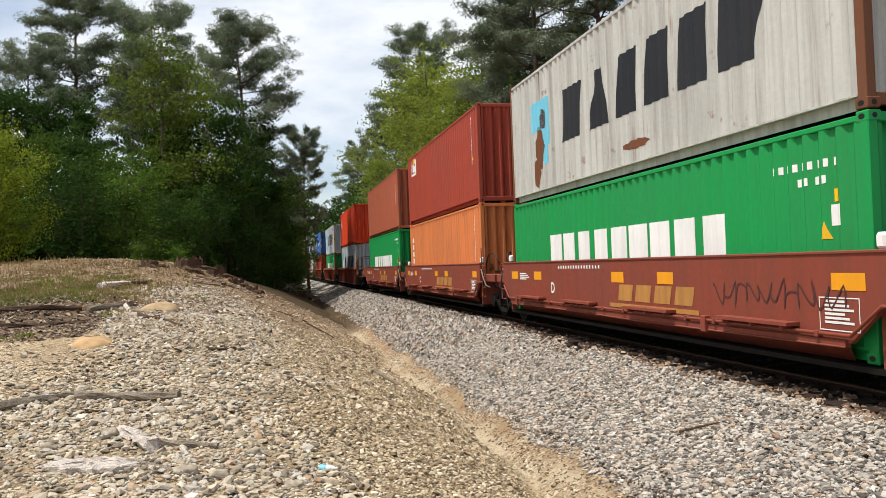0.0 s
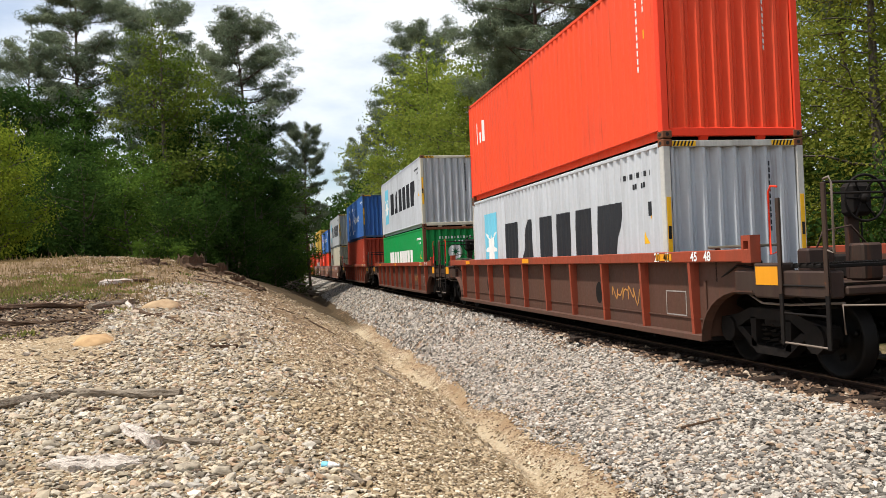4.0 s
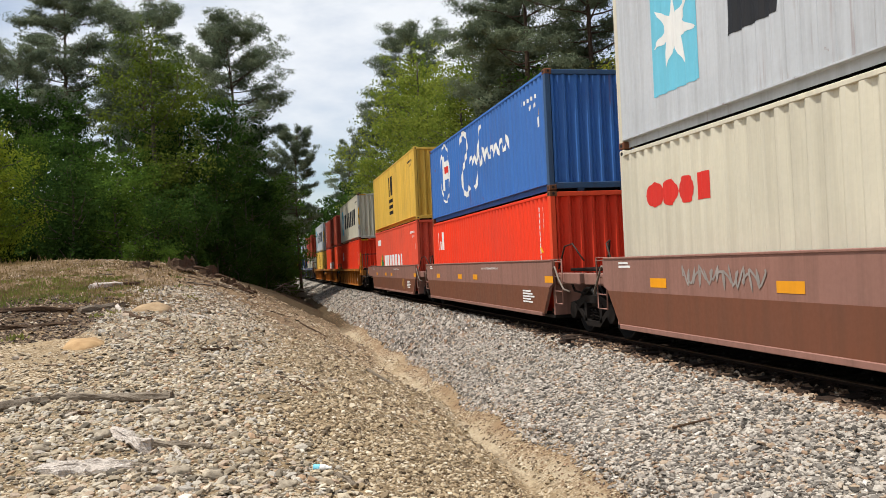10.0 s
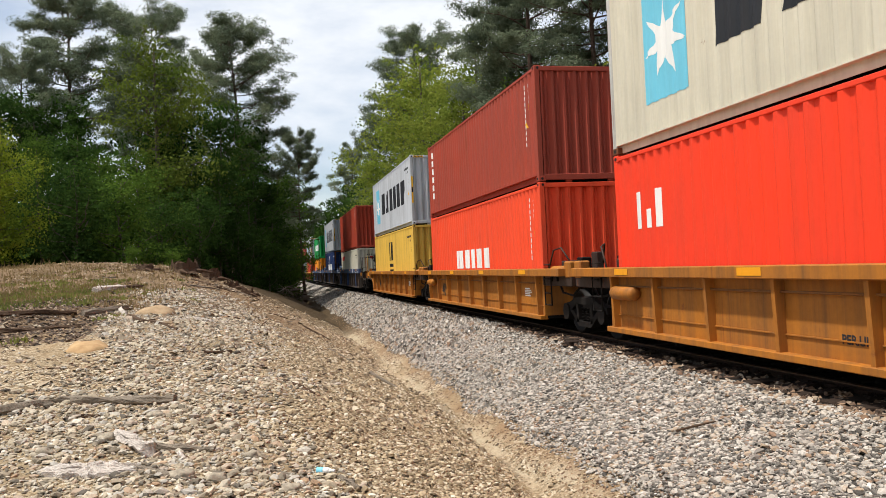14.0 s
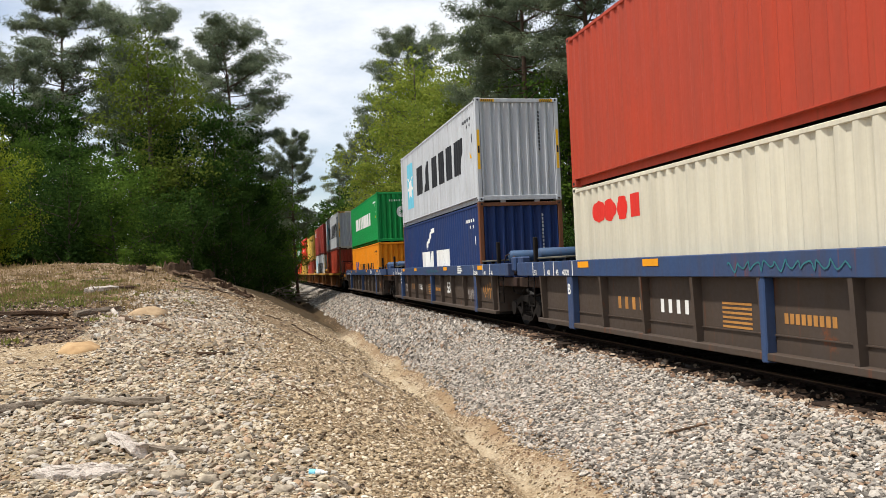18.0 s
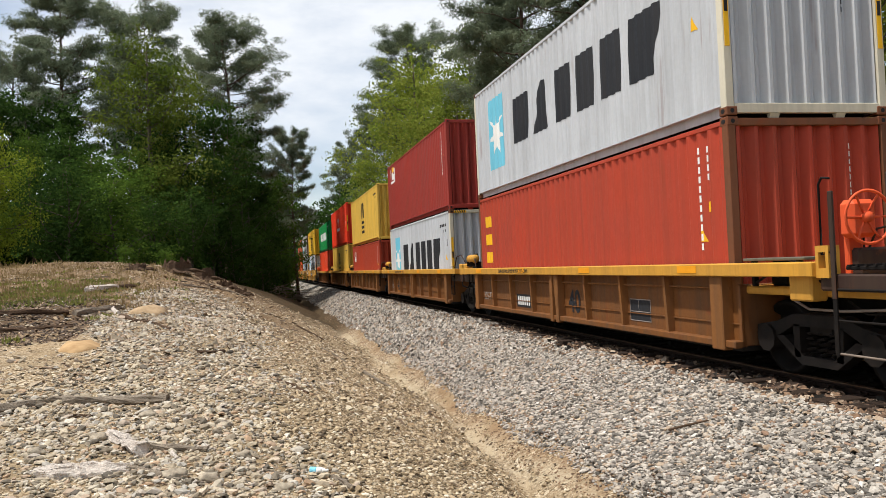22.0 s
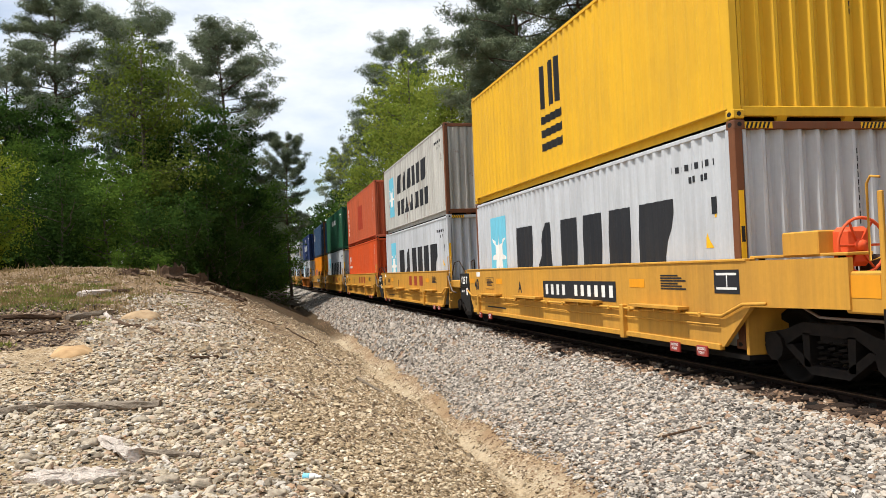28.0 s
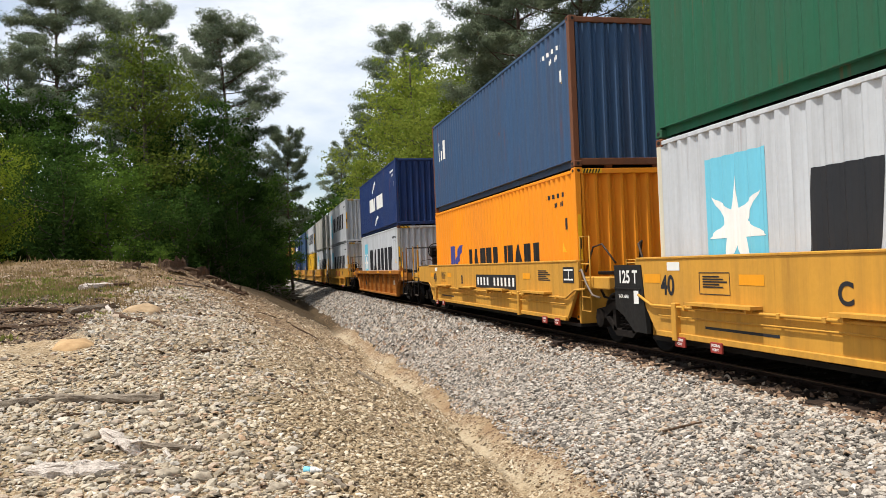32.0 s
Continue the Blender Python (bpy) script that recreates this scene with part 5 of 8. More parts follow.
def end_platform(car, style, s, q, hand):
    """The end of a car that is coupled to the next one: sills, ladders, grab irons, rails, brake gear, coupler, truck. s: -1 front, 1 rear."""
    look_, side, chord, top, bottom, hw, ribs = STYLES[style]
    pm, cm, black, rust = P[side], P[chord], M["black_steel"], P["machine_rust"]
    d0 = (2.35 if style == "smooth_yellow" else 1.85) if s < 0 else 2.25
    d1 = d0 + 0.8

    def bar(name, x0, x1, da, db, z0, z1, material, bevel=0.01, label="", parent=car):
        ya, yb = sorted((s * (hw + da), s * (hw + db)))
        return part(name, box_mesh(name, x0, x1, ya, yb, z0, z1, material, bevel), parent, label)

    def rod(name, pts, r, material, label="", parent=car):
        return part(name, pipe_mesh(name, (s, round(hw, 2), tuple(pts)), [(x, s * (hw + d), z) for x, d, z in pts], r, material), parent, label)
    deck_m = rust if style in ("rib_rust", "rib_blue", "smooth_brown", "smooth_plum") else cm
    body_m = rust if style == "smooth_plum" else pm if not ribs else rust if style in ("rib_rust", "rib_blue") else cm
    bar("end_deck", -1.2, 1.2, -0.1, d1 + 0.05, 1.0, 1.1, deck_m, 0.02)
    bar("draft_sill", -0.35, 0.35, 0.0, d1 + 0.25, 0.7, 1.02, black, 0.02)
    bar("coupler", -0.16, 0.16, d1 + 0.2, 3.45, 0.74, 0.98, black, 0.04, "black steel knuckle coupler")
    if ribs and style != "rib_blue":
        if style != "rib_dirty":
            arch_plate(car, style, s)
        for x in (-1.35, 1.35):
            part("guide_lug", lug_mesh(P["car_rust_chord"] if style == "rib_rust" else cm), car, "slotted steel guide lug", at=(x, s * (hw + (1.7 if style == "rib_dirty" else 1.2)), top - 0.17))
    for x in (-1.38, 1.2):
        if style == "rib_dirty":
            bar("end_sill_beam", x, x + 0.18, 1.6, d1 + 0.02, 1.08, 1.26, rust, 0.02)
            bar("end_block", x - 0.015, x + 0.195, 1.1, 1.48, 0.96, 1.26, cm, 0.02)
            continue
        bar("end_sill_beam", x, x + 0.18, 0.85, d1 + 0.02, 0.97, 1.27, body_m, 0.02)
        block = bar("end_block", x - 0.015, x + 0.195, d0 - 0.55, d0 - 0.02, 0.94, 1.36, body_m if s < 0 else rust, 0.02)
        bar("reflector_panel", x - 0.019, x + 0.05, d0 - 0.5, d0 - 0.06, 1.1, 1.32, P["reflector"], 0.0, "amber reflective panel", block)
    rail_m = cm if style in ("rib_yellow", "smooth_yellow") else rust
    iron = {"rib_rust": P["red"], "smooth_brown": P["car_rust_chord"], "rib_yellow": P["dull_yellow"], "smooth_yellow": cm}.get(style, black)
    for sx in (-1, 1):
        x = sx * 1.4
        for i, d in enumerate((d0, d1)):
            bar("ladder_bar", x - 0.012, x + 0.012, d - 0.03, d + 0.03, 0.42, 1.4, black, 0.004)
            bar("stanchion", x - 0.018, x + 0.018, d - 0.03, d + 0.03, 1.0, 2.12 + 0.1 * i, rail_m, 0.008)
            o = -0.17 if i == 0 else 0.13
            rod("grab_iron", [(x, d, 1.5), (x, d + o, 1.46), (x, d + o, 2.2), (x, d + o * 0.7, 2.27), (x, d, 2.25)], 0.013, iron if i == 0 else P["hose_grey"])
        for zz in (0.44, 0.78, 1.1):
            rod("rung", [(x, d0, zz), (x - sx * 0.02, d0 + 0.06, zz), (x - sx * 0.02, d1 - 0.06, zz), (x, d1, zz)], 0.013, black if zz > 0.5 else P["hose_grey"])
        rod("cut_lever", [(sx * 0.2, d1 + 0.45, 0.95), (sx * 0.9, d1 + 0.3, 0.9), (sx * 1.42, d1 + 0.25, 0.92), (sx * 1.44, d1 + 0.3, 0.62)], 0.012, P["hose_grey"])
    for zz in ((2.1, 2.22) if style == "rib_rust" else (2.22,)):
        rod("crossover_rail", [(-1.4, d1, zz), (1.4, d1, zz)], 0.014, black)
    for x in (0.1,):
        bar("rail_post", x - 0.02, x + 0.02, d1 - 0.02, d1 + 0.02, 1.1, 2.22, black, 0.005)
    walk_ = bar("walkway", -1.34, 1.34, d0 + 0.1, d1 - 0.02, 1.3, 1.34, black, 0.006)
    for k in range(5):
        bar("walkway_bar", -1.36, 1.36, d0 + 0.14 + 0.12 * k, d0 + 0.18 + 0.12 * k, 1.34, 1.355, black, 0.0, parent=walk_)
    bar("running_board", -1.3, -0.98, 0.1, d0 - 0.6, top + 0.02, top + 0.055, P["board_grey"] if ribs or s > 0 else deck_m, 0.008, "weathered grey running board")
    for d in (0.25, d0 - 0.75):
        bar("board_bracket", -1.27, -1.2, d - 0.03, d + 0.03, 1.1, top + 0.02, black)
    if style == "smooth_yellow" and s < 0:
        bar("control_box", -1.32, -0.86, 0.75, 1.35, top + 0.03, top + 0.3, cm, 0.015, "yellow control box on the car end")
    for k, (xx, d, w_, l_, z0, z1) in enumerate(((-1.05, 0.45, 0.26, 0.34, 1.1, 1.4), (-0.75, 1.35, 0.4, 0.22, 1.1, 1.52), (0.25, 0.75, 0.5, 0.4, 1.1, 1.42), (-0.2, 1.6, 0.3, 0.26, 1.1, 1.56), (0.7, 1.5, 0.3, 0.3, 1.1, 1.35))):
        part("machine_box", box_mesh("machine_box", xx, xx + w_, s * (hw + d) - l_ / 2, s * (hw + d) + l_ / 2, z0, z1, rust if k % 2 else black, 0.03), car)
    rod("bent_pipe", [(-1.25, 0.3, 1.15), (-1.3, 0.8, 1.33), (-1.3, 1.2, 1.3), (-1.28, 1.55, 1.15)], 0.016, black)
    rod("bent_pipe", [(-0.6, 1.3, 1.3), (-0.55, 1.5, 1.72), (-0.2, 1.55, 1.78), (0.2, 1.5, 1.4)], 0.014, rust)
    rod("bent_pipe", [(-1.2, 0.9, 0.96), (-1.22, 1.2, 0.86), (-1.22, d0 - 0.1, 0.86), (-1.2, d1, 0.92)], 0.016, P["hose_grey"])
    rod("chain", [(-1.0, d0 - 0.3, 0.95), (-1.02, d0, 0.82), (-1.0, d0 + 0.4, 0.84), (-0.9, d1, 0.95)], 0.012, black)
    if s < 0:
        wm = P["safety_orange"] if hand == "orange" else black
        bx, bd, bz = {"smooth_yellow": (-0.95, 1.2, 1.62), "rib_blue": (-0.35, 1.25, 2.2), "rib_yellow": (-0.2, 2.2, 2.1), "rib_dirty": (-0.7, 1.2, 1.85)}.get(style, (0.1, 1.1, 2.12))
        stand = bar("brake_stand", bx - 0.09, bx + 0.09, bd + 0.06, bd + 0.14, 1.1, bz + 0.1, wm if hand == "orange" else rust, 0.015)
        part("brake_wheel", brake_wheel_mesh(wm), stand, "spoked hand brake wheel", at=(bx, s * (hw + bd + 0.36), bz))
        bar("gear_box", bx - 0.18, bx + 0.16, bd + 0.1, bd + 0.32, bz - 0.22, bz + 0.2, wm, 0.05, parent=stand)
        rod("brake_chain", [(bx + 0.1, bd + 0.15, bz - 0.2), (bx + 0.12, bd + 0.15, 1.1)], 0.012, black, parent=stand)
    else:
        tank = bmesh.new()
        tube(tank, [(-0.9, s * (hw + 0.9), 1.35), (-0.82, s * (hw + 0.9), 1.35), (0.5, s * (hw + 0.9), 1.35), (0.58, s * (hw + 0.9), 1.35)], [0.12, 0.2, 0.2, 0.12], 14)
        part("air_tank", tank, car, material=cm, smooth=True)
    rod("air_hose", [(-0.5, d1, 0.9), (-0.55, d1 + 0.35, 0.6), (-0.5, d1 + 0.7, 0.55), (-0.4, d1 + 0.9, 0.75)], 0.025, black)
    truck(car, s * (hw + 1.15), q)


def joint_end(car, style, s, q, gap):
    """The end of a unit that shares a truck with its neighbour."""
    look_, side, chord, top, bottom, hw, ribs = STYLES[style]
    cm = P[chord]
    mid = s * (6.096 + gap / 2)
    lad = M["black_steel"] if ribs else cm
    a, b = sorted((s * (hw - 0.05), mid - s * 0.12))
    part("joint_arm", box_mesh("joint_arm", -0.5, 0.5, a, b, 0.72, 1.06, M["black_steel"], 0.03), car)
    for x in (-1.3, 1.12):
        part("side_bearing", box_mesh("side_bearing", x, x + 0.18, a, b, 1.0, 1.22, P["machine_rust"] if ribs else cm, 0.02), car)
        if ribs:
            part("end_lug", box_mesh("end_lug", x - 0.02, x + 0.2, b - 0.3 if s > 0 else a, b if s > 0 else a + 0.3, top - 0.2, top + 0.14, cm, 0.03), car)
    for k, (yy, zz, w_, h_) in enumerate(() if not ribs else ((0.35, 1.45, 0.3, 0.14), (0.75, 1.52, 0.22, 0.2), (1.05, 1.4, 0.16, 0.3))):
        part("valve_box", box_mesh("valve_box", -0.95 + 0.2 * k, -0.95 + 0.2 * k + w_, s * (hw + yy) - 0.14, s * (hw + yy) + 0.14, 1.28, 1.28 + h_ + 0.1, P["machine_rust"] if k != 1 else M["black_steel"], 0.02), car)
    part("bent_lever", pipe_mesh("bent_lever", (s, round(hw, 2), "lever"), [(-1.25, s * (hw + 0.2), 1.3), (-1.22, s * (hw + 0.5), 1.75), (-1.1, s * (hw + 0.62), 1.8), (-1.0, s * (hw + 0.95), 1.45)], 0.018, P["machine_rust"]), car)
    for x in (-1.36, 1.36):
        yy = s * (hw + 0.45)
        hi = 1.95 if style in ("smooth_brown", "smooth_yellow") and s < 0 else 1.3 if ribs else 1.5
        part("grab_ladder", pipe_mesh("grab_ladder", (x, s, round(hw, 2), hi), [(x, yy - 0.2, 0.6), (x, yy - 0.2, hi), (x, yy + 0.2, hi), (x, yy + 0.2, 0.6), (x, yy - 0.2, 0.6)], 0.016, lad), car)
        for zz in (0.85, 1.15, 1.45):
            part("rung", pipe_mesh("rung", (x, s, zz, round(hw, 2)), [(x, yy - 0.2, zz), (x, yy + 0.2, zz)], 0.012, lad), car)
    part("hose_loop", pipe_mesh("hose_loop", (s, round(hw, 2)), [(-1.0, s * (hw + 0.1), 1.15), (-1.08, s * (hw + 0.6), 0.85), (-1.05, s * (hw + 1.1), 0.8), (-1.0, s * (hw + 1.5), 1.05)], 0.024, M["black_steel"]), car)
    if not ribs:
        part("grey_hose", pipe_mesh("grey_hose", (s, round(hw, 2)), [(-1.38, s * (hw + 0.15), 1.3), (-1.4, s * (hw + 0.35), 1.35), (-1.4, s * (hw + 0.55), 1.1), (-1.38, s * (hw + 0.75), 0.9), (-1.3, s * (hw + 0.9), 0.85)], 0.02, P["hose_grey"]), car, "grey rubber air hose")
        if style == "smooth_brown":
            for x in (-1.32, 1.2):
                part("guide_plate", box_mesh("guide_plate", x, x + 0.1, s * hw - 0.06, s * hw + 0.08, top + 0.03, top + 0.2, P["white"], 0.03), car, "white container guide plate")
    part("cable_tray", box_mesh("cable_tray", -0.9, 0.4, a, b, 1.24, 1.3, M["black_steel"], 0.01), car)
    if style == "rib_yellow" and s > 0:
        tank = bmesh.new()
        tube(tank, [(-1.39, hw - 1.15, 0.94), (-1.39, hw - 1.11, 0.94), (-1.39, hw - 0.4, 0.94), (-1.39, hw - 0.36, 0.94)], [0.07, 0.115, 0.115, 0.07], 14)
        part("side_reservoir", tank, car, "yellow air reservoir under the top chord", cm, smooth=True)
    if style in ("rib_yellow", "rib_dirty"):
        yc, zc = s * (hw + 0.75), 1.3 if style == "rib_yellow" else 1.66
        if (s > 0) == (style == "rib_dirty"):
            tank = bmesh.new()
            tube(tank, [(-1.2, yc - 0.32, zc), (-1.2, yc - 0.28, zc), (-1.2, yc + 0.28, zc), (-1.2, yc + 0.32, zc)], [0.06, 0.12, 0.12, 0.06], 14)
            part("air_tank", tank, car, "small yellow air reservoir", cm, smooth=True)
            for d in (-0.18, 0.18):
                part("tank_strap", box_mesh("tank_strap", -1.34, -1.06, yc + d - 0.02, yc + d + 0.02, zc - 0.2, zc - 0.08, M["black_steel"], 0.005), car)
    if style == "rib_blue":
        tank = bmesh.new()
        yc = s * (hw + 0.55)
        tube(tank, [(-1.15, yc, 1.72), (-1.1, yc, 1.72), (0.0, yc, 1.72), (0.05, yc, 1.72)], [0.09, 0.15, 0.15, 0.09], 14)
        part("air_tank", tank, car, material=P["slate"], smooth=True)
        part("running_board", box_mesh("running_board", -1.3, -0.75, min(s * 6.4, s * (hw + 0.2)), max(s * 6.4, s * (hw + 0.2)), 1.62, 1.66, P["board_grey"], 0.01), car, "weathered grey running board")
        for d in (6.5, 7.3):
            part("board_bracket", box_mesh("board_bracket", -1.28, -1.2, s * d - 0.05, s * d + 0.05, 1.5, 1.63, M["black_steel"]), car)
        part("end_post", box_mesh("end_post", -1.36, -1.28, s * (hw + 0.2) - 0.05, s * (hw + 0.2) + 0.05, 1.5, 2.1, M["black_steel"], 0.01), car)
    if s > 0:
        truck(car, mid, q)


def side_outline(style, s_front, s_rear):
    """Outline of a smooth side sheet in (y, z): a deep well with raised ends."""
    look_, side, chord, top, bottom, hw, ribs = STYLES[style]
    pts = []
    for s, kind in ((-1, s_front), (1, s_rear)):
        e = hw + (1.9 if kind == "platform" else 0.25)
        run = [(s * e, top), (s * e, 0.98 if kind == "platform" else 1.0), (s * (hw + (0.25 if kind == "platform" else 0.1)), 0.95), (s * (hw - 0.35), bottom)]
        pts += run if s < 0 else run[::-1]
    return pts


def well_car(style, q, front, rear, gap_f, gap_r, marks=(), hand="black", label_extra=""):
    look_, side, chord, top, bottom, hw, ribs = STYLES[style]
    pm, cm = P[side], P[chord]
    car = thing("well_car", look_ + label_extra, "railway car", "well cars of the train", (TRACK_X, q, 0))
    for sx in (-1, 1):
        if ribs:
            x0, x1 = sorted((sx * (XS - 0.15), sx * (XS - 0.17)))
            part("side_sheet", box_mesh("side_sheet", x0, x1, -hw, hw, bottom, top - 0.1, pm), car)
            lip = 0.06 if style in ("rib_yellow", "rib_dirty") else 0.0
            past = {"rib_blue": 0.75, "rib_dirty": 1.6}.get(style, 1.25)
            x0, x1 = sorted((sx * (XS + lip), sx * (XS - 0.16)))
            e0 = -(6.096 + gap_f / 2 - 0.35) if front != "platform" else -hw - past
            e1 = 6.096 + gap_r / 2 - 0.35 if rear != "platform" else hw + past
            part("top_chord", box_mesh("top_chord", x0, x1, e0, e1, top - (0.3 if style == "rib_blue" else 0.16), top, cm, 0.012), car)
            part("bottom_chord", box_mesh("bottom_chord", min(sx * (XS - 0.02), sx * (XS - 0.2)), max(sx * (XS - 0.02), sx * (XS - 0.2)), -hw, hw, bottom - 0.02, bottom + 0.07, pm, 0.01), car)
            part("weld_seam", box_mesh("weld_seam", min(sx * (XS - 0.13), sx * (XS - 0.152)), max(sx * (XS - 0.13), sx * (XS - 0.152)), -hw, hw, bottom + 0.27, bottom + 0.285, pm), car)
            n = round((2 * hw - 0.5) / 1.55) + 1
            rib_m = {"rib_blue": pm, "rib_yellow": P["car_yellow"], "rib_dirty": P["rib_brown"]}.get(style, cm)
            deep = 0.3 if style == "rib_blue" else 0.16
            for i in range(n):
                yy = -hw + 0.25 + (2 * hw - 0.5) * i / (n - 1)

                def rib():
                    bm = bmesh.new()
                    o = sx * (XS - 0.01)
                    inn = sx * (XS - 0.155)
                    vs = [(inn, -0.04, 0), (o, -0.035, 0.0), (o, 0.035, 0.0), (inn, 0.04, 0)]
                    z0, z1 = bottom + 0.05, top - deep
                    lo = [bm.verts.new((x if x == inn else sx * (XS - 0.05), y, z0)) for x, y, _ in vs]
                    hi = [bm.verts.new((x, y, z1)) for x, y, _ in vs]
                    for k in range(4):
                        bm.faces.new((lo[k], lo[(k + 1) % 4], hi[(k + 1) % 4], hi[k]))
                    bm.faces.new(lo)
                    return to_mesh("rib", bm, rib_m)
                part("rib", cached(("rib", sx, style), rib), car, at=(0, yy, 0))
            if style == "rib_rust":
                for yy in (-3.48, 4.36):
                    def hole():
                        bm = bmesh.new()
                        prism(bm, [(0.15 * math.cos(a * math.tau / 18), 0.2 * math.sin(a * math.tau / 18)) for a in range(18)], sx * (XS - 0.149), sx * (XS - 0.16))
                        return to_mesh("side_hole", bm, M["black_steel"])
                    part("side_hole", cached(("side_hole", sx), hole), car, "round drain hole", at=(0, yy, 0.84))
            if style == "rib_blue":
                for yy in (-6.0, -0.05, 6.0):
                    w_ = 0.06 if abs(yy) < 1 else 0.13
                    x0, x1 = sorted((sx * (XS - 0.012), sx * (XS - 0.156)))
                    part("wide_post", box_mesh("wide_post", x0, x1, -w_, w_, bottom - 0.05, top - 0.3, P["car_blue"], 0.015), car, "broad slate blue side post", at=(0, yy, 0))
            elif style == "rib_dirty":
                x0, x1 = sorted((sx * (XS + 0.01), sx * (XS - 0.156)))
                for yy, w_ in ((-5.95, 0.14), (-0.16, 0.07), (0.16, 0.07), (5.95, 0.14)):
                    part("wide_post", box_mesh("wide_post", x0, x1, -w_, w_, bottom - 0.06, top - 0.16, P["rib_brown"], 0.015), car, at=(0, yy, 0))
            if lip:
                part("air_pipe", pipe_mesh("air_pipe", (sx, style), [(sx * (XS - 0.1), -hw + 0.2, top - 0.32), (sx * (XS - 0.1), 0.0, top - 0.31), (sx * (XS - 0.1), hw - 0.2, top - 0.32)], 0.016, P["rib_brown"]), car)
        else:
            def sheet():
                bm = bmesh.new()
                prism(bm, side_outline(style, front, rear), sx * (XS - 0.06), sx * XS)
                bmesh.ops.recalc_face_normals(bm, faces=bm.faces)
                return to_mesh("side_sheet", bm, pm)
            part("side_sheet", cached(("sheet", style, front, rear, sx), sheet), car)
            if style == "smooth_plum":
                def skirt():
                    bm = bmesh.new()
                    prism(bm, [(-hw + 0.35, bottom), (hw - 0.35, bottom), (hw + 0.08, 0.93), (-hw - 0.08, 0.93)], sx * (XS - 0.02), sx * (XS + 0.004))
                    bmesh.ops.recalc_face_normals(bm, faces=bm.faces)
                    return to_mesh("lower_skirt", bm, P["car_plum_low"])
                part("lower_skirt", cached(("skirt", sx), skirt), car, "darker brown lower side plate")
            x0, x1 = sorted((sx * (XS + 0.015), sx * (XS - 0.14)))
            part("top_chord", box_mesh("top_chord", x0, x1, -hw - 0.2, hw + 0.2, top - 0.005, top + 0.03, cm, 0.008), car)
            x0, x1 = sorted((sx * (XS + 0.03), sx * (XS - 0.05)))
            part("bottom_chord", box_mesh("bottom_chord", x0, x1, -hw + 0.4, hw - 0.4, bottom - 0.05, bottom + 0.03, cm, 0.008), car)
    part("well_floor", box_mesh("well_floor", -1.3, 1.3, -hw, hw, 0.28, 0.34, M["black_steel"]), car)
    for s in (-1, 1):
        part("bulkhead", box_mesh("bulkhead", -1.3, 1.3, min(s * hw, s * (hw - 0.06)), max(s * hw, s * (hw - 0.06)), 0.34, 1.12, P[side], 0.01), car)
    if not ribs and style != "smooth_plum":
        if style == "smooth_brown":
            for sx in (-1, 1):
                def belly():
                    bm = bmesh.new()
                    v = [bm.verts.new(p) for p in ((sx * (XS - 0.01), -hw + 0.4, bottom + 0.02), (sx * (XS - 0.01), hw - 0.4, bottom + 0.02), (sx * (XS - 0.26), hw - 0.6, 0.36), (sx * (XS - 0.26), -hw + 0.6, 0.36))]
                    bm.faces.new(v)
                    bmesh.ops.solidify(bm, geom=bm.faces[:], thickness=0.02)
                    return to_mesh("belly_plate", bm, pm)
                part("belly_plate", cached(("belly", sx), belly), car, "lower side plate bent in under the car")
        xx = -XS - 0.04
        pz = 0.82 if style == "smooth_yellow" else 0.66
        part("air_pipe", pipe_mesh("air_pipe", style, [(xx, -hw - 0.6, 1.0), (xx, -hw - 0.15, 0.98), (xx, -hw + 0.3, pz), (xx, hw - 0.3, pz), (xx, hw + 0.1, 0.96)], 0.022, cm), car)
        part("brake_pipe", pipe_mesh("brake_pipe", style, [(xx + 0.01, -hw + 0.4, pz - 0.12), (xx + 0.01, -1.0, pz - 0.14), (xx + 0.01, 2.0, pz - 0.12), (xx + 0.01, hw - 0.5, pz - 0.14)], 0.012, cm), car)
        for i, yy in enumerate((-4.4, -1.6, 1.3, 4.1)):
            def board():
                bm = bmesh.new()
                prism(bm, [(-0.75, 0.05), (0.75, 0.05), (0.75, 0.09), (-0.75, 0.09)], -0.17, 0.0)
                for y in (-0.6, 0.0, 0.6):
                    prism(bm, [(y - 0.02, 0.0), (y + 0.02, 0.0), (y + 0.02, 0.051), (y - 0.02, 0.051)], -0.14, 0.0)
                return to_mesh("step_board", bm, cm)
            part("step_board", cached(("board", style), board), car, at=(-XS, yy, pz))
            part("pipe_bracket", box_mesh("pipe_bracket", -XS - 0.08, -XS + 0.01, -0.06, 0.06, bottom - 0.08, pz + 0.06, cm, 0.01), car, at=(0, yy + 1.2, 0)) if i in (0, 3) else None
            for d in (-1.1, 0.95):
                part("pipe_clamp", box_mesh("pipe_clamp", -XS - 0.07, -XS + 0.005, -0.03, 0.03, pz - 0.04, pz + 0.03, cm, 0.006), car, at=(0, yy + d, 0))
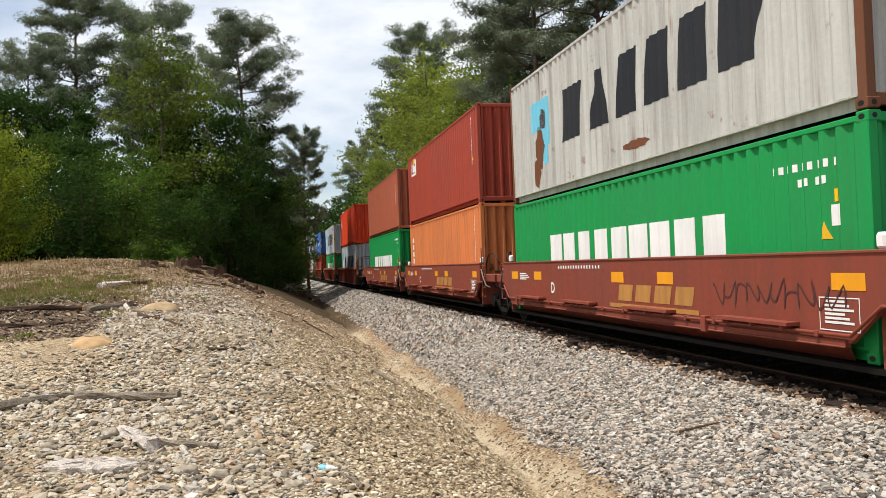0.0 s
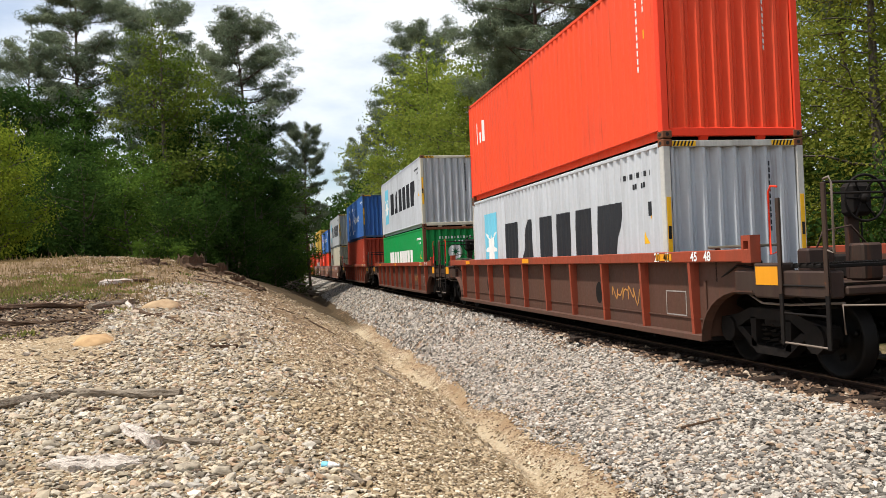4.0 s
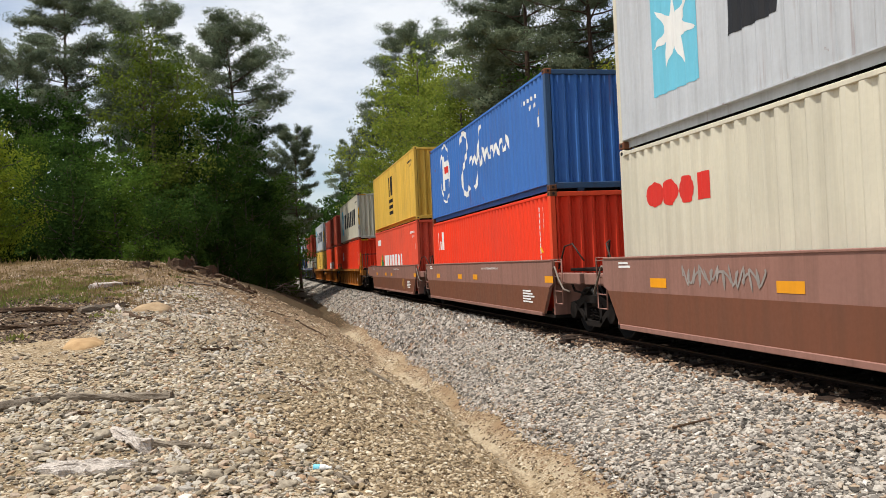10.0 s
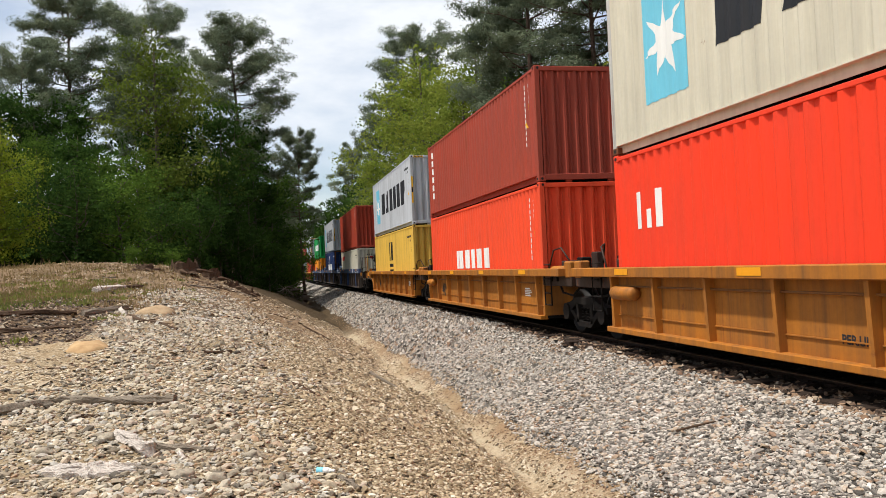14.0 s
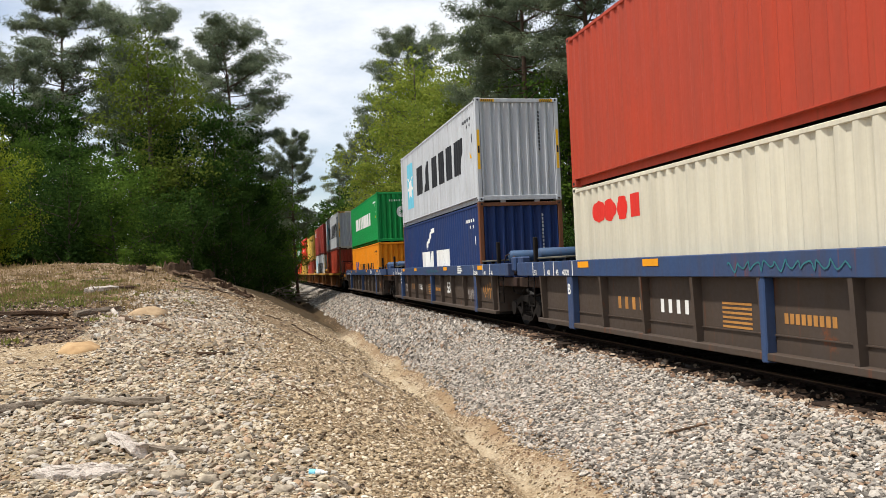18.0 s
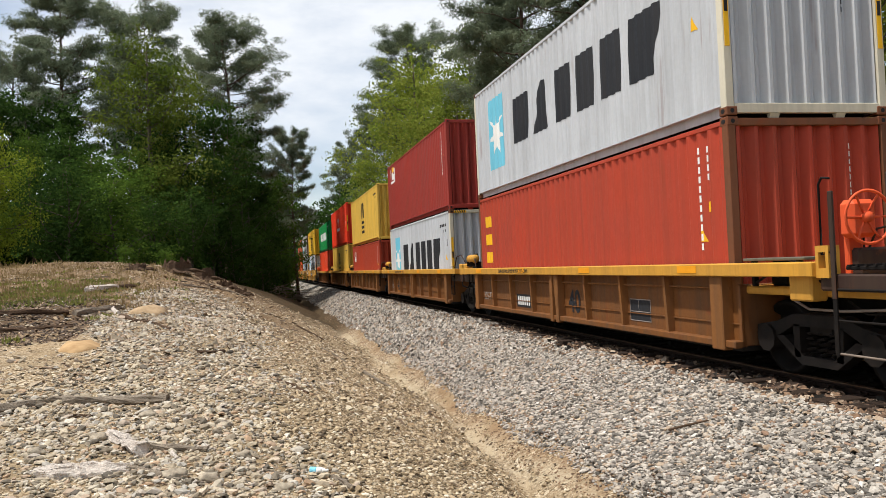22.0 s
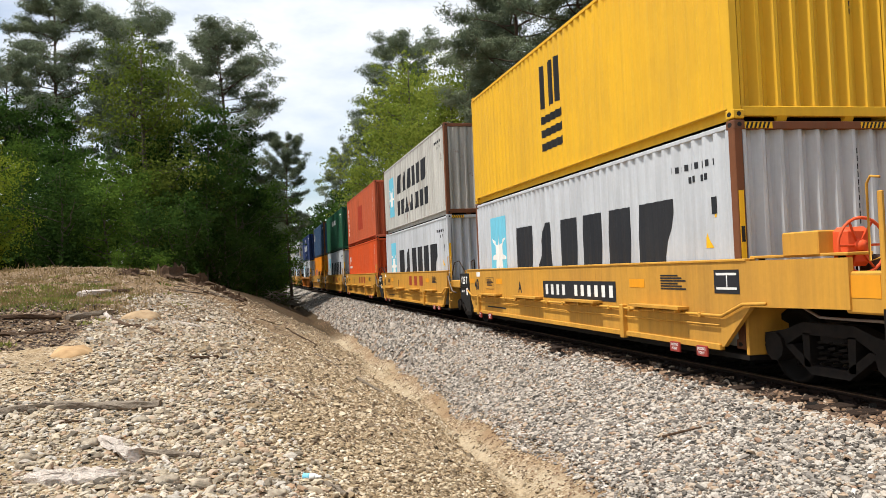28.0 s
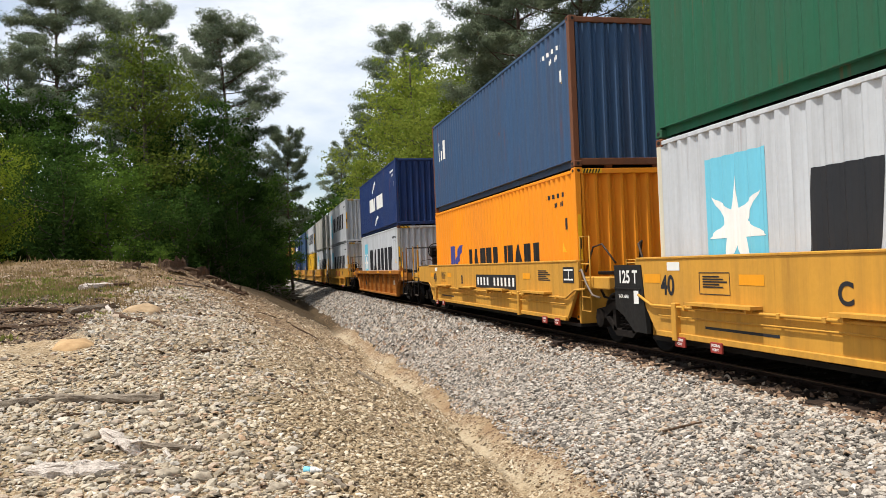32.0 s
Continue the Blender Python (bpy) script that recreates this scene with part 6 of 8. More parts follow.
        if style == "smooth_yellow":
            if rear == "joint":
                for sx in (-1, 1):
                    def end_plate():
                        bm = bmesh.new()
                        prism(bm, [(7.26, 1.42), (7.26, 0.72), (6.95, 0.6), (6.62, 0.38), (6.2, 0.38), (6.34, 1.42)], sx * (XS - 0.05), sx * (XS + 0.02))
                        bmesh.ops.recalc_face_normals(bm, faces=bm.faces)
                        return to_mesh("black_end_plate", bm, P["mark_black"])
                    part("black_end_plate", cached(("black_end_plate", sx), end_plate), car, "black painted end plate over the shared truck")
                part("plate_ledge", box_mesh("plate_ledge", -XS - 0.035, -XS - 0.018, 6.34, 7.26, 1.04, 1.06, P["mark_black"]), car)
            for yy in (-5.5, -4.8, 5.2, 4.3):
                v_, f_ = letters("JACKING", 0.035, yy + 0.1, bottom - 0.075, -XS - 0.053)
                word = part("jacking_word", raw_mesh("jacking_word", v_, f_, P["white"]), car)
                if word:
                    tagged(word, kind="stuff")
                v_, f_ = letters("POINT", 0.035, yy + 0.075, bottom - 0.13, -XS - 0.053)
                word = part("jacking_word", raw_mesh("jacking_word", v_, f_, P["white"]), car)
                if word:
                    tagged(word, kind="stuff")
                part("jacking_plate", box_mesh("jacking_plate", -XS - 0.05, -XS - 0.02, -0.13, 0.13, bottom - 0.16, bottom - 0.02, P["maroon"], 0.005), car, "dark red jacking point plate", at=(0, yy, 0))
    for kind, s, gap in ((front, -1, gap_f), (rear, 1, gap_r)):
        if kind == "platform":
            end_platform(car, style, s, q, hand)
        else:
            joint_end(car, style, s, q, gap)
    for kind, paint_name, what in marks:
        v, f = what
        if kind in ("reflector", "name_blocks", "chord_lines", "placard_lines", "emblem_stripes"):
            for face in f:
                part(kind.rstrip("s"), raw_mesh(kind, [v[k] for k in face], [tuple(range(len(face)))], P[paint_name]), car)
            continue
        if kind in ("truck_number", "load_number", "weight_limit", "jack_note"):
            tagged(part(kind, raw_mesh(kind, v, f, P[paint_name]), car), kind="stuff")
            continue
        if kind in ("number_bars", "spec_lines"):
            tagged(part("stencilling", raw_mesh("stencilling", v, f, P[paint_name]), car), kind="stuff")
            continue
        ob = part(kind, raw_mesh(kind, v, f, P[paint_name]), car)

    MOVERS.append((car, q, 0.0))
    return car

# ---- the train ----


def run(t):
    """How far the train has gone at t seconds."""
    return 11.719 * t + 0.04025 * t * t


def scrawl(y0, y1, z, amp, n, seed, w, x):
    """A sprayed looping line on the flat side, each piece a hair above the last."""
    r = random.Random(seed)
    pts = []
    for i in range(n * 2):
        f = i / (n * 2 - 1)
        pts.append((y0 + (y1 - y0) * f + amp * 0.35 * math.sin(i * 1.9), z + amp * math.sin(i * 2.4 + r.uniform(-0.4, 0.4)) * r.uniform(0.5, 1.0)))
    v, f = [], []
    for i, p in enumerate(stroke(pts, w, 3)):
        f.append(tuple(range(len(v), len(v) + len(p))))
        v += [(x - 0.00004 * i, y, zz) for y, zz in p]
    return v, f


def lines_of_bars(y, z, n, w, x, h=0.035):
    """A block of small stencilled lines."""
    return flat_marks([rect(y - w * (0.7 + 0.3 * ((i * 7) % 3) / 2), z - i * h * 1.7, y, z - i * h * 1.7 + h) for i in range(n)], x)


def car_marks(style, n, front, rear):
    """Painted marks on the near side of unit n; y is along the car, rear positive."""
    out = []
    xf, xr, xc = -1.4245, -1.274, -1.4245
    amber = lambda ys, z0, z1, x: ("reflector", "reflector", flat_marks([rect(y, z0, y + 0.5, z1) for y in ys], x))
    if style == "smooth_brown":
        out.append(amber((5.3, 3.6, -0.6, -2.3, -6.2), 1.12, 1.3, xf))
        out.append(("name_blocks", "logo_gold", flat_marks([[(-y, z) for y, z in p] for p in glyph_blocks(0.35, 0.82, 2.95, 1.09, "ssss", 0.08, 0.2)] + [rect(-3.0, 0.7, 0.0, 0.77)], xf)))
        out.append(("number_bars", "white", flat_marks(bars_row(0.4, 2.6, 1.36, 16, 0.06), xf)))
        out.append(("spec_lines", "white", lines_of_bars(5.15, 1.24, 4, 0.7, xf, 0.025)))
        out.append(("spec_box", "white", flat_marks(stroke([(-6.1, 0.7), (-5.5, 0.7), (-5.5, 1.04), (-6.1, 1.04), (-6.1, 0.7)], 0.012), xf)))
        out.append(("spec_lines", "white", lines_of_bars(-5.58, 0.99, 6, 0.44, xf, 0.026)))
        out.append(("side_letter", "white", letters("DCB"[n % 3], 0.22, 3.0, 0.86, xf)))
        if n == 0:
            out.append(("scrawl", "scrawl_dark", scrawl(-3.4, -5.9, 1.05, 0.2, 17, 2, 0.022, xf)))
    elif style == "smooth_plum":
        out.append(amber((4.3, 1.2, -0.6, -6.6), 1.02, 1.16, xf))
        if n == 6:
            out.append(("number_bars", "white", flat_marks([rect(-1.9 - 0.19 * i - 0.1, 1.12, -1.9 - 0.19 * i, 1.32) for i in range(11) if i != 4], xf)))
        else:
            out.append(("number_bars", "white", flat_marks(bars_row(-2.6, -1.0, 1.3, 18, 0.05), xf)))
        out.append(("spec_lines", "white", lines_of_bars(5.9, 1.38, 2, 0.5, xf)))
        out.append(("spec_lines", "white", lines_of_bars(-4.6, 0.8, 5, 0.8, xf - 0.006)))
        if n == 8:
            out.append(("load_number", "logo_gold", letters("40", 0.42, -3.3, 0.5, xf - 0.006)))
        if n == 6:
            out.append(("scrawl", "scrawl", scrawl(3.8, 1.9, 1.2, 0.17, 22, 9, 0.035, xf)))
    elif style == "smooth_yellow":
        out.append(("load_number", "ink", letters("40", 0.28, 5.75, 0.99, xf)))
        out.append(("side_letter", "ink", letters("AEDCB"[n % 5], 0.24, 2.1, 0.98, xf)))
        out.append(("spec_lines", "ink", lines_of_bars(4.62, 1.24, 5, 0.56, xf, 0.02)))
        out.append(("spec_box", "ink", flat_marks(stroke([(4.0, 1.02), (4.7, 1.02), (4.7, 1.3), (4.0, 1.3), (4.0, 1.02)], 0.012), xf)))
        out.append(("paper_label", "white", flat_marks([rect(5.2, 1.33, 5.55, 1.45)], xf)))
        out.append(("spec_lines", "ink", lines_of_bars(4.6, 0.56, 1, 2.2, xf, 0.035)))
        out.append(("spec_lines", "ink", lines_of_bars(-4.4, 1.32, 6, 0.7, xf, 0.022)))
        out.append(amber((5.75, 3.3, -3.9), 1.15, 1.28, xf))
        if n in (20, 24):
            out.append(("number_board", "ink", flat_marks([rect(-2.9, 0.9, 0.5, 1.24)], xf)))
            out.append(("number_bars", "white", flat_marks([rect(0.35 - 0.3 * i - 0.14, 0.97, 0.35 - 0.3 * i, 1.17) for i in range(11) if i != 4], xf - 0.003)))
            out.append(("placard", "ink", flat_marks([rect(-6.35, 1.1, -5.8, 1.4)], xf)))
            out.append(("placard_lines", "white", flat_marks([rect(-6.3, 1.33, -5.85, 1.36), rect(-6.3, 1.15, -5.85, 1.18), rect(-6.1, 1.18, -6.08, 1.33)], xf - 0.003)))
        else:
            out.append(("name_blocks", "faded_red", flat_marks([rect(-0.85, 1.02, -0.35, 1.36), rect(-1.85, 1.02, -1.35, 1.36), rect(-2.9, 1.02, -2.3, 1.36)], xf)))
        if rear == "joint":
            out.append(("jack_note", "white", letters("JACK HERE", 0.05, 7.1, 0.9, xf - 0.024)))
            out.append(("paper_label", "white", flat_marks([rect(6.42, 0.82, 6.58, 1.02)], xf - 0.024)))
            out.append(("truck_number", "white", letters("125 T", 0.2, 7.1, 1.14, xf - 0.024)))
    elif style in ("rib_yellow", "rib_dirty"):
        xc -= 0.06
        dirty = style == "rib_dirty"
        first = n == 15
        zc = 1.27 if dirty else 1.25
        out.append(amber((5.2, 1.6, -2.0, -5.6), zc, zc + 0.1, xc - 0.002))
        if dirty and not first:
            out.append(("worn_patch", "car_yellow", flat_marks([disc(3.98, 0.7, 0.42, 0.34, 18)], xr)))
        if n != 9:
            out.append(("load_number", "ink", letters("40", 0.42, -0.45 if first else 4.3, 0.52, xr - 0.003)))
        else:
            out.append(("unit_note", "ink", letters("PER.UNIT", 0.1, 0.55, 0.53, xr)))
        if first:
            out.append(("number_board", "ink", flat_marks([rect(1.85, 0.47, 2.85, 0.77)], xr)))
            out.append(("number_bars", "white", flat_marks([rect(1.92 + 0.15 * i, 0.52, 2.01 + 0.15 * i, 0.72) for i in range(6)], xr - 0.003)))
            out.append(("spec_box", "ink", flat_marks([rect(-3.85, 0.5, -3.15, 0.84)], xr)))
            out.append(("spec_lines", "scrawl", flat_marks(stroke([(-3.85, 0.5), (-3.15, 0.5), (-3.15, 0.84), (-3.85, 0.84), (-3.85, 0.5)], 0.014) + [rect(-3.82, 0.64, -3.18, 0.652), rect(-3.46, 0.66, -3.45, 0.83)], xr - 0.003)))
        elif not dirty and n != 9:
            out.append(("spec_lines", "white", lines_of_bars(-4.9, 0.9, 5, 0.5, xr, 0.024)))
        if style == "rib_dirty":
            out.append(("weight_limit", "ink", letters("52,800 LBS. MAX. GROSS WT. FOR 20 FT. CONT.", 0.075, 3.6, 1.28, xc - 0.003)))
            out.append(("truck_number", "scrawl", letters("125-T", 0.2, 5.7, 0.56, xr)))
        if n == 9:
            out.append(("number_bars", "white", flat_marks(bars_row(-5.85, -4.75, 0.55, 6, 0.2), xr)))
    elif style == "rib_rust":
        out.append(amber((5.9, 0.2, -6.6), 1.41, 1.51, xc - 0.002))
        for tx, yy in (("20", -6.05), ("40", -6.35), ("45", -7.15), ("48", -7.5)):
            out.append(("load_number", "white", letters(tx, 0.13, yy, 1.4, xc - 0.002)))
        out.append(("scrawl", "logo_gold", scrawl(-4.1, -5.2, 0.85, 0.17, 9, n, 0.03, xr)))
        out.append(("spec_box", "scrawl", flat_marks(stroke([(-6.7, 0.6), (-6.1, 0.6), (-6.1, 0.95), (-6.7, 0.95), (-6.7, 0.6)], 0.02), xr)))
    elif style == "rib_blue":
        out.append(amber((5.0, 2.4, -2.7, -6.9), 1.42, 1.53, xc - 0.002))
        for tx, yy in (("20/40", -6.05), ("45", -7.05), ("48", -7.7), ("53", 7.95), ("48", 7.15), ("45", 6.65), ("40/20", 6.3)):
            out.append(("load_number", "white", letters(tx, 0.11, yy, 1.28, xc - 0.002)))
        out.append(("chord_lines", "white", flat_marks([rect(y, 1.27, y + 0.04, 1.55) for y in (-5.98, -6.98, -7.62, 8.0, 7.3, 6.75, 5.75)], xc - 0.003)))
        out.append(("spec_lines", "white", lines_of_bars(-4.1, 1.5, 4, 0.6, xc - 0.002)))
        out.append(("scrawl", "teal", scrawl(0.6, -1.6, 1.4, 0.08, 16, n + 7, 0.02, xc - 0.002)))
        out.append(("side_letter", "white", letters("BCA"[n % 3], 0.2, 6.09, 0.92, -1.412)))
        out.append(("load_number", "white", letters("53", 0.34, -2.0, 0.7, xr)))
        out.append(("scrawl", "scrawl", scrawl(-4.75, -5.7, 0.72, 0.22, 10, n + 3, 0.035, xr)))
        out.append(("scrawl", "logo_gold", scrawl(-6.4, -7.5, 0.85, 0.24, 9, n + 5, 0.035, xr)))
        out.append(("name_blocks", "logo_gold", flat_marks([rect(-0.35 - 0.1 * i, 0.72, -0.28 - 0.1 * i, 0.84) for i in range(9)], xr)))
        out.append(("number_bars", "logo_gold", flat_marks(bars_row(3.25, 4.3, 0.72, 4, 0.2), xr)))
        out.append(("number_bars", "white", flat_marks(bars_row(1.85, 2.8, 0.72, 4, 0.2), xr)))
        out.append(("emblem_stripes", "logo_gold", flat_marks([rect(0.35, 0.6 + 0.06 * i, 1.0, 0.63 + 0.06 * i) for i in range(6)], xr)))
        if n == 13:
            out.append(("truck_number", "scrawl", letters("125-T", 0.28, 5.76, 0.62, xr)))
    return out


GREY_L = "light grey container with blue star square and dark blocks"
# front end along the train at the start, car style, front end, rear end, lower box, upper box
# a box: colour, height, device, colour of posts, colour of the number bars, label
UNITS = [
    (7.00, "smooth_brown", "joint", "joint", ("fresh_green", STD, "white_blocks", "fresh_green", "white", "green steel container with white painted blocks"), ("oldgrey", HC, "star_faded", "rusted", "ink", "rusty grey container with dark blocks and a torn blue square")),
    (22.49, "smooth_brown", "joint", "joint", ("orange_tan", HC, "white_column", "orange_tan", "white", "faded tan-orange steel container"), ("rust_red", HC, "badge", "rust_red", "white", "rust-red steel container with a small white badge")),
    (37.79, "smooth_brown", "joint", "platform", ("fresh_green", HC, "white_blocks", "fresh_green", "white", "green steel container with white painted blocks"), ("rust_tan", HC, "", "rust_tan", "white", "plain faded rust-red steel container")),
    (58.89, "rib_rust", "platform", "platform", ("grey", HC, "star_blocks", "oldgrey", "ink", GREY_L), ("orange_red", HC, "corner_small", "red", "white", "bright red steel container with a small white mark")),
    (79.44, "rib_rust", "platform", "platform", ("fresh_green", STD, "white_blocks", "rusted", "white", "green container with white blocks and rusty posts"), ("grey", HC, "star_blocks", "cream", "ink", GREY_L)),
    (101.21, "rib_rust", "platform", "platform", ("brick", HC, "", "brick", "white", "plain brick-red steel container"), ("royal_blue", HC, "script", "slate", "white", "blue steel container with a white script line and ring")),
    (121.60, "smooth_plum", "platform", "joint", ("cream", HC, "red_small", "cream", "ink", "cream steel container with a small red mark"), ("grey", HC, "star_blocks", "cream", "ink", GREY_L)),
    (137.24, "smooth_plum", "joint", "joint", ("red", STD, "corner_small", "orange_red", "white", "bright red-orange steel container with a small white mark"), ("royal_blue", STD, "script", "slate", "white", "blue steel container with a white script line and ring")),
    (152.55, "smooth_plum", "joint", "platform", ("salmon", HC, "triangle_blocks", "salmon", "white", "faded red container with white blocks and a green triangle"), ("dull_yellow", HC, "stacked_dark", "dull_yellow", "ink", "dull yellow steel container with stacked black bars")),
    (172.70, "rib_yellow", "platform", "joint", ("red", HC, "corner_small", "red", "white", "bright red steel container with a small white mark"), ("cream", HC, "star_blocks", "oldgrey", "ink", "off-white container with blue star square and dark blocks")),
    (188.80, "rib_yellow", "joint", "joint", ("orange_red", HC, "white_word", "orange_red", "white", "orange-red steel container with white blocks"), ("rust_red", STD, "white_column", "rust_red", "white", "rust-red steel container with a white column of blocks")),
    (204.80, "rib_yellow", "joint", "platform", ("dull_yellow", HC, "stacked_dark", "dull_yellow", "ink", "dull yellow steel container with stacked black bars"), ("grey", HC, "star_blocks", "grey", "ink", GREY_L)),
    (226.36, "rib_blue", "platform", "joint", ("cream", STD, "red_small", "cream", "ink", "cream steel container with a small red mark"), ("brick", HC, "", "brick", "white", "plain brick-red steel container")),
    (245.37, "rib_blue", "joint", "joint", ("navy", HC, "swoosh_blocks", "rusted", "white", "navy blue container with white blocks and a swoosh"), ("grey", HC, "star_blocks", "grey", "ink", GREY_L)),
    (265.18, "rib_blue", "joint", "platform", ("bright_orange", STD, "violet_blocks", "bright_orange", "ink", "orange steel container with dark blocks and violet bars"), ("fresh_green", STD, "white_blocks", "fresh_green", "white", "green steel container with white painted blocks")),
    (286.53, "rib_dirty", "platform", "joint", ("brick", HC, "gold_column", "rusted", "white", "brick-red container with a yellow column of blocks"), ("grey", HC, "star_blocks", "cream", "ink", GREY_L)),
    (302.26, "rib_dirty", "joint", "joint", ("grey", HC, "star_blocks", "cream", "ink", GREY_L), ("maroon", HC, "badge", "maroon", "white", "maroon steel container with a small white badge")),
    (318.20, "rib_dirty", "joint", "joint", ("brick", STD, "corner_small", "brick", "white", "brick-red steel container with a small white mark"), ("dull_yellow", HC, "stacked_dark", "dull_yellow", "ink", "dull yellow steel container with stacked black bars")),
    (333.60, "rib_dirty", "joint", "joint", ("dull_yellow", HC, "stacked_dark", "dull_yellow", "ink", "dull yellow steel container with stacked black bars"), ("red", HC, "flag_small", "red", "white", "bright red steel container with a small white flag mark")),
    (349.29, "rib_dirty", "joint", "platform", ("orange_red", HC, "white_p", "orange_red", "white", "orange-red steel container with a small white mark"), ("fresh_green", STD, "white_blocks", "fresh_green", "white", "green steel container with white painted blocks")),
    (368.63, "smooth_yellow", "platform", "joint", ("grey", HC, "star_blocks", "rusted", "ink", GREY_L), ("yellow", HC, "stacked_dark", "yellow", "ink", "bright yellow steel container with stacked black bars")),
    (384.18, "smooth_yellow", "joint", "joint", ("grey", HC, "star_blocks", "grey", "ink", GREY_L), ("oldgrey", HC, "star_two_rows", "rusted", "ink", "rusty white container with two rows of dark blocks")),
    (399.45, "smooth_yellow", "joint", "joint", ("deep_orange", HC, "white_p", "deep_orange", "white", "orange-red steel container with a small white mark"), ("burnt_orange", HC, "column_patch", "burnt_orange", "white", "faded orange steel container with a white column of blocks")),
    (415.05, "smooth_yellow", "joint", "joint", ("grey", HC, "star_blocks", "cream", "ink", GREY_L), ("green2", HC, "arc_word", "green2", "white", "dark green steel container with small white blocks")),
    (430.42, "smooth_yellow", "joint", "platform", ("bright_orange", HC, "violet_blocks", "bright_orange", "ink", "orange steel container with dark blocks and violet bars"), ("slate", HC, "corner_small", "rusted", "white", "dull slate-blue steel container with a small white mark")),
    (450.14, "rib_yellow", "platform", "platform", ("grey", HC, "star_blocks", "oldgrey", "ink", GREY_L), ("navy", HC, "high_swoosh", "navy", "white", "navy blue container with white blocks and swooshes")),
    (470.10, "smooth_yellow", "platform", "joint", ("grey", HC, "star_blocks", "grey", "ink", GREY_L), ("grey", HC, "star_blocks", "grey", "ink", GREY_L)),
    (485.60, "smooth_yellow", "joint", "joint", ("grey", HC, "star_blocks", "grey", "ink", GREY_L), ("oldgrey", HC, "", "oldgrey", "ink", "plain dull grey steel container")),
    (501.10, "smooth_yellow", "joint", "joint", ("yellow", HC, "stacked_dark", "yellow", "ink", "bright yellow steel container with stacked black bars"), ("grey", HC, "star_blocks", "grey", "ink", GREY_L)),
    (516.60, "smooth_yellow", "joint", "joint", ("slate", HC, "", "slate", "white", "plain slate blue steel container"), ("slate", HC, "", "slate", "white", "plain slate blue steel container")),
    (532.10, "smooth_yellow", "joint", "platform", ("navy", HC, "", "navy", "white", "plain navy blue steel container"), ("navy", HC, "swoosh_blocks", "navy", "white", "navy blue container with white blocks and a swoosh")),
    (552.30, "rib_yellow", "platform", "joint", ("grey", HC, "star_blocks", "grey", "ink", GREY_L), ("dull_yellow", HC, "stacked_dark", "dull_yellow", "ink", "dull yellow steel container with stacked black bars")),
    (567.80, "rib_yellow", "joint", "joint", ("brick", HC, "", "brick", "white", "plain brick-red steel container"), ("orange_tan", HC, "white_column", "orange_tan", "white", "faded tan-orange steel container")),
    (583.30, "rib_yellow", "joint", "platform", ("maroon", HC, "", "maroon", "white", "plain maroon steel container"), ("brick", HC, "", "brick", "white", "plain brick-red steel container")),
    (603.50, "rib_rust", "platform", "platform", ("dull_yellow", HC, "", "dull_yellow", "ink", "plain dull yellow steel container"), ("grey", HC, "star_blocks", "grey", "ink", GREY_L)),
    (625.00, "rib_rust", "platform", "platform", ("orange_red", HC, "", "orange_red", "white", "plain orange red steel container"), ("brick", HC, "", "brick", "white", "plain brick-red steel container")),
]
FLOOR_Z = 0.36
for i, (q0, style, front, rear, low, up) in enumerate(UNITS):
    q = q0 + HALF_L
    FAR_OFF[0] = i > 27
    gap_f = q0 - UNITS[i - 1][0] - 2 * HALF_L if i else 3.3
    gap_r = UNITS[i + 1][0] - q0 - 2 * HALF_L if i + 1 < len(UNITS) else 3.3
    well_car(style, q, front, rear, gap_f, gap_r, car_marks(style, i, front, rear), "orange" if i in (15, 20) else "black")
    zl = FLOOR_Z + (0.0 if low[1] == STD else 0.03)
    for k, (colour, h, logo, post, marks, label) in enumerate((low, up)):
        end_logo = "disc" if colour == "fresh_green" else "red" if colour == "cream" and logo == "red_small" else ""
        container(label, colour, h, logo, q, zl if k == 0 else zl + low[1] + 0.015, post if post != colour else None, marks, True, colour in ("grey", "red", "royal_blue", "cream", "bright_orange") and h == HC, end_logo, i > 28)

FAR_OFF[0] = False

# ---- trees ----


def rand_dirs(r, n):
    v = r.normal(0, 1, (n, 3))
    return v / np.linalg.norm(v, axis=1)[:, None]


def leaf_mesh(name, centres, sizes, material, r, ratio=0.6, out=None):
    """Small four-cornered leaves at the given places; out: the way each one faces, roughly."""
    n = len(centres)
    k = rand_dirs(r, n)
    if out is not None:
        k = k * 0.62 + out
        k[:, 2] += 0.25
        k /= np.linalg.norm(k, axis=1)[:, None] + 1e-9
    a = np.cross(k, rand_dirs(r, n))
    a /= np.linalg.norm(a, axis=1)[:, None] + 1e-9
    b = np.cross(k, a)
    a = a * (sizes * 0.5)[:, None]
    b = b * (sizes * 0.5 * ratio)[:, None]
    v = np.stack([centres - a, centres + b * 0.9 - a * 0.1, centres + a, centres - b * 0.9 - a * 0.1], 1).reshape(-1, 3)
    f = np.arange(4 * n, dtype=np.int32)
    me = bpy.data.meshes.new(name)
    me.vertices.add(4 * n)
    me.vertices.foreach_set("co", v.reshape(-1))
    me.loops.add(4 * n)
    me.loops.foreach_set("vertex_index", f)
    me.polygons.add(n)
    me.polygons.foreach_set("loop_start", np.arange(0, 4 * n, 4, dtype=np.int32))
    me.update(calc_edges=True)
    me.materials.append(material)
    return me


def limb_line(r, base, direction, length, bend, n=5):
    pts = [np.array(base, float)]
    d = np.array(direction, float)
    for i in range(n):
        d = d + r.normal(0, bend, 3) + np.array([0, 0, 0.06])
        d /= np.linalg.norm(d)
        pts.append(pts[-1] + d * length / n)
    return pts


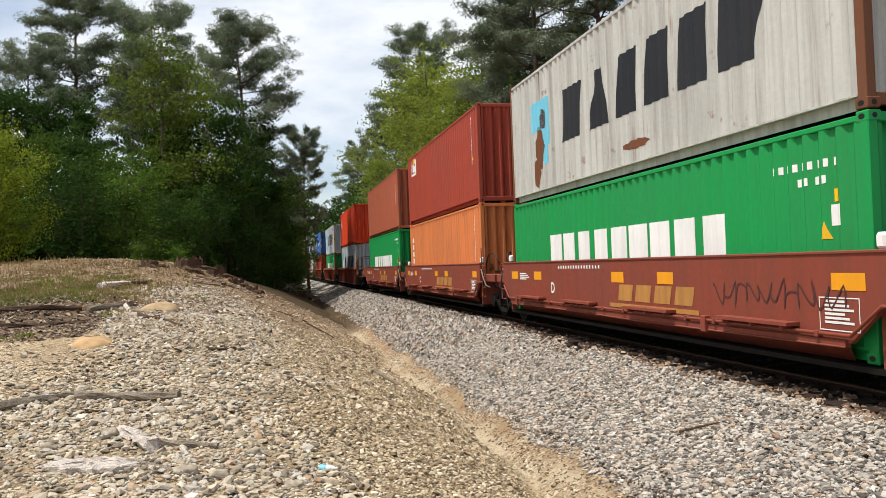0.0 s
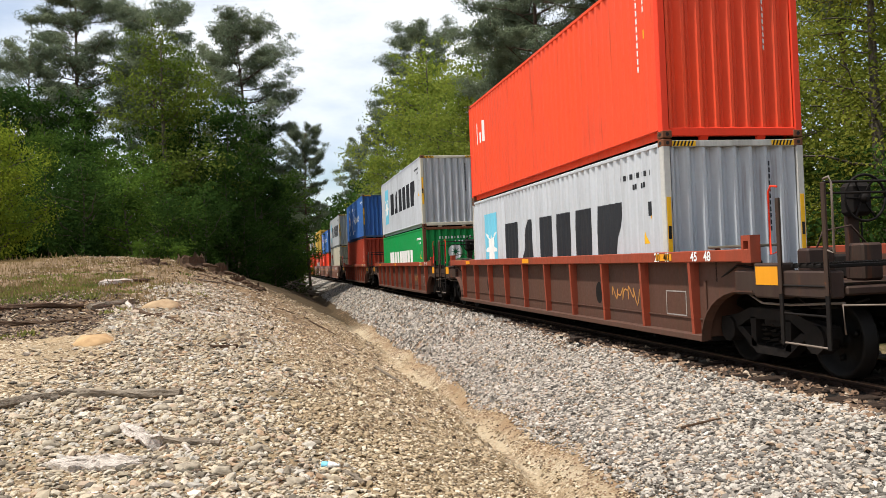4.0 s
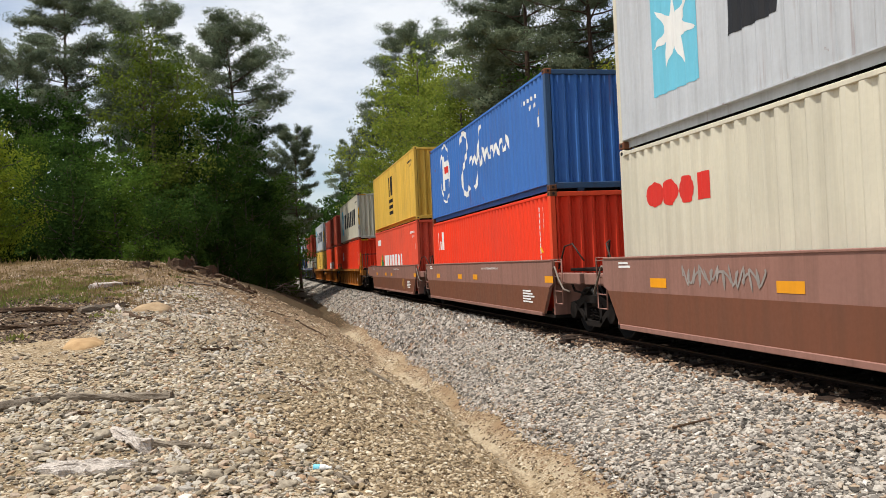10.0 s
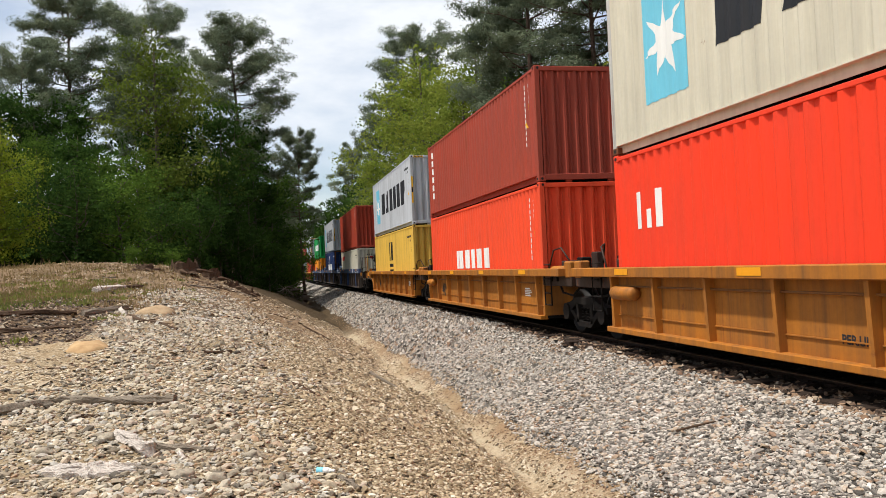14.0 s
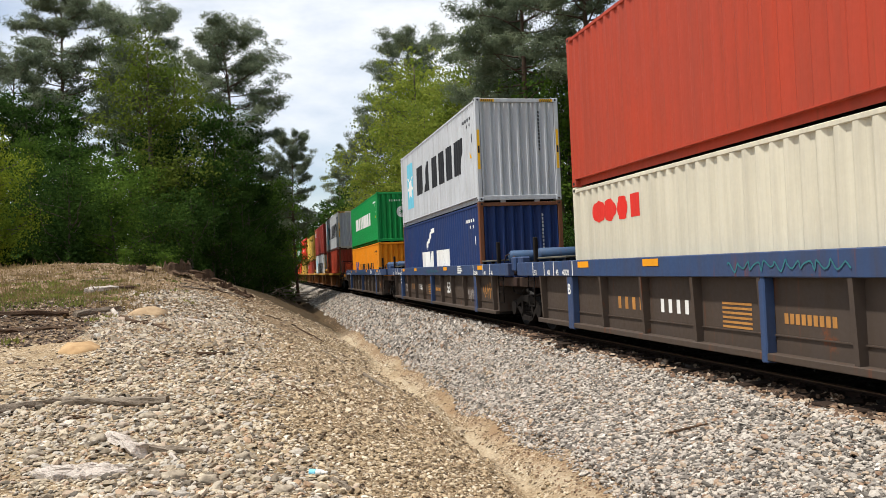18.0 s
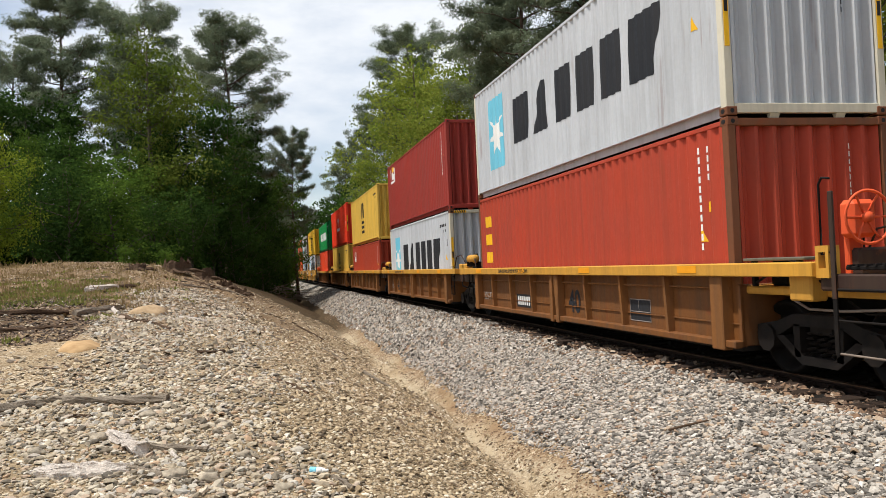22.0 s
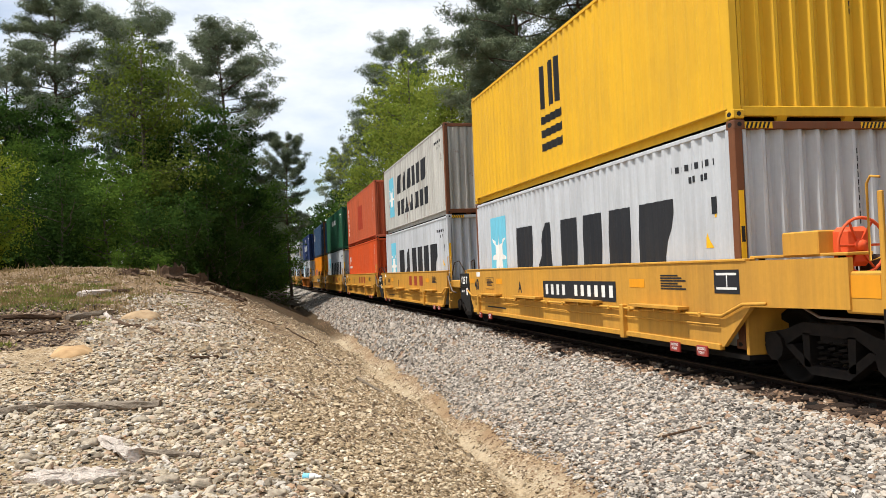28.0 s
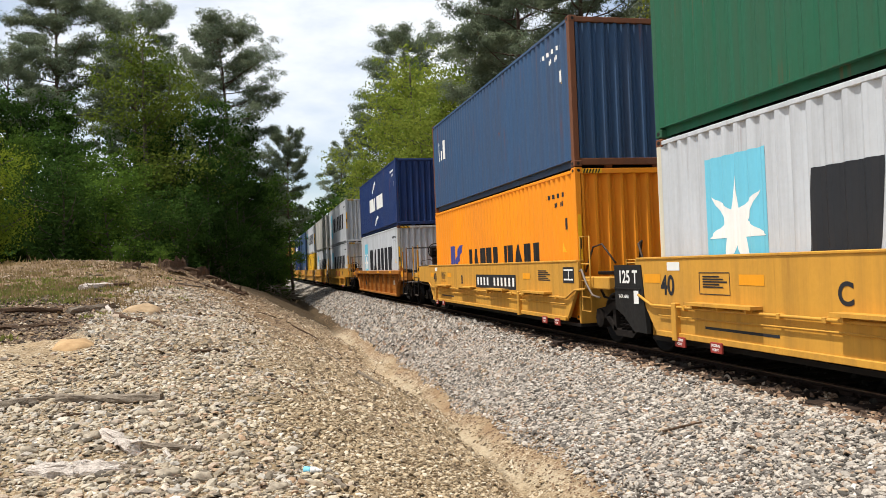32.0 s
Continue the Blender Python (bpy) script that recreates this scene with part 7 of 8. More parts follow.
def make_pine(seed, h=20.0, bare=0.5, spread_=3.6, fine=1.0, full=1.0):
    """A tall pine: bare trunk, crooked limbs with side shoots, puffs of needles at their ends, gaps between the tiers."""
    r = np.random.default_rng(seed)
    lean = r.normal(0, 0.012, 2)
    bow = r.normal(0, 0.2, 2)
    heavy = r.uniform(0, math.tau)

    def trunk_at(f):
        return np.array([lean[0] * h * f + bow[0] * math.sin(f * 3), lean[1] * h * f + bow[1] * math.sin(f * 3), h * f])
    bm = bmesh.new()
    fs = np.linspace(0, 1, 12)
    tube(bm, [trunk_at(f) for f in fs], [0.25 * (1 - 0.88 * f) + 0.05 * max(0, 0.1 - f) * 10 for f in fs], 9)
    puffs = []
    n = int(53 * full)
    for i in range(n):
        f = bare + (0.985 - bare) * (i / (n - 1)) ** 0.85 + r.uniform(-0.02, 0.012)
        t = min(1.0, max(0.0, (f - bare) / (1 - bare)))
        az = i * 2.4 + r.uniform(-0.7, 0.7)
        shape = (0.72 + 0.28 * min(1, t * 2.5)) * math.sqrt(max(0.0, 1 - t ** 4.0)) + 0.14
        l = spread_ * shape * r.uniform(0.5, 1.12) * (1 + 0.22 * math.cos(az - heavy))
        up = r.uniform(-0.12, 0.28) + 0.9 * max(0.0, t - 0.55)
        line = limb_line(r, trunk_at(f), (math.cos(az), math.sin(az), up), l, 0.17, 6)
        tube(bm, line, [0.062 * (1 - 0.145 * k) * (1.35 - 0.8 * f) for k in range(len(line))], 4, cap=False)
        for k in range(2, len(line)):
            way = line[k] - line[k - 1]
            way /= np.linalg.norm(way)
            side = np.array([-way[1], way[0], 0.0])
            for sgn in ((1,) if k == 2 else (-1, 1)):
                reach = r.uniform(0.3, 0.95) * (0.45 + 0.1 * l)
                tip = line[k] + (side * sgn * r.uniform(0.5, 1.0) + way * 0.6 + np.array([0, 0, r.uniform(0.05, 0.5)])) * reach
                tube(bm, [line[k], tip], 0.016, 3, cap=False)
                puffs.append((tip, r.uniform(0.33, 0.62)))
                if r.uniform() < 0.5:
                    puffs.append((line[k] * 0.45 + tip * 0.55 + r.normal(0, 0.12, 3), r.uniform(0.22, 0.4)))
        puffs.append((line[-1], r.uniform(0.38, 0.7)))
    for i in range(10):  # dead limbs under the crown
        f = r.uniform(bare * 0.6, bare)
        az = r.uniform(0, math.tau)
        line = limb_line(r, trunk_at(f), (math.cos(az), math.sin(az), -0.05), r.uniform(0.8, 2.8), 0.2, 5)
        tube(bm, line, [0.034, 0.028, 0.022, 0.016, 0.01, 0.006], 4, cap=False)
    trunk = to_mesh("trunk", bm, M["bark_pine"], True)
    cs, sz, ns = [], [], []
    for c, rad in puffs:
        m = int(60 * fine * (rad / 0.4) ** 1.5)
        u = rand_dirs(r, m)
        d = u * (rad * r.uniform(0.1, 1.0, m) ** 0.5)[:, None] * np.array([1.25, 1.25, 0.72])
        cs.append(c + d)
        ns.append(u)
        sz.append(r.uniform(0.19, 0.33, m) / fine ** 0.3)
    crown = leaf_mesh("crown", np.concatenate(cs), np.concatenate(sz), M["needles"], r, 0.22, np.concatenate(ns))
    return trunk, crown


def make_broadleaf(seed, h=13.0, bare=0.22, width=3.6, material="leaf_mid", leaf=0.13, density=1.0):
    """A hardwood: forked trunk, rising limbs, clumped leaves with gaps."""
    r = np.random.default_rng(seed)
    bow = r.normal(0, 0.35, 2)

    def trunk_at(f):
        return np.array([bow[0] * math.sin(f * 2.6), bow[1] * math.sin(f * 2.2), h * 0.96 * f])
    bm = bmesh.new()
    fs = np.linspace(0, 1, 10)
    tube(bm, [trunk_at(f) for f in fs], [0.2 * h / 13 * (1 - 0.9 * f) + 0.012 for f in fs], 8)
    nodes = []
    n = int(25 * density)
    for i in range(n):
        f = bare + (0.97 - bare) * i / n + r.uniform(-0.02, 0.02)
        t = (f - bare) / (1 - bare)
        l = width * (0.35 + 0.75 * math.sin(math.pi * min(1, 0.25 + 0.8 * t)) ** 0.8) * r.uniform(0.55, 1.15)
        az = r.uniform(0, math.tau)
        line = limb_line(r, trunk_at(f), (math.cos(az), math.sin(az), r.uniform(0.1, 0.8)), l, 0.22)
        tube(bm, line, [0.05 * (1.2 - f) * (1 - 0.17 * k) + 0.006 for k in range(len(line))], 4, cap=False)
        for k in range(1, len(line)):
            for _ in range(2):
                tip = line[k] + r.normal(0, 0.5, 3)
                tube(bm, [line[k], tip], 0.01, 3, cap=False) if k == 3 else None
                nodes.append((tip, r.uniform(0.45, 0.95)))
    trunk = to_mesh("trunk", bm, M["bark_grey"], True)
    cs, sz = [], []
    ns = []
    for c, rad in nodes:
        m = int(41 * (rad / 0.7) ** 1.6 * (leaf / 0.16) ** -1.3)
        u = rand_dirs(r, m)
        d = u * (rad * r.uniform(0.1, 1.0, m) ** 0.35)[:, None] * np.array([1.15, 1.15, 0.62])
        cs.append(c + d)
        ns.append(u)
        sz.append(r.uniform(0.65, 1.35, m) * leaf)
    crown = leaf_mesh("crown", np.concatenate(cs), np.concatenate(sz), M[material], r, 0.7, np.concatenate(ns))
    return trunk, crown


PINES = [make_pine(s, 20.0, b, w, 1.0, f) for s, b, w, f in ((3, 0.5, 3.3, 0.85), (8, 0.5, 3.4, 1.0), (14, 0.4, 3.9, 1.25), (21, 0.45, 3.6, 1.0))] + [make_pine(33, 20.0, 0.4, 4.0, 1.2, 0.8)]
HARD = {
    "mid": [make_broadleaf(s, 13, 0.12, 3.6, "leaf_mid", 0.19) for s in (2, 5)],
    "light": [make_broadleaf(s, 13, 0.2, 3.2, "leaf_light", 0.175) for s in (7, 12)],
    "edge": [make_broadleaf(s, 13, 0.16, 3.2, "leaf_edge", 0.165) for s in (7, 12)],
    "dark": [make_broadleaf(s, 13, 0.06, 3.8, "leaf_dark", 0.24) for s in (9, 17)],
    "near": [make_broadleaf(s, 13, 0.15, 3.4, "leaf_near", 0.105) for s in (52, 57)],
    "far": [make_broadleaf(s, 13, 0.06, 4.4, "leaf_dark", 0.42) for s in (41, 42)],
    "bush": [make_broadleaf(s, 6, 0.03, 2.4, "leaf_dark" if s == 23 else "leaf_mid", 0.17, 0.6) for s in (23, 24)],
    "bright": [make_broadleaf(s, 6, 0.03, 2.4, "leaf_bright", 0.12) for s in (31,)],
}
TREE_WORDS = {"pine": ("tall pine with a bare trunk and grey-green needle clumps", "pine tree"), "mid": ("leafy mid-green hardwood at the wood's edge", "tree"),
              "light": ("slender hardwood in yellow-green spring leaf", "tree"), "edge": ("mid-green hardwood with yellow-green spring tips", "tree"), "dark": ("dense dark green tree in the wood", "tree"), "near": ("leafy olive-green hardwood behind the track", "tree"), "far": ("dark green tree far along the line", "tree"),
              "bush": ("low leafy green undergrowth bush", "bush"), "bright": ("sunlit yellow-green bush at the wood's edge", "bush")}


def tree(kind, x, y, h, turn=None, k=0, wide=1.0):
    trunk, crown = PINES[k % len(PINES)] if kind == "pine" else HARD[kind][k % len(HARD[kind])]
    label, cat = TREE_WORDS[kind]
    root = thing("pine_tree" if kind == "pine" else "bush" if kind in ("bush", "bright") else "tree", label, cat, "trees of the wood", (x, y, gz(x, y) - 0.1))
    full = 20.0 if kind == "pine" else 6.0 if kind in ("bush", "bright") else 13.0
    s = h / full
    root.scale = (s * wide, s * wide, s)
    root.rotation_euler = (0, 0, (x * 7.31 + y * 3.17) % 6.28 if turn is None else turn)
    part("trunk", trunk, root)
    part("crown", crown, root)
    return root


# wood to the left of the line: kind, x, y, height, variant, width
for kind, x, y, h, k, wide in (
    ("pine", -13.1, 58, 19.7, 0, 1.1), ("pine", -8.1, 66, 21.4, 1, 1.1), ("pine", -2.6, 62, 19.3, 2, 1.12), ("pine", -13.9, 52, 14.2, 3, 1.0),
    ("pine", 3.1, 72, 14.6, 2, 0.8), ("pine", -10.2, 74, 20.0, 3, 1.0), ("edge", -6.1, 50, 15.2, 0, 1.0), ("edge", -4.3, 56, 14.0, 1, 0.9), ("dark", -12.9, 50, 11.0, 1, 1.0),
    ("dark", -14.6, 45, 10.4, 0, 1.0), ("dark", -9.6, 46, 8.4, 0, 1.1), ("dark", -10.9, 52, 11.5, 1, 1.0), ("mid", -8.2, 44, 6.8, 1, 1.2), ("mid", -6.8, 47, 7.6, 0, 1.2),
    ("dark", -2.6, 54, 12.2, 0, 0.9), ("dark", -0.6, 60, 12.4, 1, 0.95), ("mid", 1.0, 66, 10.6, 0, 1.0), ("dark", -4.6, 51, 9.8, 1, 1.1), ("dark", -6.9, 56, 11.5, 0, 1.0),
    ("dark", 2.0, 84, 12.5, 0, 0.9), ("bright", -10.3, 33, 5.0, 0, 0.9), ("mid", -9.6, 38, 6.2, 1, 0.8), ("bush", -7.9, 36, 4.4, 0, 1.1), ("bush", -6.2, 39, 4.6, 1, 1.1),
    ("dark", -2.9, 50, 8.0, 1, 1.0), ("dark", -1.2, 55, 8.0, 0, 1.0), ("dark", 0.6, 61, 7.5, 1, 1.0), ("dark", -12.2, 41, 9.0, 0, 1.1),
    ("mid", 2.4, 96, 13.0, 1, 0.9), ("far", 1.4, 110, 14.0, 1, 0.9), ("far", 2.0, 130, 14.0, 0, 0.9), ("far", 1.5, 150, 15.0, 1, 0.9), ("far", 1.8, 175, 16.0, 1, 0.9),
    ("far", 1.5, 205, 16.0, 0, 1.0), ("far", 2.2, 240, 16.0, 1, 1.0), ("bush", -3.6, 44, 4.6, 0, 1.0), ("bush", -1.6, 50, 4.2, 0, 1.0), ("bush", 0.0, 57, 3.8, 0, 1.0),
    ("bush", 1.6, 66, 3.6, 1, 1.0), ("bush", -5.2, 42, 4.0, 0, 1.1), ("bush", -12.8, 36, 4.2, 0, 1.1), ("bush", 2.2, 80, 4.2, 0, 1.0),
):
    tree(kind, x, y, h, None, k, wide)

# wood to the right, behind the train
for kind, x, y, h, k, wide in (
    ("pine", 14.4, 41, 19.8, 4, 1.1), ("pine", 16.4, 37, 19.0, 0, 1.05), ("pine", 15.8, 47, 19.5, 3, 1.1), ("pine", 16.8, 84, 25.5, 1, 1.1), ("pine", 17.2, 118, 23.5, 2, 1.0),
    ("pine", 17.5, 158, 25.0, 3, 1.0), ("light", 14.4, 72, 21.0, 0, 1.0), ("light", 14.8, 90, 21.0, 1, 1.05), ("light", 13.6, 55, 15.5, 1, 1.0), ("light", 17.0, 62, 19.5, 0, 1.05), ("light", 15.6, 80, 21.5, 0, 1.05),
    ("light", 14.3, 106, 17.0, 1, 1.0), ("light", 13.3, 63, 15.0, 0, 1.0), ("mid", 15.0, 38, 11.5, 0, 1.0), ("near", 15.8, 24, 13.0, 1, 1.1), ("near", 14.8, 17.0, 11.0, 0, 1.1), ("near", 17.0, 29, 14.0, 0, 1.1),
    ("near", 18.0, 20, 14.0, 1, 1.1), ("dark", 17.5, 44, 14.0, 0, 1.0), ("dark", 17.5, 54, 14.0, 1, 1.0), ("far", 14.0, 120, 15.0, 0, 0.9), ("far", 14.0, 140, 16.0, 0, 1.0),
    ("far", 14.2, 185, 17.0, 0, 1.0), ("far", 14.2, 215, 17.0, 1, 1.0), ("far", 14.2, 250, 17.0, 0, 1.0), ("mid", 16.4, 50, 12.5, 1, 1.0), ("dark", 16.5, 70, 15.0, 0, 1.0), ("dark", 16.8, 96, 16.0, 1, 1.0),
    ("bush", 12.8, 14.5, 3.8, 0, 1.0), ("bush", 13.4, 24, 4.2, 1, 1.0), ("bush", 12.9, 29, 3.6, 0, 1.0), ("bush", 14.5, 12.0, 4.0, 1, 1.0), ("bush", 13.0, 34, 3.8, 0, 1.0),
    ("bush", 16.2, 19.0, 4.4, 0, 1.2), ("pine", 18.0, 14.0, 18.0, 2, 1.0), ("mid", 13.2, 76, 10.0, 0, 1.0),
    ("light", 13.2, 46, 9.0, 1, 1.0), ("bush", 15.0, 9.0, 4.0, 0, 1.2), ("pine", 18.2, 29, 20.0, 1, 0.8), ("pine", 21.0, 34, 19.0, 0, 0.8), ("pine", 22.0, 27, 20.0, 3, 0.8),
):
    tree(kind, x, y, h, None, k, wide)


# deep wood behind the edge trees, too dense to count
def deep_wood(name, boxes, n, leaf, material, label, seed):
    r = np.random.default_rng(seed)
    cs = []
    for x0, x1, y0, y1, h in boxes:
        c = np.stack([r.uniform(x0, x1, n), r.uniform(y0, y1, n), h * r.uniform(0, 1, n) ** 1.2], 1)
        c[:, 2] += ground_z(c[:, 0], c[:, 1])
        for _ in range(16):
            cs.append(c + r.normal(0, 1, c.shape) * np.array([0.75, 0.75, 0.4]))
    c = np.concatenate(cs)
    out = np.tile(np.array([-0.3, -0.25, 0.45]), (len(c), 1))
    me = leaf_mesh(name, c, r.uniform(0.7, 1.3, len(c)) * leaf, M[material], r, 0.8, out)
    tagged(new(name, me), label, "woodland", kind="stuff")


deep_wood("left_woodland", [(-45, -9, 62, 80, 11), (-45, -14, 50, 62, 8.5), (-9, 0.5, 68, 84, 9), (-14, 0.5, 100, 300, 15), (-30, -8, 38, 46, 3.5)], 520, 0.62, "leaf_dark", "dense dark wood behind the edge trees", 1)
deep_wood("near_woodland", [(16.5, 21, 4, 30, 5), (19, 30, 4, 36, 10), (24, 36, 10, 44, 15), (18, 26, 34, 52, 9), (34, 44, 8, 60, 17)], 1500, 0.25, "leaf_wood", "dense olive wood behind the train", 2)
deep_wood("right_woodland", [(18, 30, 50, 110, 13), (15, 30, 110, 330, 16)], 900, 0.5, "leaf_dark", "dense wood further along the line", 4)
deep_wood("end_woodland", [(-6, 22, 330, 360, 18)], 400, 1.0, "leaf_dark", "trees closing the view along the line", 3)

# ---- things on the bank ----


def branch(name, pts, r0, r1, material, label, category, seed, n=10, lumpy=0.28):
    """A log or stick lying along ground points, lumpy and tapered."""
    r = random.Random(seed)
    full = []
    for (x0, y0), (x1, y1) in zip(pts, pts[1:]):
        for k in range(4):
            f = k / 4
            full.append((x0 + (x1 - x0) * f, y0 + (y1 - y0) * f))
    full.append(pts[-1])
    m = len(full) - 1
    bm = bmesh.new()
    rad = [(r0 + (r1 - r0) * i / m) * r.uniform(0.82, 1.15) for i in range(m + 1)]
    tube(bm, [(x + r.uniform(-1, 1) * rad[i] * 0.3, y + r.uniform(-1, 1) * rad[i] * 0.3, gz(x, y) + rad[i] * 0.75) for i, (x, y) in enumerate(full)], rad, n)
    for v in bm.verts:
        v.co += Vector((r.uniform(-1, 1), r.uniform(-1, 1), r.uniform(-1, 1))) * r0 * lumpy
    return tagged(new(name, to_mesh(name, bm, material)), label, category)


branch("log", [(-3.3, 8.95), (-2.75, 9.18), (-2.45, 9.5), (-2.1, 9.56)], 0.062, 0.035, M["dead_wood"], "weathered grey log lying on gravel", "log", 1)
branch("log", [(-2.15, 9.42), (-1.6, 9.35), (-1.06, 9.14)], 0.042, 0.055, M["dead_wood"], "cracked grey branch lying on gravel", "log", 2)
branch("stick", [(-2.05, 8.95), (-1.75, 8.85)], 0.014, 0.01, M["dark_wood"], "thin brown stick on gravel", "stick", 3)
branch("log", [(-1.4, 7.72), (-1.2, 7.4), (-1.02, 7.08)], 0.045, 0.06, M["pale_slab"], "bleached chunk of wood on gravel", "log", 4, 10, 0.5)
branch("log", [(-1.03, 7.3), (-0.75, 7.2), (-0.5, 7.12)], 0.036, 0.024, M["dead_wood"], "split grey-brown branch on gravel", "log", 5)
branch("stick", [(-0.8, 7.1), (-0.72, 6.8)], 0.018, 0.026, M["pale_slab"], "short bleached stick on gravel", "stick", 6)
branch("stick", [(-1.1, 6.75), (-0.85, 6.45), (-0.65, 6.25)], 0.022, 0.016, M["dead_wood"], "grey forked stick on gravel", "stick", 7)
branch("log", [(-5.2, 15.4), (-4.5, 15.9), (-3.6, 16.35)], 0.06, 0.05, M["dark_wood"], "dark fallen log on bare soil", "log", 8)
branch("log", [(-4.6, 14.6), (-3.9, 14.7), (-3.2, 14.9)], 0.05, 0.03, M["dark_wood"], "dark branch on bare soil", "log", 9)
branch("log", [(-3.45, 16.3), (-3.1, 16.8), (-2.85, 17.35)], 0.07, 0.05, M["dead_wood"], "grey log beside a sand lump", "log", 10)
branch("log", [(-2.95, 17.1), (-2.75, 16.6)], 0.05, 0.04, M["pale_slab"], "pale broken branch beside a log", "log", 11)
branch("stick", [(-2.6, 16.0), (-2.1, 15.1), (-1.55, 14.2)], 0.035, 0.02, M["dark_wood"], "long dark stick lying on stones", "stick", 12)
branch("stick", [(-2.3, 15.1), (-2.05, 15.4)], 0.025, 0.02, M["dark_wood"], "short dark stick on stones", "stick", 13)
branch("stick", [(-1.55, 15.95), (-1.05, 15.9)], 0.028, 0.02, M["pale_slab"], "pale stick lying on stones", "stick", 14)
branch("stick", [(0.15, 10.6), (0.5, 10.15)], 0.02, 0.014, M["dark_wood"], "dark stick on the gravel flank", "stick", 15)
branch("stick", [(-0.05, 6.65), (0.25, 6.5)], 0.018, 0.014, M["dead_wood"], "grey stick on gravel", "stick", 16)
branch("stick", [(0.5, 6.62), (0.64, 6.38)], 0.024, 0.02, M["dead_wood"], "short brown stick beside a bottle", "stick", 17)
branch("log", [(-5.6, 13.2), (-4.9, 13.7)], 0.1, 0.08, M["dark_wood"], "rotten brown log on soil", "log", 18)
branch("log", [(-4.1, 20.5), (-3.6, 21.8)], 0.09, 0.07, M["pale_slab"], "bleached log among brown litter", "log", 19)
branch("log", [(-3.9, 21.6), (-3.2, 22.2)], 0.06, 0.05, M["dark_wood"], "dark log among brown litter", "log", 20)
for k, (x, y, a, l) in enumerate(((1.3, 19.0, 0.9, 0.8), (0.9, 23.5, 0.6, 0.9), (-1.4, 24.0, 2.6, 1.0), (-2.4, 26.5, 0.4, 1.1), (-0.6, 28.0, 2.9, 1.2), (0.2, 31.0, 0.7, 1.3), (1.7, 14.5, 0.8, 0.6), (-0.6, 12.6, 2.4, 0.5))):
    branch("stick", [(x, y), (x + l * math.cos(a), y - l * math.sin(a))], 0.03, 0.02, M["dark_wood" if k % 2 else "dead_wood"], "fallen stick on the gravel flank", "stick", 30 + k)


_r = random.Random(77)
for k in range(26):
    x, y, a, l = _r.uniform(-2.4, 1.2), _r.uniform(5.9, 9.0), _r.uniform(0, math.tau), _r.uniform(0.12, 0.4)
    branch("twig", [(x, y), (x + l * 0.5 * math.cos(a), y + l * 0.5 * math.sin(a)), (x + l * math.cos(a + 0.25), y + l * math.sin(a + 0.25))], _r.uniform(0.007, 0.013), 0.005, M["dark_wood" if k % 3 == 0 else "dead_wood"], "thin dry twig on gravel", "twig", 100 + k, 6)
for k in range(22):
    x, y, a, l = _r.uniform(-4.5, 1.0), _r.uniform(15.5, 29.0), _r.uniform(0, math.tau), _r.uniform(0.3, 1.0)
    branch("twig", [(x, y), (x + l * 0.5 * math.cos(a), y + l * 0.5 * math.sin(a)), (x + l * math.cos(a + 0.3), y + l * math.sin(a + 0.3))], _r.uniform(0.014, 0.03), 0.008, M["dark_wood" if k % 2 == 0 else "dead_wood"], "dry twig lying in brown litter", "twig", 140 + k, 6)


def lay_on(fun, x, y):
    return float(fun(np.array(x), np.array(y)))


st = bmesh.new()
tube(st, [(4.43, 8.38, lay_on(ballast_z, 4.43, 8.38) + 0.04), (4.6, 8.25, lay_on(ballast_z, 4.6, 8.25) + 0.05), (4.76, 8.08, lay_on(ballast_z, 4.76, 8.08) + 0.04)], [0.016, 0.014, 0.009], 6)
tagged(new("stick", to_mesh("stick", st, M["dark_wood"])), "dark stick lying on the ballast slope", "stick")


def lump(name, x, y, sx, sy, sz, material, label, category, seed, sink=0.3, rough=0.12):
    bm = bmesh.new()
    bmesh.ops.create_icosphere(bm, subdivisions=3, radius=1.0)
    for v in bm.verts:
        k = 1 + rough * 2 * (noise.noise(v.co * 1.7 + Vector((seed, 0, 0)))) + rough * noise.noise(v.co * 5 + Vector((0, seed, 0)))
        v.co = Vector((v.co.x * sx, v.co.y * sy, max(v.co.z, -0.5) * sz)) * k
    ob = new(name, to_mesh(name, bm, material, True))
    ob.location = (x, y, gz(x, y) + sz * (1 - 2 * sink) * 0.5)
    return tagged(ob, label, category)


lump("sand_mound", -2.3, 17.0, 0.46, 0.55, 0.26, M["sandstone"], "smooth tan lump of sand among gravel", "sand mound", 3, 0.95)
lump("sand_mound", -2.62, 12.6, 0.32, 0.42, 0.18, M["sandstone_orange"], "orange tan lump of sand among gravel", "sand mound", 8, 0.95)
for k, (x, y, s) in enumerate(((-1.45, 7.6, 0.09), (-0.45, 6.3, 0.08), (-0.2, 7.0, 0.07), (-1.9, 7.3, 0.08), (0.1, 6.2, 0.07), (-0.7, 6.35, 0.09), (-1.15, 8.45, 0.08), (-0.4, 8.1, 0.07))):
    lump("rock", x, y, s, s * 0.8, s * 0.6, M["grey_rock"], "small grey rock lying among gravel", "rock", 20 + k, 0.2, 0.2)


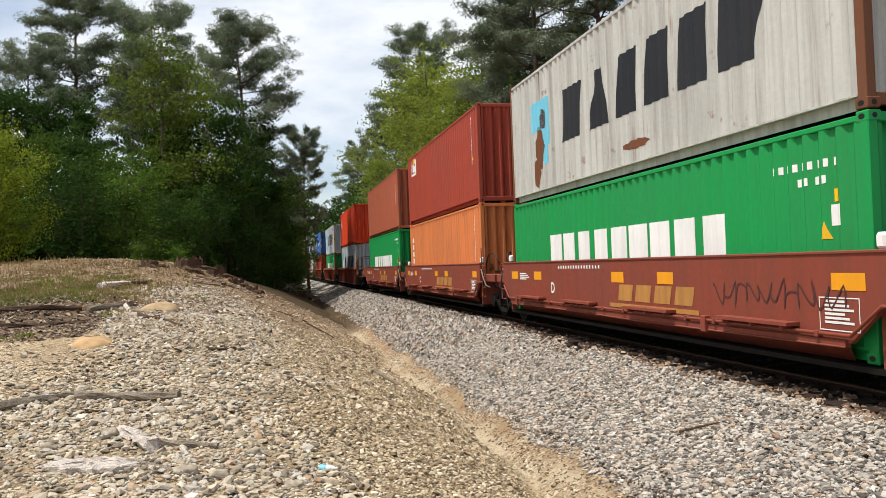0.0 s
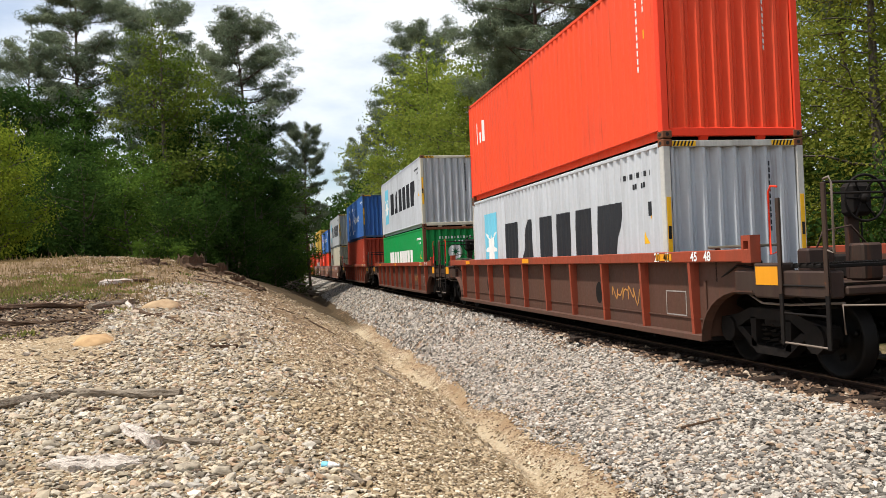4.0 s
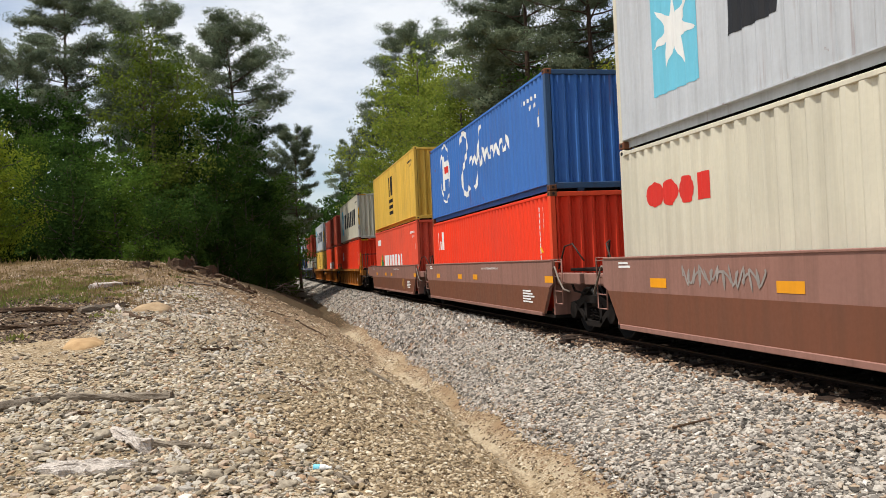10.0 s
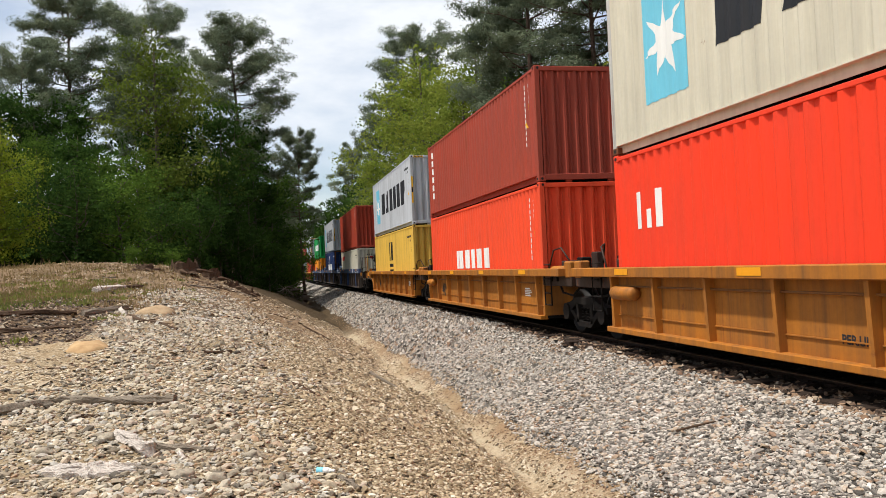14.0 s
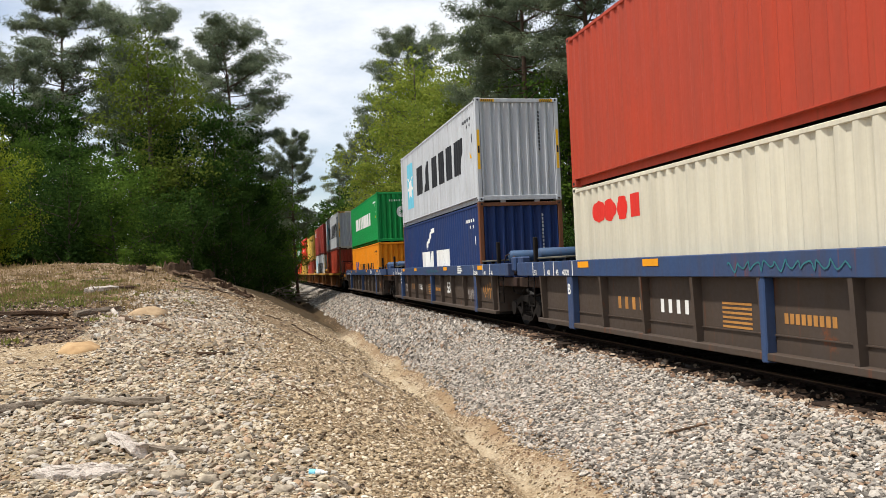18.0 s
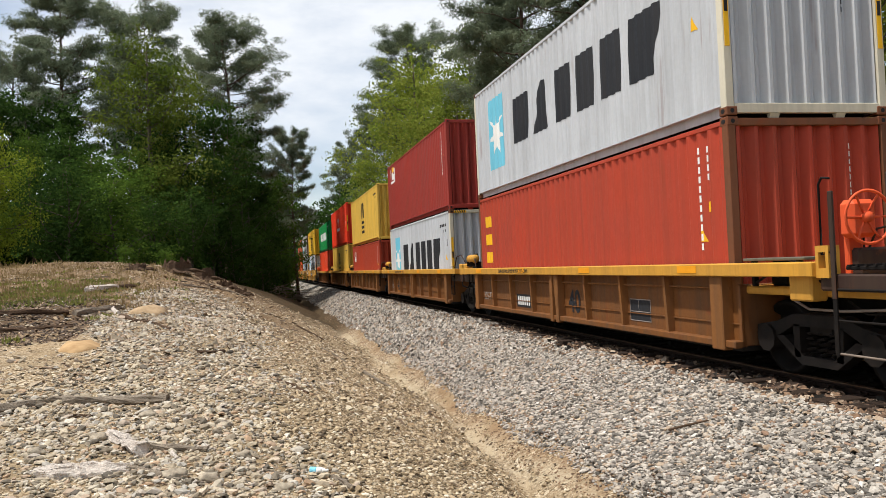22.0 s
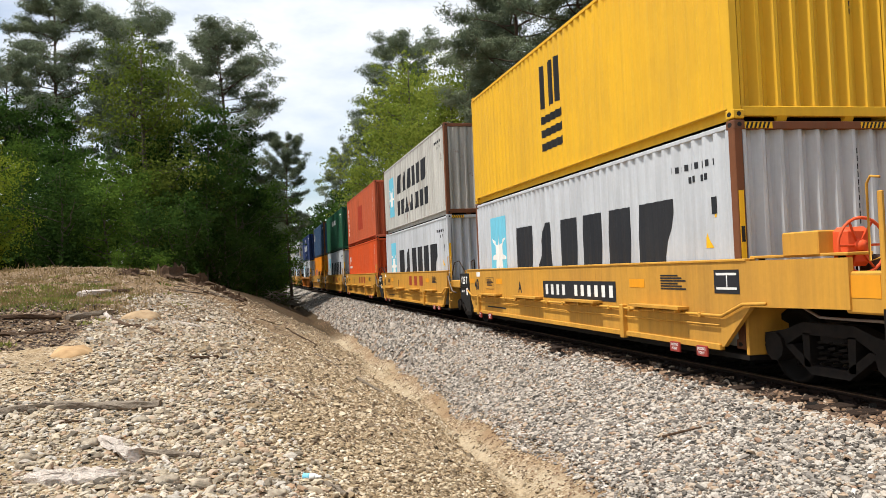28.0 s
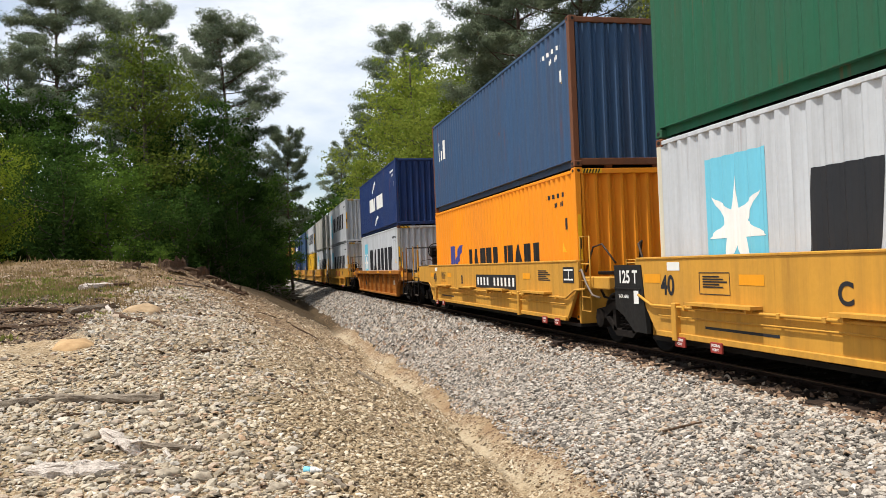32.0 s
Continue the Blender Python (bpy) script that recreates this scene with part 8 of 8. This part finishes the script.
def slab():
    r = random.Random(4)
    bm = bmesh.new()
    n = 44
    ring = [((0.36 + 0.07 * r.uniform(-1, 1)) * math.cos(i * math.tau / n) , (0.16 + 0.04 * r.uniform(-1, 1)) * math.sin(i * math.tau / n)) for i in range(n)]
    rings = [[bm.verts.new((x * k, y * k, z + r.uniform(-0.014, 0.014))) for x, y in ring] for k, z in ((1.0, -0.03), (1.0, 0.012), (0.82, 0.024), (0.62, 0.022), (0.4, 0.03), (0.2, 0.026))]
    for a, b in zip(rings, rings[1:]):
        for i in range(n):
            bm.faces.new((a[i], a[(i + 1) % n], b[(i + 1) % n], b[i]))
    bm.faces.new(rings[-1])
    ob = new("bark_slab", to_mesh("bark_slab", bm, M["pale_slab"]))
    ob.location = (-1.43, 6.75, gz(-1.43, 6.75) + 0.02)
    ob.rotation_euler = (0.05, 0.03, -0.15)
    tagged(ob, "flat bleached slab of bark on gravel", "bark slab")


slab()


def stump(x, y, r0, h, seed):
    """A sawn stump with flaring roots and a ragged rim."""
    r = random.Random(seed)
    root = thing("tree_stump", "old splintered grey tree stump on the bank", "tree stump", "stumps on the bank", (x, y, gz(x, y) - 0.05))
    n = 30
    bm = bmesh.new()
    rings = []
    for z, k in ((0, 1.5), (0.12 * h, 1.25), (0.4 * h, 1.05), (0.85 * h, 1.0), (h, 0.96)):
        rings.append([bm.verts.new((r0 * k * (1 + 0.13 * math.sin(3 * i * math.tau / n + seed) + r.uniform(-0.14, 0.1)) * math.cos(i * math.tau / n),
                                    r0 * k * (1 + 0.13 * math.sin(3 * i * math.tau / n + seed) + r.uniform(-0.06, 0.06)) * math.sin(i * math.tau / n),
                                    z + (r.uniform(-0.45, 0.3) * h if z == h else r.uniform(-0.05, 0.05) * h))) for i in range(n)])
    for a, b in zip(rings, rings[1:]):
        for i in range(n):
            bm.faces.new((a[i], a[(i + 1) % n], b[(i + 1) % n], b[i]))
    part("bark", bm, root, material=M["dark_wood"])
    bm = bmesh.new()
    c = bm.verts.new((0, 0, h * 0.55))
    ring = [bm.verts.new((r0 * 0.9 * math.cos(i * math.tau / n), r0 * 0.9 * math.sin(i * math.tau / n), h * (0.6 + r.uniform(-0.1, 0.1)))) for i in range(n)]
    for i in range(n):
        bm.faces.new((c, ring[i], ring[(i + 1) % n]))
    part("cut_face", bm, root, material=M["stump_top"])
    for i in range(5):
        a = i * 1.26 + seed
        bm = bmesh.new()
        tube(bm, [(r0 * math.cos(a), r0 * math.sin(a), 0.18 * h), (r0 * 1.6 * math.cos(a), r0 * 1.6 * math.sin(a), 0.08), (r0 * 2.3 * math.cos(a + 0.2), r0 * 2.3 * math.sin(a + 0.2), 0.0)], [0.09, 0.06, 0.03], 6)
        part("root", bm, root, material=M["dark_wood"])


stump(-2.85, 28.5, 0.42, 0.42, 1)
stump(-2.0, 29.5, 0.3, 0.36, 2)
stump(-1.35, 30.5, 0.26, 0.3, 3)
stump(-0.75, 29.5, 0.2, 0.26, 4)
stump(-3.9, 27.5, 0.25, 0.24, 5)


def bottle():
    root = thing("plastic_bottle", "crumpled pale blue plastic bottle on gravel", "bottle", at=(0.38, 6.72, gz(0.38, 6.72) + 0.035))
    root.rotation_euler = (0, 0.0, -0.5)
    root.scale = (0.85, 0.85, 0.85)

    def lathe(prof, material, name, label=""):
        bm = bmesh.new()
        tube(bm, [(x, 0, 0) for x, _ in prof], [k for _, k in prof], 14)
        return part(name, bm, root, label, material, smooth=True)
    lathe([(-0.075, 0.02), (-0.07, 0.033), (-0.02, 0.031), (0.0, 0.034)], M["blue_plastic"], "body")
    lathe([(0.0, 0.0335), (0.045, 0.032), (0.06, 0.026)], M["white_plastic"], "label_band", "white paper label")
    lathe([(0.06, 0.026), (0.085, 0.014), (0.1, 0.014)], M["white_plastic"], "neck")
    lathe([(0.1, 0.016), (0.115, 0.016)], M["white_plastic"], "cap")


bottle()


def brush_pile(x, y, n, reach, seed):
    r = random.Random(seed)
    root = thing("brush_pile", "tangle of grey dead branches beside the line", "brush pile", at=(x, y, gz(x, y)))
    for i in range(n):
        a = r.uniform(0, math.tau)
        l = r.uniform(0.5, 1.0) * reach
        z0, z1 = r.uniform(0.0, 0.5), r.uniform(0.1, 1.0)
        bm = bmesh.new()
        p = [Vector((-l / 2 * math.cos(a), -l / 2 * math.sin(a), z0)), Vector((r.uniform(-0.2, 0.2), r.uniform(-0.2, 0.2), (z0 + z1) / 2 + r.uniform(0, 0.2))), Vector((l / 2 * math.cos(a), l / 2 * math.sin(a), z1))]
        tube(bm, p, [0.05, 0.04, 0.015], 5)
        part("branch", bm, root, material=M["dead_wood"])


brush_pile(2.3, 66, 16, 3.4, 1)
brush_pile(1.2, 60, 12, 2.6, 2)
brush_pile(2.9, 78, 12, 3.2, 3)


def blades(name, x, y, height, material, label, width=0.012, seed=1):
    r = np.random.default_rng(seed)
    n = len(x)
    z = ground_z(x, y)
    a = r.uniform(0, math.tau, n)
    lean = r.uniform(0.05, 0.5, n) * height
    base = np.stack([x, y, z - 0.01], 1)
    side = np.stack([np.cos(a), np.sin(a), 0 * a], 1) * width
    tip = base + np.stack([-np.sin(a) * lean, np.cos(a) * lean, height * r.uniform(0.7, 1.0, n)], 1)
    mid = base * 0.5 + tip * 0.5 + np.array([0, 0, 0.1]) * height[:, None]
    v = np.stack([base - side, base + side, mid + side * 0.7, tip, mid - side * 0.7], 1).reshape(-1, 3)
    f = (np.arange(n)[:, None] * 5 + np.arange(5)[None]).tolist()
    tagged(new(name, raw_mesh(name, v, f, material)), label, "grass", kind="stuff")


_n = 8000
_tx, _ty = rng.uniform(-9.5, -2.6, 500), rng.uniform(17.0, 30, 500)
_i = rng.integers(0, 500, _n)
_x, _y = _tx[_i] + rng.normal(0, 0.16, _n), _ty[_i] + rng.normal(0, 0.16, _n)
blades("dry_grass", _x, _y, rng.uniform(0.03, 0.16, _n) * (1 + (rng.uniform(0, 1, _n) < 0.06)), M["grass_dry"], "patch of dry straw grass on the bank", seed=1)
_tx, _ty = rng.normal(-5.2, 1.0, 260), rng.normal(20.0, 2.2, 260)
_i = rng.integers(0, 260, _n)
_x, _y = _tx[_i] + rng.normal(0, 0.12, _n), _ty[_i] + rng.normal(0, 0.12, _n)
blades("green_grass", _x, _y, rng.uniform(0.03, 0.11, _n), M["grass_green"], "patch of short green weeds on the bank", 0.02, 2)
_tx, _ty = rng.uniform(12, 18, 300), rng.uniform(8, 45, 300)
_i = rng.integers(0, 300, _n)
_x, _y = _tx[_i] + rng.normal(0, 0.2, _n), _ty[_i] + rng.normal(0, 0.2, _n)
blades("verge_grass", _x, _y, rng.uniform(0.2, 0.6, _n), M["grass_green"], "rough green verge behind the track", 0.025, 3)
for x, y, h in ((-4.9, 31.5, 0.7), (-3.6, 32.5, 0.8)):
    tree("bush", x, y, h, None, 1, 1.3)


def motions():
    for ob, q, z in MOVERS:
        walk(ob, [(t, pose(TRACK_X, q - run(t), z)) for t in range(0, 33, 2)])
    for ws, y, q in SPINNERS:
        times = [k / FPS for k in range(0, 32 * FPS + 1) if 1.5 < q + y - run(k / FPS) < 26]
        if not times:
            continue
        if times[0] > 0:
            times.insert(0, 0.0)
        if times[-1] < 32:
            times.append(32.0)
        rows = []
        for i, t in enumerate(times):
            tt = min(max(t, times[1] if i == 0 and len(times) > 1 else t), times[-2] if i == len(times) - 1 and t == 32 else t)
            rows.append((t, pose(0, y, WHEEL_R, math.degrees(run(tt) / WHEEL_R) % 360)))
        walk(ws, rows)


motions()
